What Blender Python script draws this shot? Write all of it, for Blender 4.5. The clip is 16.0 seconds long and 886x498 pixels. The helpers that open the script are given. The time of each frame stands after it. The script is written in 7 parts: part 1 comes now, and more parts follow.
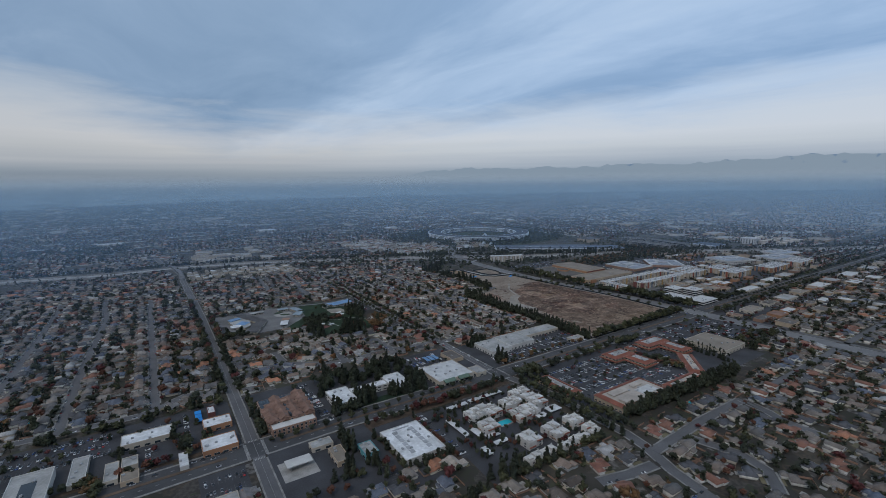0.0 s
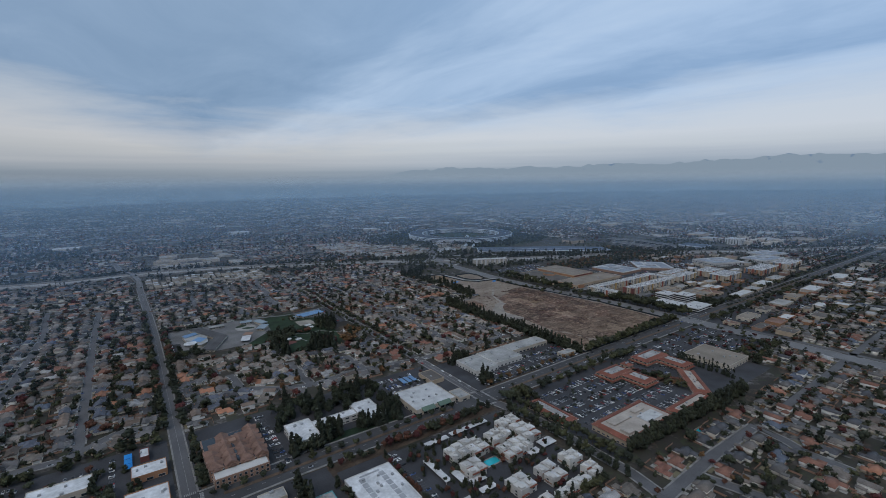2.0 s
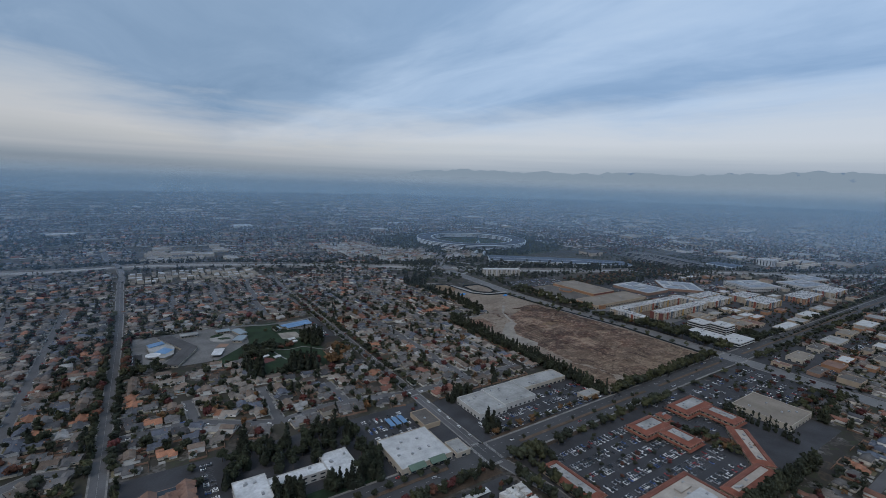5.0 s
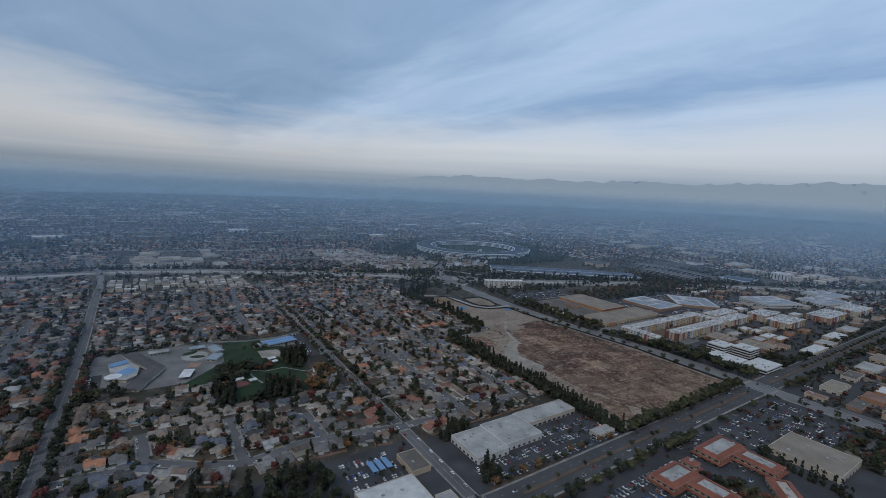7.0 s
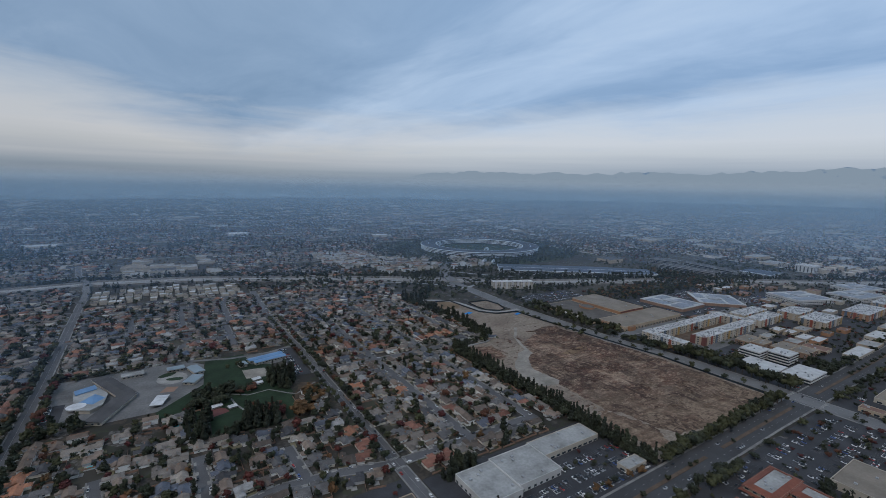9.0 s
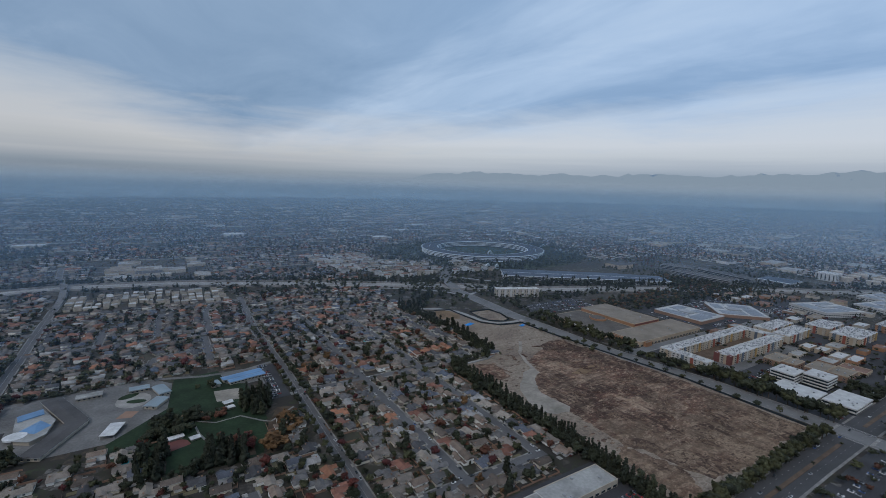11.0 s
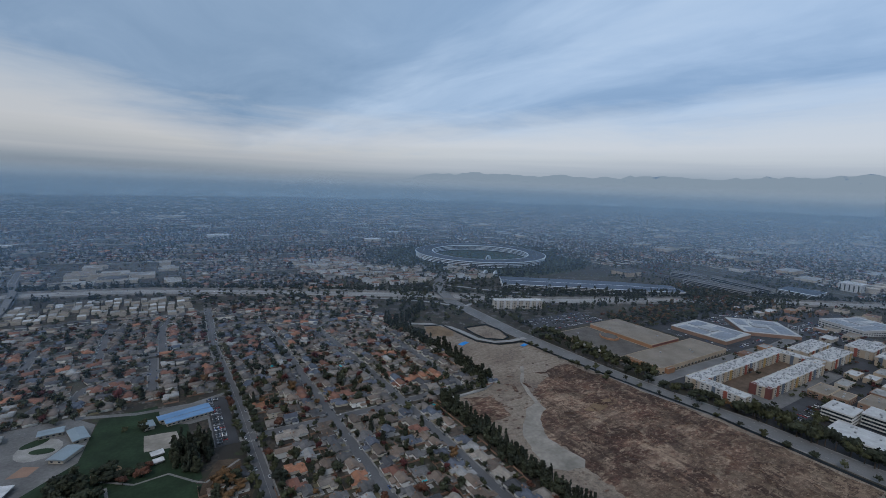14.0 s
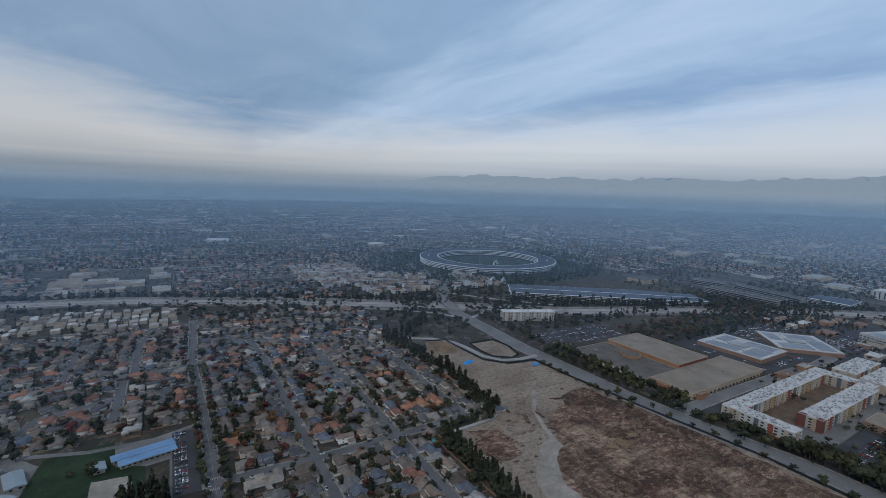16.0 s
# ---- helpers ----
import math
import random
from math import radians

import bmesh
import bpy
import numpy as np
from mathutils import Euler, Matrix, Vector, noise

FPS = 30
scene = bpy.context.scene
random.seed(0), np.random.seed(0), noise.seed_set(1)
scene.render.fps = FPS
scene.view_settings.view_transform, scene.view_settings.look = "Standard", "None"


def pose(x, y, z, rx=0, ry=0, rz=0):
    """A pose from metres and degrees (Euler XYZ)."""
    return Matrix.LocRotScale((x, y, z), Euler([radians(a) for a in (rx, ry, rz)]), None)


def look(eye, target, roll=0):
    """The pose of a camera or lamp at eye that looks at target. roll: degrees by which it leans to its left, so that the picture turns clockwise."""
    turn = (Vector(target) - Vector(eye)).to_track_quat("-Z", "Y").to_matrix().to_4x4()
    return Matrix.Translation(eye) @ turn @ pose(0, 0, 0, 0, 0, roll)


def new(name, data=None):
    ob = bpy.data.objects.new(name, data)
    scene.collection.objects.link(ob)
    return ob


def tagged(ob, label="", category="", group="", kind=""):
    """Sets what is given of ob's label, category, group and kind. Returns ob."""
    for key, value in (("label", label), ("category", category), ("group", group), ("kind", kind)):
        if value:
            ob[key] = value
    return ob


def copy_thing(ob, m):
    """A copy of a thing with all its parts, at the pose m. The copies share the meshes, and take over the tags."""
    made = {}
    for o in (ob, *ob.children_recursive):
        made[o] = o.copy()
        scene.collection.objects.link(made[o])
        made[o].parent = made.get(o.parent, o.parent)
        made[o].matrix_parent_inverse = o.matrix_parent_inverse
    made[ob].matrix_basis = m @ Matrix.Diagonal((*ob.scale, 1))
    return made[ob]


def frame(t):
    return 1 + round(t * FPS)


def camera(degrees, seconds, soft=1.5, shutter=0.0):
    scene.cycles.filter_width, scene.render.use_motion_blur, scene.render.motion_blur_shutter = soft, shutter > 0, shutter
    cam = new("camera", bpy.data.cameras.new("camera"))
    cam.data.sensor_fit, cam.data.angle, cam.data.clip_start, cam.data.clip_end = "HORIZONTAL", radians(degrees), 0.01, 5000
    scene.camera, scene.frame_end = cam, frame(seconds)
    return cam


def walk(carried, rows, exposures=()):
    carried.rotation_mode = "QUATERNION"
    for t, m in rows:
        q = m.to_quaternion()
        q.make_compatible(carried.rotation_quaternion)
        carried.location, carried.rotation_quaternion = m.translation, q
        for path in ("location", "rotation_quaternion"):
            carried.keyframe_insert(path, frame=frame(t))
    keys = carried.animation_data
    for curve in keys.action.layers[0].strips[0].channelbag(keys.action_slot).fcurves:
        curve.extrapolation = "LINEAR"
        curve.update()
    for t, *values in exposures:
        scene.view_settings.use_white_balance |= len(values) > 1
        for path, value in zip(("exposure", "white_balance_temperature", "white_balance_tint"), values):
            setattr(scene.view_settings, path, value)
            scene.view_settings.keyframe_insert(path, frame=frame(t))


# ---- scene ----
cam = camera(88.9, 16.0, soft=0.6)
PATH = [
    (0, (-919.144, -432.789, 249.027), (-918.07, -431.128, 248.732), -0.6),
    (0.5, (-908.602, -419.026, 249.163), (-907.517, -417.376, 248.85), -0.9),
    (1, (-898.186, -405.529, 249.237), (-897.093, -403.882, 248.933), -1.2),
    (1.5, (-887.832, -392.149, 249.279), (-886.715, -390.517, 248.983), -1.1),
    (2, (-877.024, -378.721, 249.429), (-875.885, -377.104, 249.132), -0.6),
    (2.5, (-866.208, -365.237, 249.636), (-865.071, -363.62, 249.331), -0.3),
    (3, (-855.479, -351.9, 249.806), (-854.367, -350.269, 249.484), -0.1),
    (3.5, (-844.864, -338.582, 249.927), (-843.763, -336.943, 249.608), 0.5),
    (4, (-834.296, -325.339, 250.036), (-833.198, -323.697, 249.726), 1.4),
    (6.5, (-782.43, -261.933, 249.801), (-781.333, -260.283, 249.53), 2.5),
    (7, (-771.533, -249.033, 249.745), (-770.441, -247.379, 249.478), 2.9),
    (7.5, (-760.524, -235.7, 249.709), (-759.429, -234.049, 249.439), 2.7),
    (8, (-749.456, -222.387, 249.699), (-748.361, -220.735, 249.43), 2.1),
    (8.5, (-738.226, -209.91, 249.877), (-737.124, -208.263, 249.606), 1.5),
    (9, (-727.186, -197.524, 250.051), (-726.122, -195.854, 249.769), 1.3),
    (9.5, (-716.551, -184.877, 250.229), (-715.521, -183.186, 249.945), 1.2),
    (10, (-705.986, -171.719, 250.199), (-704.942, -170.035, 249.921), 1.3),
    (12.5, (-652.869, -104.318, 247.934), (-651.818, -102.641, 247.646), 2.1),
    (13, (-642.314, -90.93, 247.768), (-641.254, -89.259, 247.481), 2.2),
    (13.5, (-631.692, -77.593, 247.643), (-630.621, -75.927, 247.36), 2.4),
    (14, (-620.89, -64.175, 247.526), (-619.834, -62.498, 247.251), 2.2),
    (14.5, (-610.131, -50.74, 247.411), (-609.094, -49.051, 247.14), 2.0),
    (15, (-599.606, -37.308, 247.257), (-598.569, -35.619, 246.986), 2.0),
    (15.5, (-589.084, -23.725, 247.191), (-588.046, -22.036, 246.925), 2.0),
    (16, (-578.472, -9.979, 247.223), (-577.445, -8.283, 246.958), 2.0),
]
walk(cam, [(t, look(eye, target, roll)) for t, eye, target, roll in PATH])

# ---- light ----
rnd = random.Random(7)
world = bpy.data.worlds.new("overcast")
scene.world = world
world.use_nodes = True
wt = world.node_tree
wt.nodes.clear()


def wn(kind, **kw):
    n = wt.nodes.new(kind)
    for k, v in kw.items():
        n.inputs[k.replace("_", " ")].default_value = v
    return n


def wmath(op, a, b):
    n = wt.nodes.new("ShaderNodeMath")
    n.operation = op
    for i, v in enumerate((a, b)):
        if isinstance(v, (int, float)):
            n.inputs[i].default_value = v
        else:
            wt.links.new(v, n.inputs[i])
    return n.outputs[0]


def wramp(fac, stops):
    n = wt.nodes.new("ShaderNodeValToRGB")
    wt.links.new(fac, n.inputs[0])
    e = n.color_ramp.elements
    while len(e) < len(stops):
        e.new(0.5)
    for el, (p, c) in zip(e, stops):
        el.position, el.color = p, (*c, 1)
    return n.outputs[0]


def wmix(fac, a, b):
    n = wt.nodes.new("ShaderNodeMix")
    n.data_type = "RGBA"
    for sock, v in ((n.inputs[0], fac), (n.inputs[6], a), (n.inputs[7], b)):
        if isinstance(v, (int, float)):
            sock.default_value = v
        elif isinstance(v, tuple):
            sock.default_value = (*v, 1)
        else:
            wt.links.new(v, sock)
    return n.outputs[2]


SUN_UP, SUN_TURN = radians(48), radians(235)
sky = wt.nodes.new("ShaderNodeTexSky")
sky.sky_type, sky.sun_disc = "NISHITA", False
sky.sun_elevation, sky.sun_rotation, sky.air_density, sky.dust_density = SUN_UP, SUN_TURN, 1.2, 3.0
skyc = wt.nodes.new("ShaderNodeVectorMath")
skyc.operation = "SCALE"
skyc.inputs[3].default_value = 0.1
wt.links.new(sky.outputs[0], skyc.inputs[0])
co = wt.nodes.new("ShaderNodeTexCoord")
sep = wt.nodes.new("ShaderNodeSeparateXYZ")
wt.links.new(co.outputs["Generated"], sep.inputs[0])
up = sep.outputs[2]
az = wmath("ARCTAN2", sep.outputs[0], sep.outputs[1])
def wpoint(u, v, seed):
    n = wt.nodes.new("ShaderNodeCombineXYZ")
    for k, q in enumerate((u, v, seed)):
        if isinstance(q, (int, float)):
            n.inputs[k].default_value = q
        else:
            wt.links.new(q, n.inputs[k])
    return n.outputs[0]


def wnoise(u, v, seed, detail=5.0, twist=0.0, rough=0.55):
    n = wn("ShaderNodeTexNoise", Scale=1.0, Detail=detail, Roughness=rough, Distortion=twist)
    wt.links.new(wpoint(u, v, seed), n.inputs["Vector"])
    return wmath("SUBTRACT", n.outputs[0], 0.5)


def wplus(a, b, scale=1.0):
    return wmath("ADD", a, wmath("MULTIPLY", b, scale))


# a high layer of cloud, drawn out in long streaks that run north and meet at the skyline
high = wmath("ADD", wmath("MAXIMUM", up, 0.0), 0.03)
across, along_ = wmath("DIVIDE", sep.outputs[0], high), wmath("DIVIDE", sep.outputs[1], high)
lane = wplus(across, wnoise(wmath("MULTIPLY", across, 0.45), wmath("MULTIPLY", along_, 0.16), 3.7, 5.0, 0.4), 1.5)
lane = wplus(lane, wnoise(wmath("MULTIPLY", across, 1.7), wmath("MULTIPLY", along_, 0.42), 8.1, 7.0, 0.5), 0.9)
lane = wramp(wmath("MULTIPLY", wmath("ADD", lane, 3.0), 1 / 9.0), [(0.0, (0.5,) * 3), (0.22, (0.36,) * 3), (0.30, (0.22,) * 3), (0.42, (0.10,) * 3), (0.50, (0.20,) * 3), (0.565, (0.60,) * 3),
             (0.63, (0.58,) * 3), (0.69, (0.38,) * 3), (0.76, (0.32,) * 3), (0.83, (0.62,) * 3), (1.0, (0.62,) * 3)])
lane = wplus(lane, wnoise(wmath("MULTIPLY", across, 1.1), wmath("MULTIPLY", along_, 0.5), 1.9, 8.0, 0.6, 0.6), 0.75)
lane = wplus(lane, wmath("SUBTRACT", up, 0.2), 0.75)
cloud = wramp(lane, [(0.0, (0.205, 0.325, 0.505)), (0.3, (0.28, 0.41, 0.60)), (0.6, (0.415, 0.545, 0.73)), (1.0, (0.58, 0.69, 0.83))])
# the pale band under it; its upper edge climbs to both sides
west = wmath("MAXIMUM", wmath("SUBTRACT", radians(8), az), 0.0)
east = wmath("MAXIMUM", wmath("SUBTRACT", az, radians(8)), 0.0)
rim = wplus(wplus(wmath("SUBTRACT", up, 0.088), wmath("MINIMUM", west, 0.5), -0.26), wmath("MINIMUM", east, 1.3), -0.062)
rim = wplus(rim, wnoise(wmath("MULTIPLY", az, 2.6), wmath("MULTIPLY", up, 14.0), 5.5, 7.0, 0.5, 0.6), 0.13)
rim = wplus(rim, wnoise(wmath("MULTIPLY", az, 9.0), wmath("MULTIPLY", up, 60.0), 2.5, 6.0, 0.3), 0.035)
over = wramp(wmath("ADD", rim, 0.5), [(0.455, (0, 0, 0)), (0.49, (0.30,) * 3), (0.545, (1, 1, 1))])
low = wplus(up, wnoise(wmath("MULTIPLY", az, 1.3), wmath("MULTIPLY", up, 38.0), 1.1, 5.0), 0.045)
clear = wramp(wmath("ADD", low, 0.1), [(0.05, (0.115, 0.18, 0.265)), (0.09, (0.175, 0.238, 0.315)), (0.105, (0.225, 0.285, 0.36)), (0.125, (0.315, 0.372, 0.44)), (0.145, (0.435, 0.475, 0.53)), (0.165, (0.545, 0.575, 0.61)),
                                       (0.19, (0.615, 0.64, 0.68)), (0.26, (0.57, 0.635, 0.72))])
side = wramp(wmath("ADD", wmath("MULTIPLY", sep.outputs[0], 0.5), 0.5), [(0.42, (0.86, 0.86, 0.86)), (0.6, (0.99, 0.97, 0.95)), (0.78, (0.97, 1, 1.03)), (1.0, (0.95, 1.0, 1.06))])
tone = wmix(over, clear, cloud)
tint = wt.nodes.new("ShaderNodeVectorMath")
tint.operation = "MULTIPLY"
wt.links.new(tone, tint.inputs[0]), wt.links.new(side, tint.inputs[1])
tone = wmix(0.04, tint.outputs[0], skyc.outputs[0])
bg = wn("ShaderNodeBackground", Strength=1.0)
wt.links.new(tone, bg.inputs[0])
wo = wt.nodes.new("ShaderNodeOutputWorld")
wt.links.new(bg.outputs[0], wo.inputs[0])
sun = new("sun", bpy.data.lights.new("sun", "SUN"))
sun.data.energy, sun.data.angle, sun.data.color = 1.05, radians(16), (1.0, 0.935, 0.90)
sun.matrix_world = look((0, 0, 0), (-math.sin(SUN_TURN) * math.cos(SUN_UP), -math.cos(SUN_TURN) * math.cos(SUN_UP), -math.sin(SUN_UP)))
scene.view_settings.exposure = 0.0


# ---- materials ----
class Nodes:
    def __init__(self, name):
        self.m = bpy.data.materials.new(name)
        self.m.use_nodes = True
        self.t = self.m.node_tree
        self.b = self.t.nodes["Principled BSDF"]
        self.pos = self.t.nodes.new("ShaderNodeNewGeometry").outputs["Position"]

    def put(self, kind, links=(), **kw):
        n = self.t.nodes.new(kind)
        for k, v in kw.items():
            n.inputs[k.replace("_", " ")].default_value = v
        for out, key in links:
            self.t.links.new(out, n.inputs[key])
        return n

    def noise(self, scale, detail=3.0, vec=None, distort=0.0):
        return self.put("ShaderNodeTexNoise", [(vec or self.pos, "Vector")], Scale=scale, Detail=detail, Distortion=distort).outputs[0]

    def ramp(self, fac, stops, constant=False):
        n = self.put("ShaderNodeValToRGB", [(fac, 0)])
        e = n.color_ramp.elements
        while len(e) < len(stops):
            e.new(0.5)
        for el, (p, c) in zip(e, stops):
            el.position, el.color = p, (*(c if isinstance(c, tuple) else (c, c, c)), 1)
        if constant:
            n.color_ramp.interpolation = "CONSTANT"
        return n.outputs[0]

    def mix(self, fac, a, b, blend="MIX"):
        n = self.t.nodes.new("ShaderNodeMix")
        n.data_type, n.blend_type = "RGBA", blend
        for sock, v in ((n.inputs[0], fac), (n.inputs[6], a), (n.inputs[7], b)):
            if isinstance(v, (int, float)):
                sock.default_value = v
            elif isinstance(v, tuple):
                sock.default_value = (*v, 1)
            else:
                self.t.links.new(v, sock)
        return n.outputs[2]

    def done(self, color, rough=0.8, bump=None, depth=0.05, metal=0.0):
        if isinstance(color, tuple):
            self.b.inputs["Base Color"].default_value = (*color, 1)
        else:
            self.t.links.new(color, self.b.inputs["Base Color"])
        self.b.inputs["Roughness"].default_value = rough
        self.b.inputs["Metallic"].default_value = metal
        self.b.inputs["Specular IOR Level"].default_value = 0.3
        if bump is not None:
            n = self.put("ShaderNodeBump", [(bump, "Height")], Strength=0.6, Distance=depth)
            self.t.links.new(n.outputs[0], self.b.inputs["Normal"])
        return self.m


def plain(name, color, rough=0.8, vary=0.35, big=0.06, fine=1.5, metal=0.0, pick=None, spread=0.25):
    """A worn surface: stains at a large scale, grain at a small one, and a slight change from piece to piece."""
    n = Nodes(name)
    stain = n.ramp(n.noise(big, 4), [(0.3, 1 - vary), (0.7, 1 + vary * 0.4)])
    grain = n.ramp(n.noise(fine, 4), [(0.3, 1 - vary * 0.7), (0.7, 1.0)])
    c = n.mix(1.0, n.mix(1.0, color, stain, "MULTIPLY"), grain, "MULTIPLY")
    if pick == "object":
        r = n.t.nodes.new("ShaderNodeObjectInfo").outputs["Random"]
        c = n.mix(1.0, c, n.ramp(r, [(0, 1 - spread), (1, 1 + spread)]), "MULTIPLY")
    return n.done(c, rough, n.noise(fine * 2), 0.03, metal)


def palette(name, stops, rough=0.85, vary=0.3, source="pick", fine=1.2):
    """Colours that change from thing to thing, by the number that each one carries or by the object."""
    n = Nodes(name)
    if source == "pick":
        a = n.t.nodes.new("ShaderNodeAttribute")
        a.attribute_name = "pick"
        r = a.outputs["Fac"]
    else:
        r = n.t.nodes.new("ShaderNodeObjectInfo").outputs["Random"]
    c = n.ramp(r, stops, True)
    c = n.mix(1.0, c, n.ramp(n.noise(fine, 4), [(0.3, 1 - vary), (0.7, 1 + 0.3 * vary)]), "MULTIPLY")
    c = n.mix(1.0, c, n.ramp(n.noise(0.09, 2), [(0.3, 1 - vary), (0.7, 1 + 0.3 * vary)]), "MULTIPLY")
    return n.done(c, rough, n.noise(fine * 2), 0.05)


ROOFS = [(0.0, (0.125, 0.118, 0.114)), (0.15, (0.175, 0.142, 0.120)), (0.28, (0.085, 0.086, 0.094)), (0.44, (0.185, 0.163, 0.146)), (0.56, (0.150, 0.120, 0.104)), (0.65, (0.255, 0.228, 0.205)),
         (0.70, (0.103, 0.121, 0.155)), (0.76, (0.218, 0.109, 0.078)), (0.895, (0.345, 0.161, 0.098)), (0.925, (0.103, 0.115, 0.149)), (0.96, (0.345, 0.339, 0.328))]
WALLS = [(0.0, (0.56, 0.51, 0.44)), (0.3, (0.70, 0.67, 0.61)), (0.55, (0.44, 0.42, 0.39)), (0.7, (0.74, 0.72, 0.68)), (0.9, (0.50, 0.41, 0.32))]
LEAVES = [(0.0, (0.034, 0.041, 0.025)), (0.22, (0.048, 0.055, 0.032)), (0.42, (0.031, 0.038, 0.026)), (0.58, (0.068, 0.072, 0.035)), (0.70, (0.165, 0.092, 0.042)),
          (0.79, (0.115, 0.050, 0.032)), (0.86, (0.098, 0.029, 0.028)), (0.91, (0.150, 0.090, 0.032)), (0.94, (0.075, 0.066, 0.050))]
M = {}
M["roof_mass"] = palette("shingle_roofs", ROOFS)
M["wall_mass"] = palette("stucco_walls", WALLS, vary=0.12)
M["leaf_mass"] = palette("far_leaves", LEAVES, 0.9, 0.45)
M["bark"] = plain("bark", (0.09, 0.07, 0.055), 0.9)
M["asphalt"] = plain("asphalt", (0.112, 0.111, 0.116), 0.9, 0.3, 0.03, 0.8)
M["lot"] = plain("lot_asphalt", (0.052, 0.053, 0.059), 0.9, 0.35, 0.04, 0.7)
M["concrete"] = plain("concrete", (0.30, 0.288, 0.27), 0.85, 0.35, 0.08, 1.0)
M["walkway"] = plain("pavement_concrete", (0.235, 0.228, 0.218), 0.88, 0.4, 0.12, 0.9)
M["freeway"] = plain("freeway_concrete", (0.29, 0.285, 0.278), 0.85, 0.25, 0.02, 0.5)
M["boulevard"] = plain("new_asphalt", (0.066, 0.067, 0.071), 0.9, 0.3, 0.03, 0.8)
M["oldasphalt"] = plain("old_grey_asphalt", (0.155, 0.155, 0.158), 0.9, 0.25, 0.03, 0.6)
M["paint"] = plain("road_paint", (0.34, 0.34, 0.33), 0.7, 0.4, 0.2, 2.0)
M["bayline"] = plain("worn_bay_paint", (0.19, 0.19, 0.19), 0.8, 0.4, 0.2, 2.0)
M["white"] = plain("white_membrane", (0.62, 0.63, 0.64), 0.7, 0.35, 0.07, 0.4)
M["greyroof"] = plain("grey_membrane", (0.32, 0.32, 0.31), 0.8, 0.35, 0.06, 0.4)
M["tanroof"] = plain("tan_gravel_roof", (0.225, 0.193, 0.158), 0.9, 0.25, 0.05, 0.5)
M["medianearth"] = plain("median_earth", (0.13, 0.092, 0.066), 0.95, 0.4, 0.08, 0.6)
M["paleroof"] = plain("pale_pinkish_roof", (0.40, 0.355, 0.31), 0.9, 0.25, 0.06, 0.4)
M["aptroof"] = plain("weathered_white_roof", (0.46, 0.465, 0.465), 0.85, 0.22, 0.12, 0.6)
M["tan"] = plain("tan_stucco", (0.40, 0.32, 0.235), 0.85, 0.2)
M["orange"] = plain("orange_stucco", (0.33, 0.175, 0.10), 0.85, 0.2)
M["brown"] = plain("brown_tile", (0.215, 0.13, 0.10), 0.85, 0.35, 0.1, 0.6)
M["redtile"] = plain("red_clay_tile", (0.21, 0.075, 0.05), 0.85, 0.3, 0.1, 0.8)
M["cream"] = plain("cream_stucco", (0.43, 0.385, 0.32), 0.85, 0.2)
M["offwhite"] = plain("offwhite_stucco", (0.50, 0.49, 0.47), 0.8, 0.2)
M["darkred"] = plain("dark_red_stucco", (0.16, 0.062, 0.056), 0.85, 0.2)
M["brownwall"] = plain("brown_stucco", (0.27, 0.168, 0.122), 0.85, 0.2)
M["grey"] = plain("grey_steel", (0.33, 0.34, 0.35), 0.55, 0.3)
M["solarpale"] = plain("pale_solar_panel", (0.20, 0.225, 0.265), 0.5, 0.25, 0.05, 0.4)
M["dullroof"] = plain("dull_brown_grey_roof", (0.12, 0.108, 0.098), 0.9, 0.35, 0.05, 0.4)
M["estate"] = plain("estate_stucco", (0.52, 0.505, 0.475), 0.85, 0.3)
M["solar"] = plain("solar_panel", (0.078, 0.104, 0.145), 0.8, 0.3, 0.02, 0.3)
M["glass"] = plain("dark_window_glass", (0.03, 0.04, 0.05), 0.15, 0.2)
M["teal"] = plain("teal_paint", (0.09, 0.27, 0.30), 0.7, 0.15)
M["bluecloth"] = plain("blue_tarpaulin", (0.015, 0.23, 0.62), 0.6, 0.25)
M["blueroof"] = plain("blue_metal_roof", (0.13, 0.25, 0.42), 0.5, 0.2)
M["paleblue"] = plain("pale_blue_roof", (0.22, 0.275, 0.31), 0.6, 0.2)
M["lawn"] = plain("lawn", (0.019, 0.040, 0.018), 0.95, 0.5, 0.045, 0.35)
M["ochre"] = plain("ochre_stucco", (0.40, 0.27, 0.11), 0.85, 0.2)
M["slate"] = plain("slate_blue_stucco", (0.12, 0.15, 0.19), 0.85, 0.2)
M["brick"] = plain("brick_red_stucco", (0.27, 0.085, 0.062), 0.85, 0.2)
M["litter"] = plain("leaf_litter", (0.085, 0.060, 0.042), 0.95, 0.5, 0.08, 0.5)
M["greentile"] = plain("green_metal_roof", (0.10, 0.15, 0.115), 0.7, 0.2)
M["drygrass"] = plain("dry_grass", (0.16, 0.14, 0.085), 0.95, 0.4, 0.02, 0.2)
M["parkgrass"] = plain("park_grass", (0.062, 0.072, 0.036), 0.95, 0.5, 0.02, 0.15)
M["sand"] = plain("orange_sand", (0.20, 0.135, 0.080), 0.95, 0.4, 0.05, 0.4)
M["poolwater"] = plain("pool_water", (0.03, 0.42, 0.50), 0.1, 0.1)
M["rubber"] = plain("tyre_rubber", (0.02, 0.02, 0.02), 0.9, 0.2)
M["white_metal"] = plain("white_aluminium", (0.66, 0.69, 0.72), 0.45, 0.1, 0.02, 0.1)
M["ringroof"] = plain("ring_roof_panels", (0.042, 0.052, 0.072), 0.9, 0.25, 0.02, 0.15)


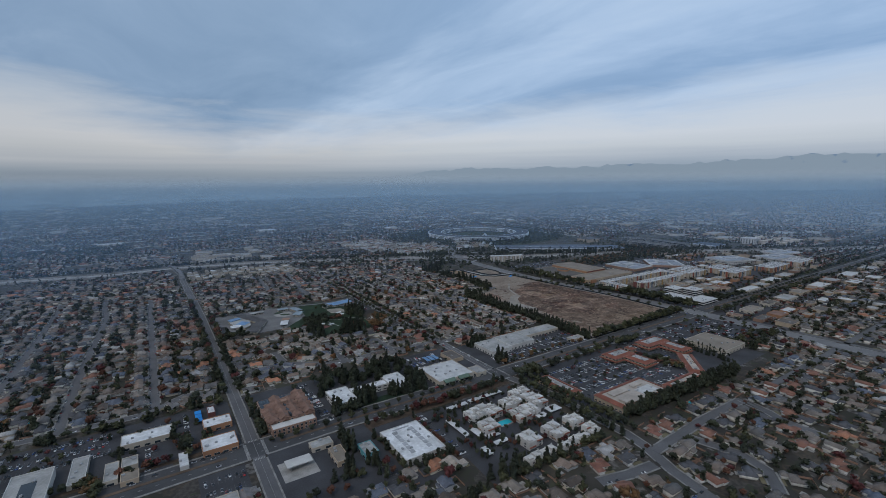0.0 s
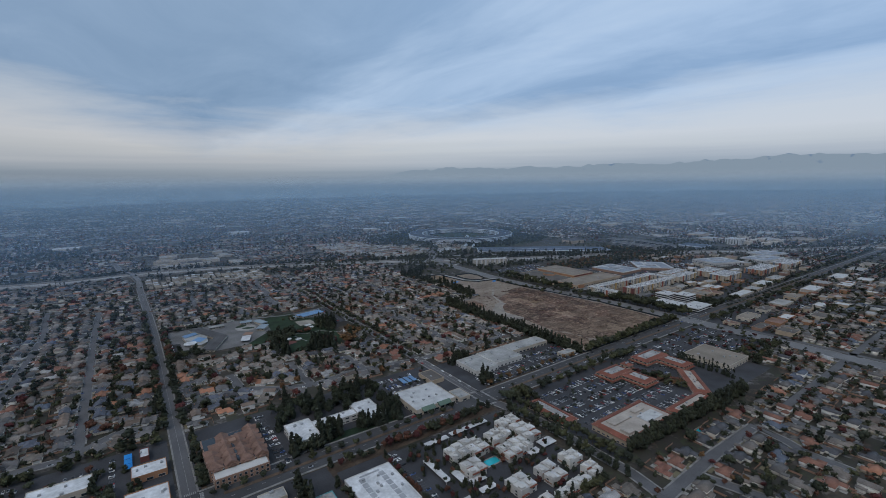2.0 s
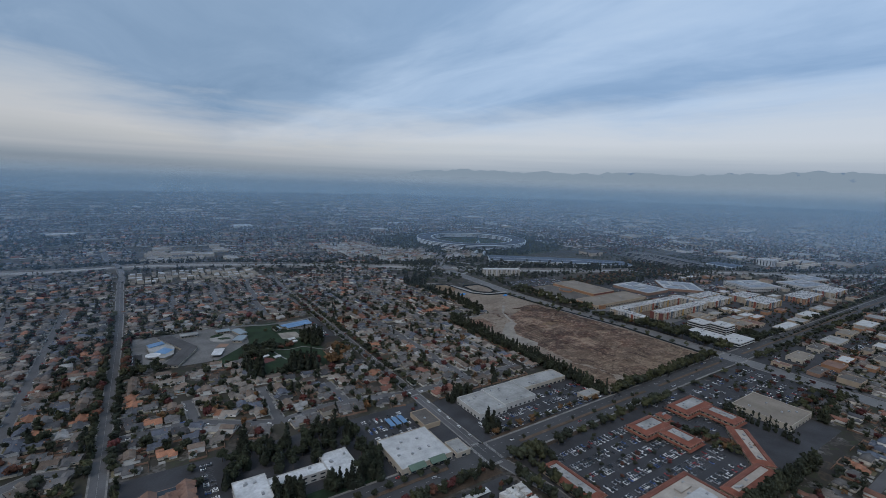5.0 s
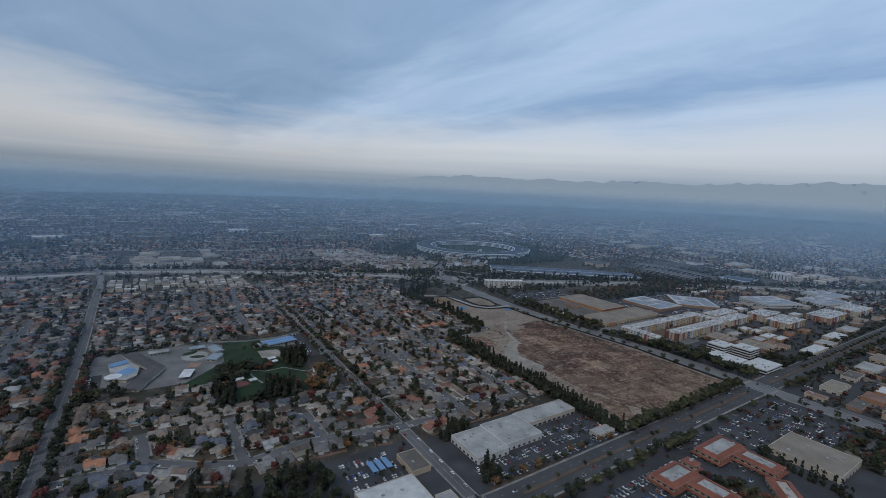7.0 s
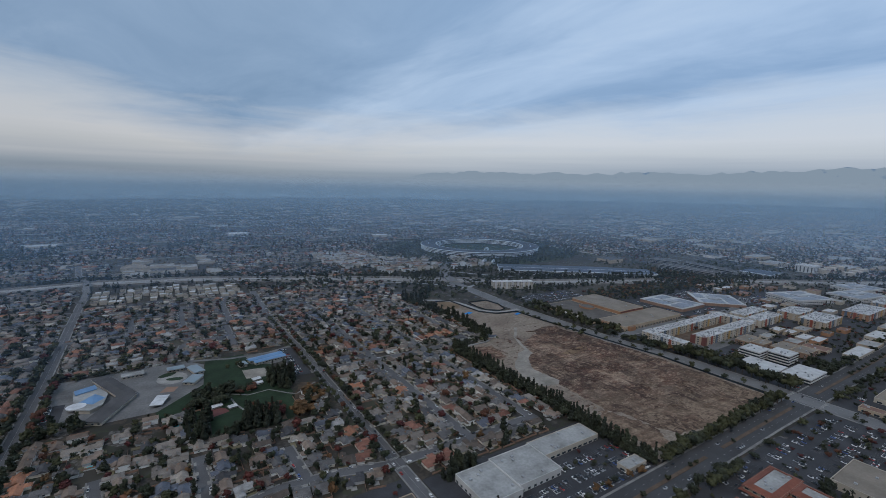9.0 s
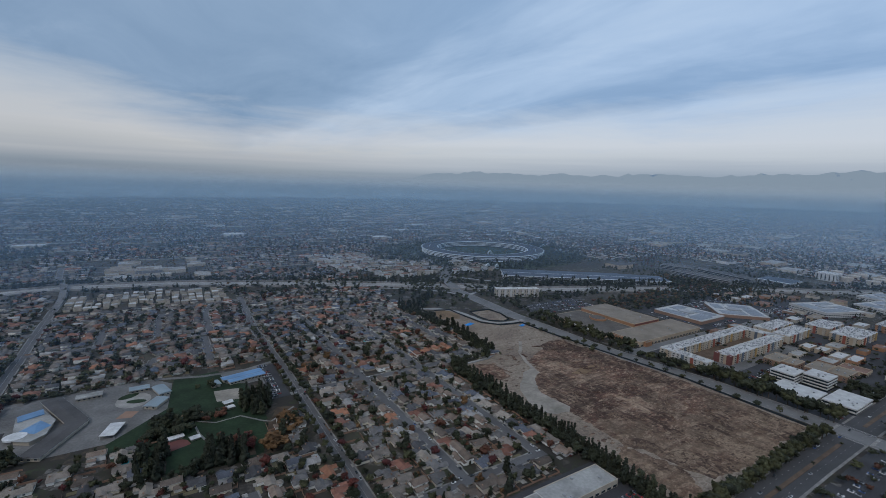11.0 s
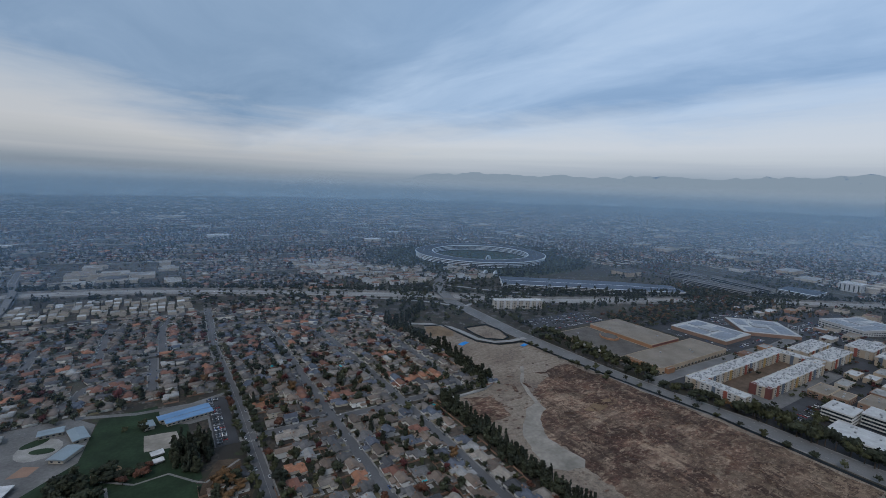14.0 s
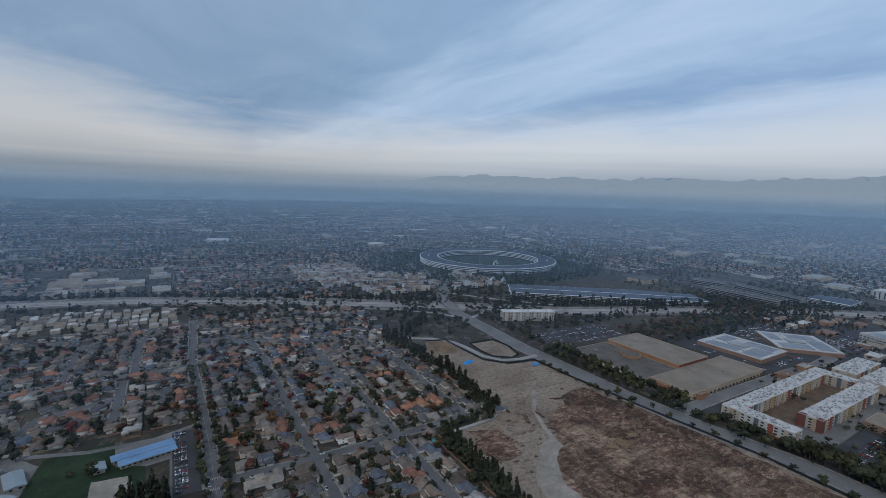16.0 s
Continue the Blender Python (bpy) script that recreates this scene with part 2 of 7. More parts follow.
def ground_material():
    n = Nodes("suburban_ground")
    cell = n.put("ShaderNodeTexVoronoi", [(n.pos, "Vector")], Scale=0.085)
    s = n.put("ShaderNodeSeparateColor", [(cell.outputs["Color"], 0)]).outputs[0]
    c = n.ramp(s, [(0.0, (0.030, 0.031, 0.020)), (0.25, (0.062, 0.048, 0.036)), (0.45, (0.12, 0.112, 0.107)), (0.55, (0.032, 0.029, 0.026)), (0.75, (0.064, 0.056, 0.05)), (0.88, (0.035, 0.042, 0.022))], True)
    c = n.mix(n.ramp(n.noise(0.25, 5), [(0.4, 0.0), (0.6, 1.0)]), c, (0.030, 0.027, 0.023))
    c = n.mix(n.ramp(n.noise(0.006, 3), [(0.5, 0.0), (0.66, 0.4)]), c, (0.09, 0.08, 0.058))
    return n.done(c, 0.95, n.noise(0.8, 4), 0.2)


def dirt_material(turned):
    """Graded pale soil, or the freshly turned brown soil of the site with clods and pale crusts; furrows run east and west."""
    n = Nodes("turned_dirt" if turned else "graded_dirt")

    def stretch(x, y, turn=0.0):
        mp = n.put("ShaderNodeMapping", [(n.pos, "Vector")])
        mp.inputs["Scale"].default_value, mp.inputs["Rotation"].default_value = (x, y, 1), (0, 0, radians(turn))
        return mp.outputs[0]
    if turned:
        c = n.ramp(n.noise(0.013, 5, None, 0.7), [(0.36, (0.225, 0.172, 0.134)), (0.44, (0.155, 0.100, 0.075)), (0.52, (0.092, 0.050, 0.038)), (0.60, (0.072, 0.039, 0.030)), (0.70, (0.150, 0.100, 0.076))])
        c = n.mix(n.ramp(n.noise(1.0, 10, stretch(0.11, 0.26, 8), 0.7), [(0.47, 0.0), (0.60, 0.75)]), c, (0.054, 0.029, 0.023))
        c = n.mix(n.ramp(n.noise(1.0, 10, stretch(0.055, 0.12, -10), 1.3), [(0.54, 0.0), (0.60, 0.7), (0.66, 0.8)]), c, (0.245, 0.190, 0.148))
        c = n.mix(n.ramp(n.noise(1.0, 10, stretch(0.16, 0.34, -14), 0.5), [(0.53, 0.0), (0.66, 0.7)]), c, (0.225, 0.175, 0.138))
        c = n.mix(n.ramp(n.noise(1.0, 9, stretch(0.04, 0.085, 14), 1.2), [(0.54, 0.0), (0.60, 0.75)]), c, (0.060, 0.031, 0.024))
        c = n.mix(n.ramp(n.noise(1.0, 6, stretch(0.010, 0.085, 4), 0.4), [(0.53, 0.0), (0.66, 0.55)]), c, (0.195, 0.152, 0.120))
        c = n.mix(n.ramp(n.noise(1.0, 4, stretch(0.008, 0.14, 6), 0.3), [(0.55, 0.0), (0.63, 0.5)]), c, (0.060, 0.034, 0.027))
        # broad smooth scraped stretches and dark ruts left by the machines
        c = n.mix(n.ramp(n.noise(0.022, 4, None, 1.1), [(0.55, 0.0), (0.62, 0.7)]), c, n.ramp(n.noise(0.06, 6), [(0.35, (0.165, 0.124, 0.096)), (0.65, (0.240, 0.188, 0.148))]))
        c = n.mix(n.ramp(n.noise(1.0, 5, stretch(0.075, 0.016, -16), 0.5), [(0.57, 0.0), (0.64, 0.6)]), c, (0.046, 0.027, 0.022))
        c = n.mix(n.ramp(n.noise(1.0, 5, stretch(0.016, 0.07, 5), 0.6), [(0.58, 0.0), (0.65, 0.6)]), c, (0.050, 0.030, 0.024))
        c = n.mix(1.0, c, n.ramp(n.noise(0.028, 6, None, 1.0), [(0.37, 0.6), (0.48, 0.95), (0.6, 1.5)]), "MULTIPLY")
        # the southern end has been scraped smooth down to the tan subsoil
        place = n.put("ShaderNodeSeparateXYZ", [(n.pos, 0)])
        edge = n.put("ShaderNodeMath", [(n.noise(0.02, 6, None, 0.8), 0)])
        edge.operation, edge.inputs[1].default_value = "MULTIPLY_ADD", 220.0
        n.t.links.new(place.outputs[1], edge.inputs[2])
        reach = n.put("ShaderNodeMapRange", [(edge.outputs[0], "Value")], From_Min=185, From_Max=265, To_Min=0.6, To_Max=0.0)
        tan = n.ramp(n.noise(1.0, 7, stretch(0.02, 0.11, 5), 0.5), [(0.36, (0.105, 0.070, 0.050)), (0.46, (0.165, 0.122, 0.090)), (0.6, (0.225, 0.174, 0.130))])
        c = n.mix(reach.outputs[0], c, tan)
        # furrows, and clods with dark sides
        worked = n.ramp(n.noise(0.017, 5, None, 0.9), [(0.44, 0.12), (0.5, 0.45), (0.57, 1.0)])
        furrow = n.mix(1.0, worked, n.ramp(n.noise(1.0, 9, stretch(0.10, 0.028, -18), 0.8), [(0.50, 0.0), (0.57, 0.65), (0.64, 0.85)]), "MULTIPLY")
        c = n.mix(furrow, c, (0.044, 0.026, 0.020))
        clod = n.mix(1.0, worked, n.ramp(n.noise(1.0, 10, stretch(0.22, 0.34, 12), 0.9), [(0.53, 0.0), (0.59, 0.8)]), "MULTIPLY")
        c = n.mix(clod, c, (0.040, 0.023, 0.018))
        c = n.mix(n.ramp(n.noise(1.0, 10, stretch(0.20, 0.36, -9), 0.9), [(0.60, 0.0), (0.65, 0.6)]), c, (0.270, 0.212, 0.165))
        c = n.mix(1.0, c, (1.06, 1.0, 0.91), "MULTIPLY")
    else:
        c = n.ramp(n.noise(0.016, 5, None, 0.6), [(0.32, (0.165, 0.130, 0.103)), (0.45, (0.212, 0.170, 0.134)), (0.58, (0.250, 0.206, 0.164)), (0.70, (0.180, 0.142, 0.113))])
        c = n.mix(n.ramp(n.noise(1.0, 9, stretch(0.12, 0.2, 10), 0.6), [(0.58, 0.0), (0.68, 0.6)]), c, (0.100, 0.060, 0.046))
        c = n.mix(n.ramp(n.noise(1.0, 6, stretch(0.014, 0.10, -20), 0.4), [(0.54, 0.0), (0.68, 0.4)]), c, (0.115, 0.080, 0.062))
    c = n.mix(1.0, c, n.ramp(n.noise(0.24, 8, None, 0.5), [(0.34, 0.7), (0.5, 0.97), (0.66, 1.15)]), "MULTIPLY")
    c = n.mix(1.0, c, n.ramp(n.noise(0.8, 6), [(0.3, 0.7), (0.7, 1.12)]), "MULTIPLY")
    return n.done(c, 0.95, n.noise(0.3, 7), 1.4 if turned else 0.6)


M["ground"] = ground_material()
M["dirt"], M["turned"] = dirt_material(False), dirt_material(True)
M["yard"] = plain("pale_school_paving", (0.165, 0.162, 0.16), 0.9, 0.4, 0.03, 0.4)
M["darkroof"] = plain("dark_grey_roof", (0.078, 0.076, 0.078), 0.85, 0.3, 0.06, 0.5)
M["paledirt"] = plain("pale_dry_dirt", (0.285, 0.258, 0.222), 0.95, 0.35, 0.05, 0.25)


def haze_material(density, tint, top, glow=False, far=False, streaks=False, base=0.0):
    """Haze painted on a see-through shell: scatters sky light or glows, fading with height."""
    m = bpy.data.materials.new("haze")
    m.use_nodes = True
    t = m.node_tree
    t.nodes.clear()
    o, mix, tr = t.nodes.new("ShaderNodeOutputMaterial"), t.nodes.new("ShaderNodeMixShader"), t.nodes.new("ShaderNodeBsdfTransparent")
    a, b, half = t.nodes.new("ShaderNodeBsdfDiffuse"), t.nodes.new("ShaderNodeBsdfTranslucent"), t.nodes.new("ShaderNodeMixShader")
    a.inputs[0].default_value = b.inputs[0].default_value = (*tint, 1)
    g, s, r = t.nodes.new("ShaderNodeNewGeometry"), t.nodes.new("ShaderNodeSeparateXYZ"), t.nodes.new("ShaderNodeMapRange")
    r.interpolation_type = "SMOOTHSTEP"
    for k, v in (("From Min", 228 if far else 170), ("From Max", top), ("To Min", density), ("To Max", 0)):
        r.inputs[k].default_value = v
    # the layer thins out towards the ground, so that one layer passes softly into the next
    foot, thick = t.nodes.new("ShaderNodeMapRange"), t.nodes.new("ShaderNodeMath")
    thick.operation = "MULTIPLY"
    for k, v in (("From Min", base), ("From Max", base + 70), ("To Min", 0.94 if far else 0), ("To Max", 1)):
        foot.inputs[k].default_value = v
    t.links.new(s.outputs[2], foot.inputs["Value"]), t.links.new(foot.outputs[0], thick.inputs[0]), t.links.new(r.outputs[0], thick.inputs[1])
    body = half.outputs[0]
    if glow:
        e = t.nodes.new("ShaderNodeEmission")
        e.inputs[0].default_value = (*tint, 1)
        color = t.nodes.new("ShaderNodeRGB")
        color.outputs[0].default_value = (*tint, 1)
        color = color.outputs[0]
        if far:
            # haze painted into the glow colour: paler towards and above the skyline
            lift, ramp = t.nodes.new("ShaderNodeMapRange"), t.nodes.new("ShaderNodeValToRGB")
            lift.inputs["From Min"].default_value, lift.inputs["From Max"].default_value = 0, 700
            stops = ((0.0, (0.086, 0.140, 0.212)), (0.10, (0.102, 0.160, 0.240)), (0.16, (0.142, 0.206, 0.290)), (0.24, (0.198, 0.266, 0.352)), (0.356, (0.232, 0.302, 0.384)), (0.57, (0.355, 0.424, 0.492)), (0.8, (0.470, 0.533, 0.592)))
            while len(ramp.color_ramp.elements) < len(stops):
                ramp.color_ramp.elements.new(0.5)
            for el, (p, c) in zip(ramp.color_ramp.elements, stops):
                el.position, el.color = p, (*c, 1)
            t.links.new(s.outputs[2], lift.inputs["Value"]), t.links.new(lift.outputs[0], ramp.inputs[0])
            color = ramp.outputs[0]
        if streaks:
            # faint noise streaks painted into the low glow for the farthest roofs and trees
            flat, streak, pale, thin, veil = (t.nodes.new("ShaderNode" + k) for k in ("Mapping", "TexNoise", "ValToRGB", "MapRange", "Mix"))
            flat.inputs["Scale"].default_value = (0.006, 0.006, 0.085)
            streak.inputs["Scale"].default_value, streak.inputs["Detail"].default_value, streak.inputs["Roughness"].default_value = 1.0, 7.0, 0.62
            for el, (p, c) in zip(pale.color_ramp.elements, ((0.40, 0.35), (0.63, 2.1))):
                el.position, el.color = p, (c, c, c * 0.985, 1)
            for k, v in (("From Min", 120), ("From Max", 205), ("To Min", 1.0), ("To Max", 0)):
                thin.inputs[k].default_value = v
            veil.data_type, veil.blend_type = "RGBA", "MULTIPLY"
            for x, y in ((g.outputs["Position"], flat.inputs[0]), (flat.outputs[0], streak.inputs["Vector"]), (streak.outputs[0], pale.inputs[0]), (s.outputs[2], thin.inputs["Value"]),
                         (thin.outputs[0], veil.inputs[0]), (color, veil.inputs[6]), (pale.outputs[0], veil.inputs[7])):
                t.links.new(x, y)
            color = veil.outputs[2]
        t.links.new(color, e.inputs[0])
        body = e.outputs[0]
    for x, y in ((g.outputs["Position"], s.inputs[0]), (s.outputs[2], r.inputs["Value"]), (thick.outputs[0], mix.inputs[0]), (tr.outputs[0], mix.inputs[1]),
                 (a.outputs[0], half.inputs[1]), (b.outputs[0], half.inputs[2]), (body, mix.inputs[2]), (mix.outputs[0], o.inputs[0])):
        t.links.new(x, y)
    return m


# ---- mesh helpers ----
def mesh_of(name, bm, *mats):
    me = bpy.data.meshes.new(name)
    bm.to_mesh(me)
    bm.free()
    for m in mats:
        me.materials.append(M[m] if isinstance(m, str) else m)
    return me


def part(name, bm, mats, parent, label=""):
    ob = new(name, mesh_of(name, bm, *(mats if isinstance(mats, (list, tuple)) else [mats])))
    ob.parent = parent
    return tagged(ob, label) if label else ob


def share(name, me, parent, m, label=""):
    ob = new(name, me)
    ob.parent, ob.matrix_basis = parent, m
    return tagged(ob, label) if label else ob


def thing(name, label, category, m, group="", kind=""):
    ob = new(name)
    ob.matrix_basis = m
    return tagged(ob, label, category, group, kind)


def box(bm, x0, y0, z0, x1, y1, z1, mi=0, taper=0.0):
    v = [bm.verts.new(p) for p in ((x0, y0, z0), (x1, y0, z0), (x1, y1, z0), (x0, y1, z0),
                                   (x0 + taper, y0 + taper, z1), (x1 - taper, y0 + taper, z1), (x1 - taper, y1 - taper, z1), (x0 + taper, y1 - taper, z1))]
    for f in ((3, 2, 1, 0), (4, 5, 6, 7), (0, 1, 5, 4), (1, 2, 6, 5), (2, 3, 7, 6), (3, 0, 4, 7)):
        bm.faces.new([v[i] for i in f]).material_index = mi
    return bm


def prism(bm, pts, z0, z1, mi=0):
    a, b = [bm.verts.new((x, y, z0)) for x, y in pts], [bm.verts.new((x, y, z1)) for x, y in pts]
    area = sum(p[0] * q[1] - q[0] * p[1] for p, q in zip(pts, pts[1:] + pts[:1]))
    if area < 0:
        a.reverse(), b.reverse()
    n = len(pts)
    bm.faces.new(b).material_index = mi
    bm.faces.new(a[::-1]).material_index = mi
    for i in range(n):
        bm.faces.new((a[i], a[(i + 1) % n], b[(i + 1) % n], b[i])).material_index = mi
    return bm


def roof(bm, x0, y0, x1, y1, z, rise, over=0.5, hip=True, mi=0, edge=None):
    """A hipped or gabled roof with a fascia under its eaves."""
    x0, y0, x1, y1 = x0 - over, y0 - over, x1 + over, y1 + over
    low, eave = [bm.verts.new(p) for p in ((x0, y0, z - 0.25), (x1, y0, z - 0.25), (x1, y1, z - 0.25), (x0, y1, z - 0.25))], \
        [bm.verts.new(p) for p in ((x0, y0, z), (x1, y0, z), (x1, y1, z), (x0, y1, z))]
    along = (x1 - x0) >= (y1 - y0)
    half = (y1 - y0) / 2 if along else (x1 - x0) / 2
    cut = half if hip else 0.0
    if along:
        r = [bm.verts.new((x0 + cut, (y0 + y1) / 2, z + rise)), bm.verts.new((x1 - cut, (y0 + y1) / 2, z + rise))]
        faces = ((eave[0], eave[1], r[1], r[0]), (eave[2], eave[3], r[0], r[1]), (eave[1], eave[2], r[1]), (eave[3], eave[0], r[0]))
    else:
        r = [bm.verts.new(((x0 + x1) / 2, y0 + cut, z + rise)), bm.verts.new(((x0 + x1) / 2, y1 - cut, z + rise))]
        faces = ((eave[1], eave[2], r[1], r[0]), (eave[3], eave[0], r[0], r[1]), (eave[0], eave[1], r[0]), (eave[2], eave[3], r[1]))
    for f in faces:
        bm.faces.new(f).material_index = mi
    for i in range(4):
        bm.faces.new((low[i], low[(i + 1) % 4], eave[(i + 1) % 4], eave[i])).material_index = mi if edge is None else edge
    bm.faces.new(low[::-1]).material_index = mi
    return bm


def ribbon(bm, pts, width, z0, z1, shift=0.0, mi=0):
    """A slab that follows a line on the ground, shifted sideways."""
    rows = []
    for i, p in enumerate(pts):
        a, b = pts[max(i - 1, 0)], pts[min(i + 1, len(pts) - 1)]
        d = Vector((b[0] - a[0], b[1] - a[1])).normalized()
        s = Vector((-d.y, d.x))
        l, r = Vector(p) + s * (shift + width / 2), Vector(p) + s * (shift - width / 2)
        rows.append([bm.verts.new((q.x, q.y, z)) for q, z in ((l, z0), (l, z1), (r, z1), (r, z0))])
    for a, b in zip(rows, rows[1:]):
        for i in range(3):
            bm.faces.new((a[i], a[i + 1], b[i + 1], b[i])).material_index = mi
    for row in (rows[0], rows[-1][::-1]):
        bm.faces.new(row).material_index = mi
    return bm


def worn_patch(pts, z):
    """A patch of ground with a rounded, uneven outline."""
    out = []
    for a, b in zip(pts, pts[1:] + pts[:1]):
        for k in range(5):
            x, y = a[0] + (b[0] - a[0]) * k / 5, a[1] + (b[1] - a[1]) * k / 5
            out.append((x + 1.0 * noise.noise((x * 0.15, y * 0.15, 1)), y + 1.0 * noise.noise((x * 0.15, y * 0.15, 7))))
    return prism(bmesh.new(), out, -0.3, z)


def setting(name, bm, mats, label, category=""):
    ob = new(name, mesh_of(name, bm, *(mats if isinstance(mats, (list, tuple)) else [mats])))
    return tagged(ob, label, category or name.split("_")[0], kind="structure")


def arrays(bm):
    bmesh.ops.triangulate(bm, faces=bm.faces[:])
    bm.verts.ensure_lookup_table()
    v = np.array([p.co[:] for p in bm.verts], np.float32)
    bm.verts.index_update()
    f = np.array([[q.index for q in p.verts] for p in bm.faces], np.int32)
    mi = np.array([p.material_index for p in bm.faces], np.int32)
    bm.free()
    return v, f, mi


def mass(name, protos, places, mats, label, category):
    """Many alike things in one mesh: places of (kind, x, y, z, turn, size, height, pick)."""
    V, F, I, P, base = [], [], [], [], 0
    for k, x, y, z, turn, size, tall, pick in places:
        v, f, mi = protos[k]
        c, s = math.cos(turn) * size, math.sin(turn) * size
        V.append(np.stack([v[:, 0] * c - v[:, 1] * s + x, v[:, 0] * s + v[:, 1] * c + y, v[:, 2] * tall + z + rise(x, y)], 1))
        F.append(f + base), I.append(mi), P.append(np.full(len(v), pick, np.float32))
        base += len(v)
    V, F, I, P = np.concatenate(V), np.concatenate(F), np.concatenate(I), np.concatenate(P)
    me = bpy.data.meshes.new(name)
    me.vertices.add(len(V)), me.loops.add(F.size), me.polygons.add(len(F))
    me.vertices.foreach_set("co", V.astype(np.float32).ravel())
    me.loops.foreach_set("vertex_index", F.ravel())
    me.polygons.foreach_set("loop_start", np.arange(0, F.size, 3, dtype=np.int32))
    me.polygons.foreach_set("material_index", I)
    me.attributes.new("pick", "FLOAT", "POINT").data.foreach_set("value", P)
    me.update(calc_edges=True)
    for m in mats:
        me.materials.append(M[m])
    return tagged(new(name, me), label, category, kind="stuff")


# ---- plan ----
# x runs east along the boulevard, y north; the origin lies on the boulevard.
HUB = Vector((-650, 120))
MID = Vector((-750, -220))


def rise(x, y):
    """Lifts the far ground, a made-up slope, so the suburbs reach the skyline."""
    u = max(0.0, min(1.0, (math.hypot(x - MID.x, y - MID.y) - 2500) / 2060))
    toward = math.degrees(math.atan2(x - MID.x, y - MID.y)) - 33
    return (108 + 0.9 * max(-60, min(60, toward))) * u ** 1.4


FREEWAY = [(-2800, 1560), (-1264, 1150), (-1021, 1100), (-859, 1112), (-672, 1072), (-390, 945), (-100, 790), (116, 645), (392, 530), (627, 412), (770, 315), (1500, -100)]
BOULEVARD = [(-2600, -8), (-960, -6), (-771, 0), (-534, -2), (-179, 2), (522, 0), (1500, -6), (3600, -20)]
BLANEY = [(-858, -700), (-855, -100), (-855, 500), (-857, 640), (-860, 751), (-863, 894), (-862, 996), (-876, 1128), (-904, 1253), (-920, 1400)]
PORTAL = [(-590, -330), (-567, -274), (-560, -239), (-547, -206), (-542, -180), (-542, -70), (-552, -20), (-556, 0), (-556, 450), (-562, 640), (-552, 880)]
WOLFE = [(-72, -500), (-72, 30), (-76, 146), (-94, 240), (-102, 330), (-106, 511), (-98, 632), (-92, 740), (-60, 850), (-27, 900), (60, 1000), (80, 1300)]
STREETS = [
    [(-705, 150), (-652, 158), (-606, 153), (-556, 140), (-506, 141), (-385, 141)], [(-632, 153), (-635, 215)], [(-706, 150), (-707, 240)],
    [(-855, 190), (-780, 192), (-740, 165), (-706, 150)], [(-780, 192), (-783, 245)],
    [(-474, 141), (-474, 376), (-474, 651), (-481, 735)], [(-392, 141), (-392, 479), (-403, 690)], [(-308, 376), (-308, 552), (-323, 690)], [(-556, 376), (-433, 372), (-308, 376)],
    [(-552, 735), (-481, 735), (-403, 690), (-323, 690), (-260, 640)], [(-545, 810), (-400, 800), (-340, 760)],
    [(-722, 520), (-708, 545), (-704, 566), (-670, 577), (-632, 589), (-562, 592)], [(-637, 530), (-637, 640)], [(-700, 655), (-699, 760), (-692, 809)], [(-775, 655), (-773, 755)]]
STREETS_WEST = [
    [(-855, 655), (-775, 655), (-562, 655)], [(-626, 655), (-626, 777), (-607, 855)], [(-855, 840), (-692, 835), (-607, 855), (-552, 860)],
    [(-1018, 140), (-1016, 300), (-1005, 575), (-1017, 760)], [(-934, 134), (-936, 720)], [(-1180, 145), (-947, 134), (-902, 160), (-863, 151)], [(-1095, 140), (-1088, 760)], [(-1200, 780), (-860, 760)],
    [(-1170, 145), (-1170, 780)], [(-1240, 950), (-870, 930)], [(-1240, 860), (-870, 848)]]
STREETS_SOUTH = [
    [(-625, -214), (-595, -222), (-565, -226)], [(-720, -215), (-660, -222)], [(-850, -275), (-720, -270), (-562, -272)], [(-850, -215), (-760, -215)],
    [(-547, -214), (-457, -210), (-374, -211), (-380, -240), (-388, -258), (-388, -292)], [(-500, -213), (-492, -240), (-486, -260), (-493, -285), (-517, -303)], [(-200, -290), (200, -300)],
    [(-330, -190), (-332, -285)], [(-300, -214), (300, -214)], [(-575, -365), (-200, -360), (100, -370)], [(-150, -130), (900, -140)], [(-50, -75), (-50, -290)], [(120, -20), (120, -290)], [(300, -20), (300, -214)], [(480, -20), (480, -200)],
    [(480, -80), (1600, -90)], [(700, -140), (1600, -190)], [(650, 60), (1700, 50)], [(800, 130), (1700, 120)]]
FIELD = [(-345, 18), (-97, 22), (-96, 174), (-113, 300), (-123, 400), (-126, 462), (-170, 471), (-193, 498), (-197, 545), (-199, 596), (-232, 606), (-256, 560), (-258, 384), (-268, 364), (-290, 352), (-345, 350)]
RING = Vector((345, 1221))


def near_line(x, y, pts):
    best = 1e9
    for a, b in zip(pts, pts[1:]):
        dx, dy = b[0] - a[0], b[1] - a[1]
        t = max(0.0, min(1.0, ((x - a[0]) * dx + (y - a[1]) * dy) / (dx * dx + dy * dy)))
        best = min(best, math.hypot(x - a[0] - t * dx, y - a[1] - t * dy))
    return best


def at_x(pts, x):
    for a, b in zip(pts, pts[1:]):
        if a[0] <= x <= b[0]:
            return a[1] + (b[1] - a[1]) * (x - a[0]) / (b[0] - a[0])
    return pts[0][1] if x < pts[0][0] else pts[-1][1]


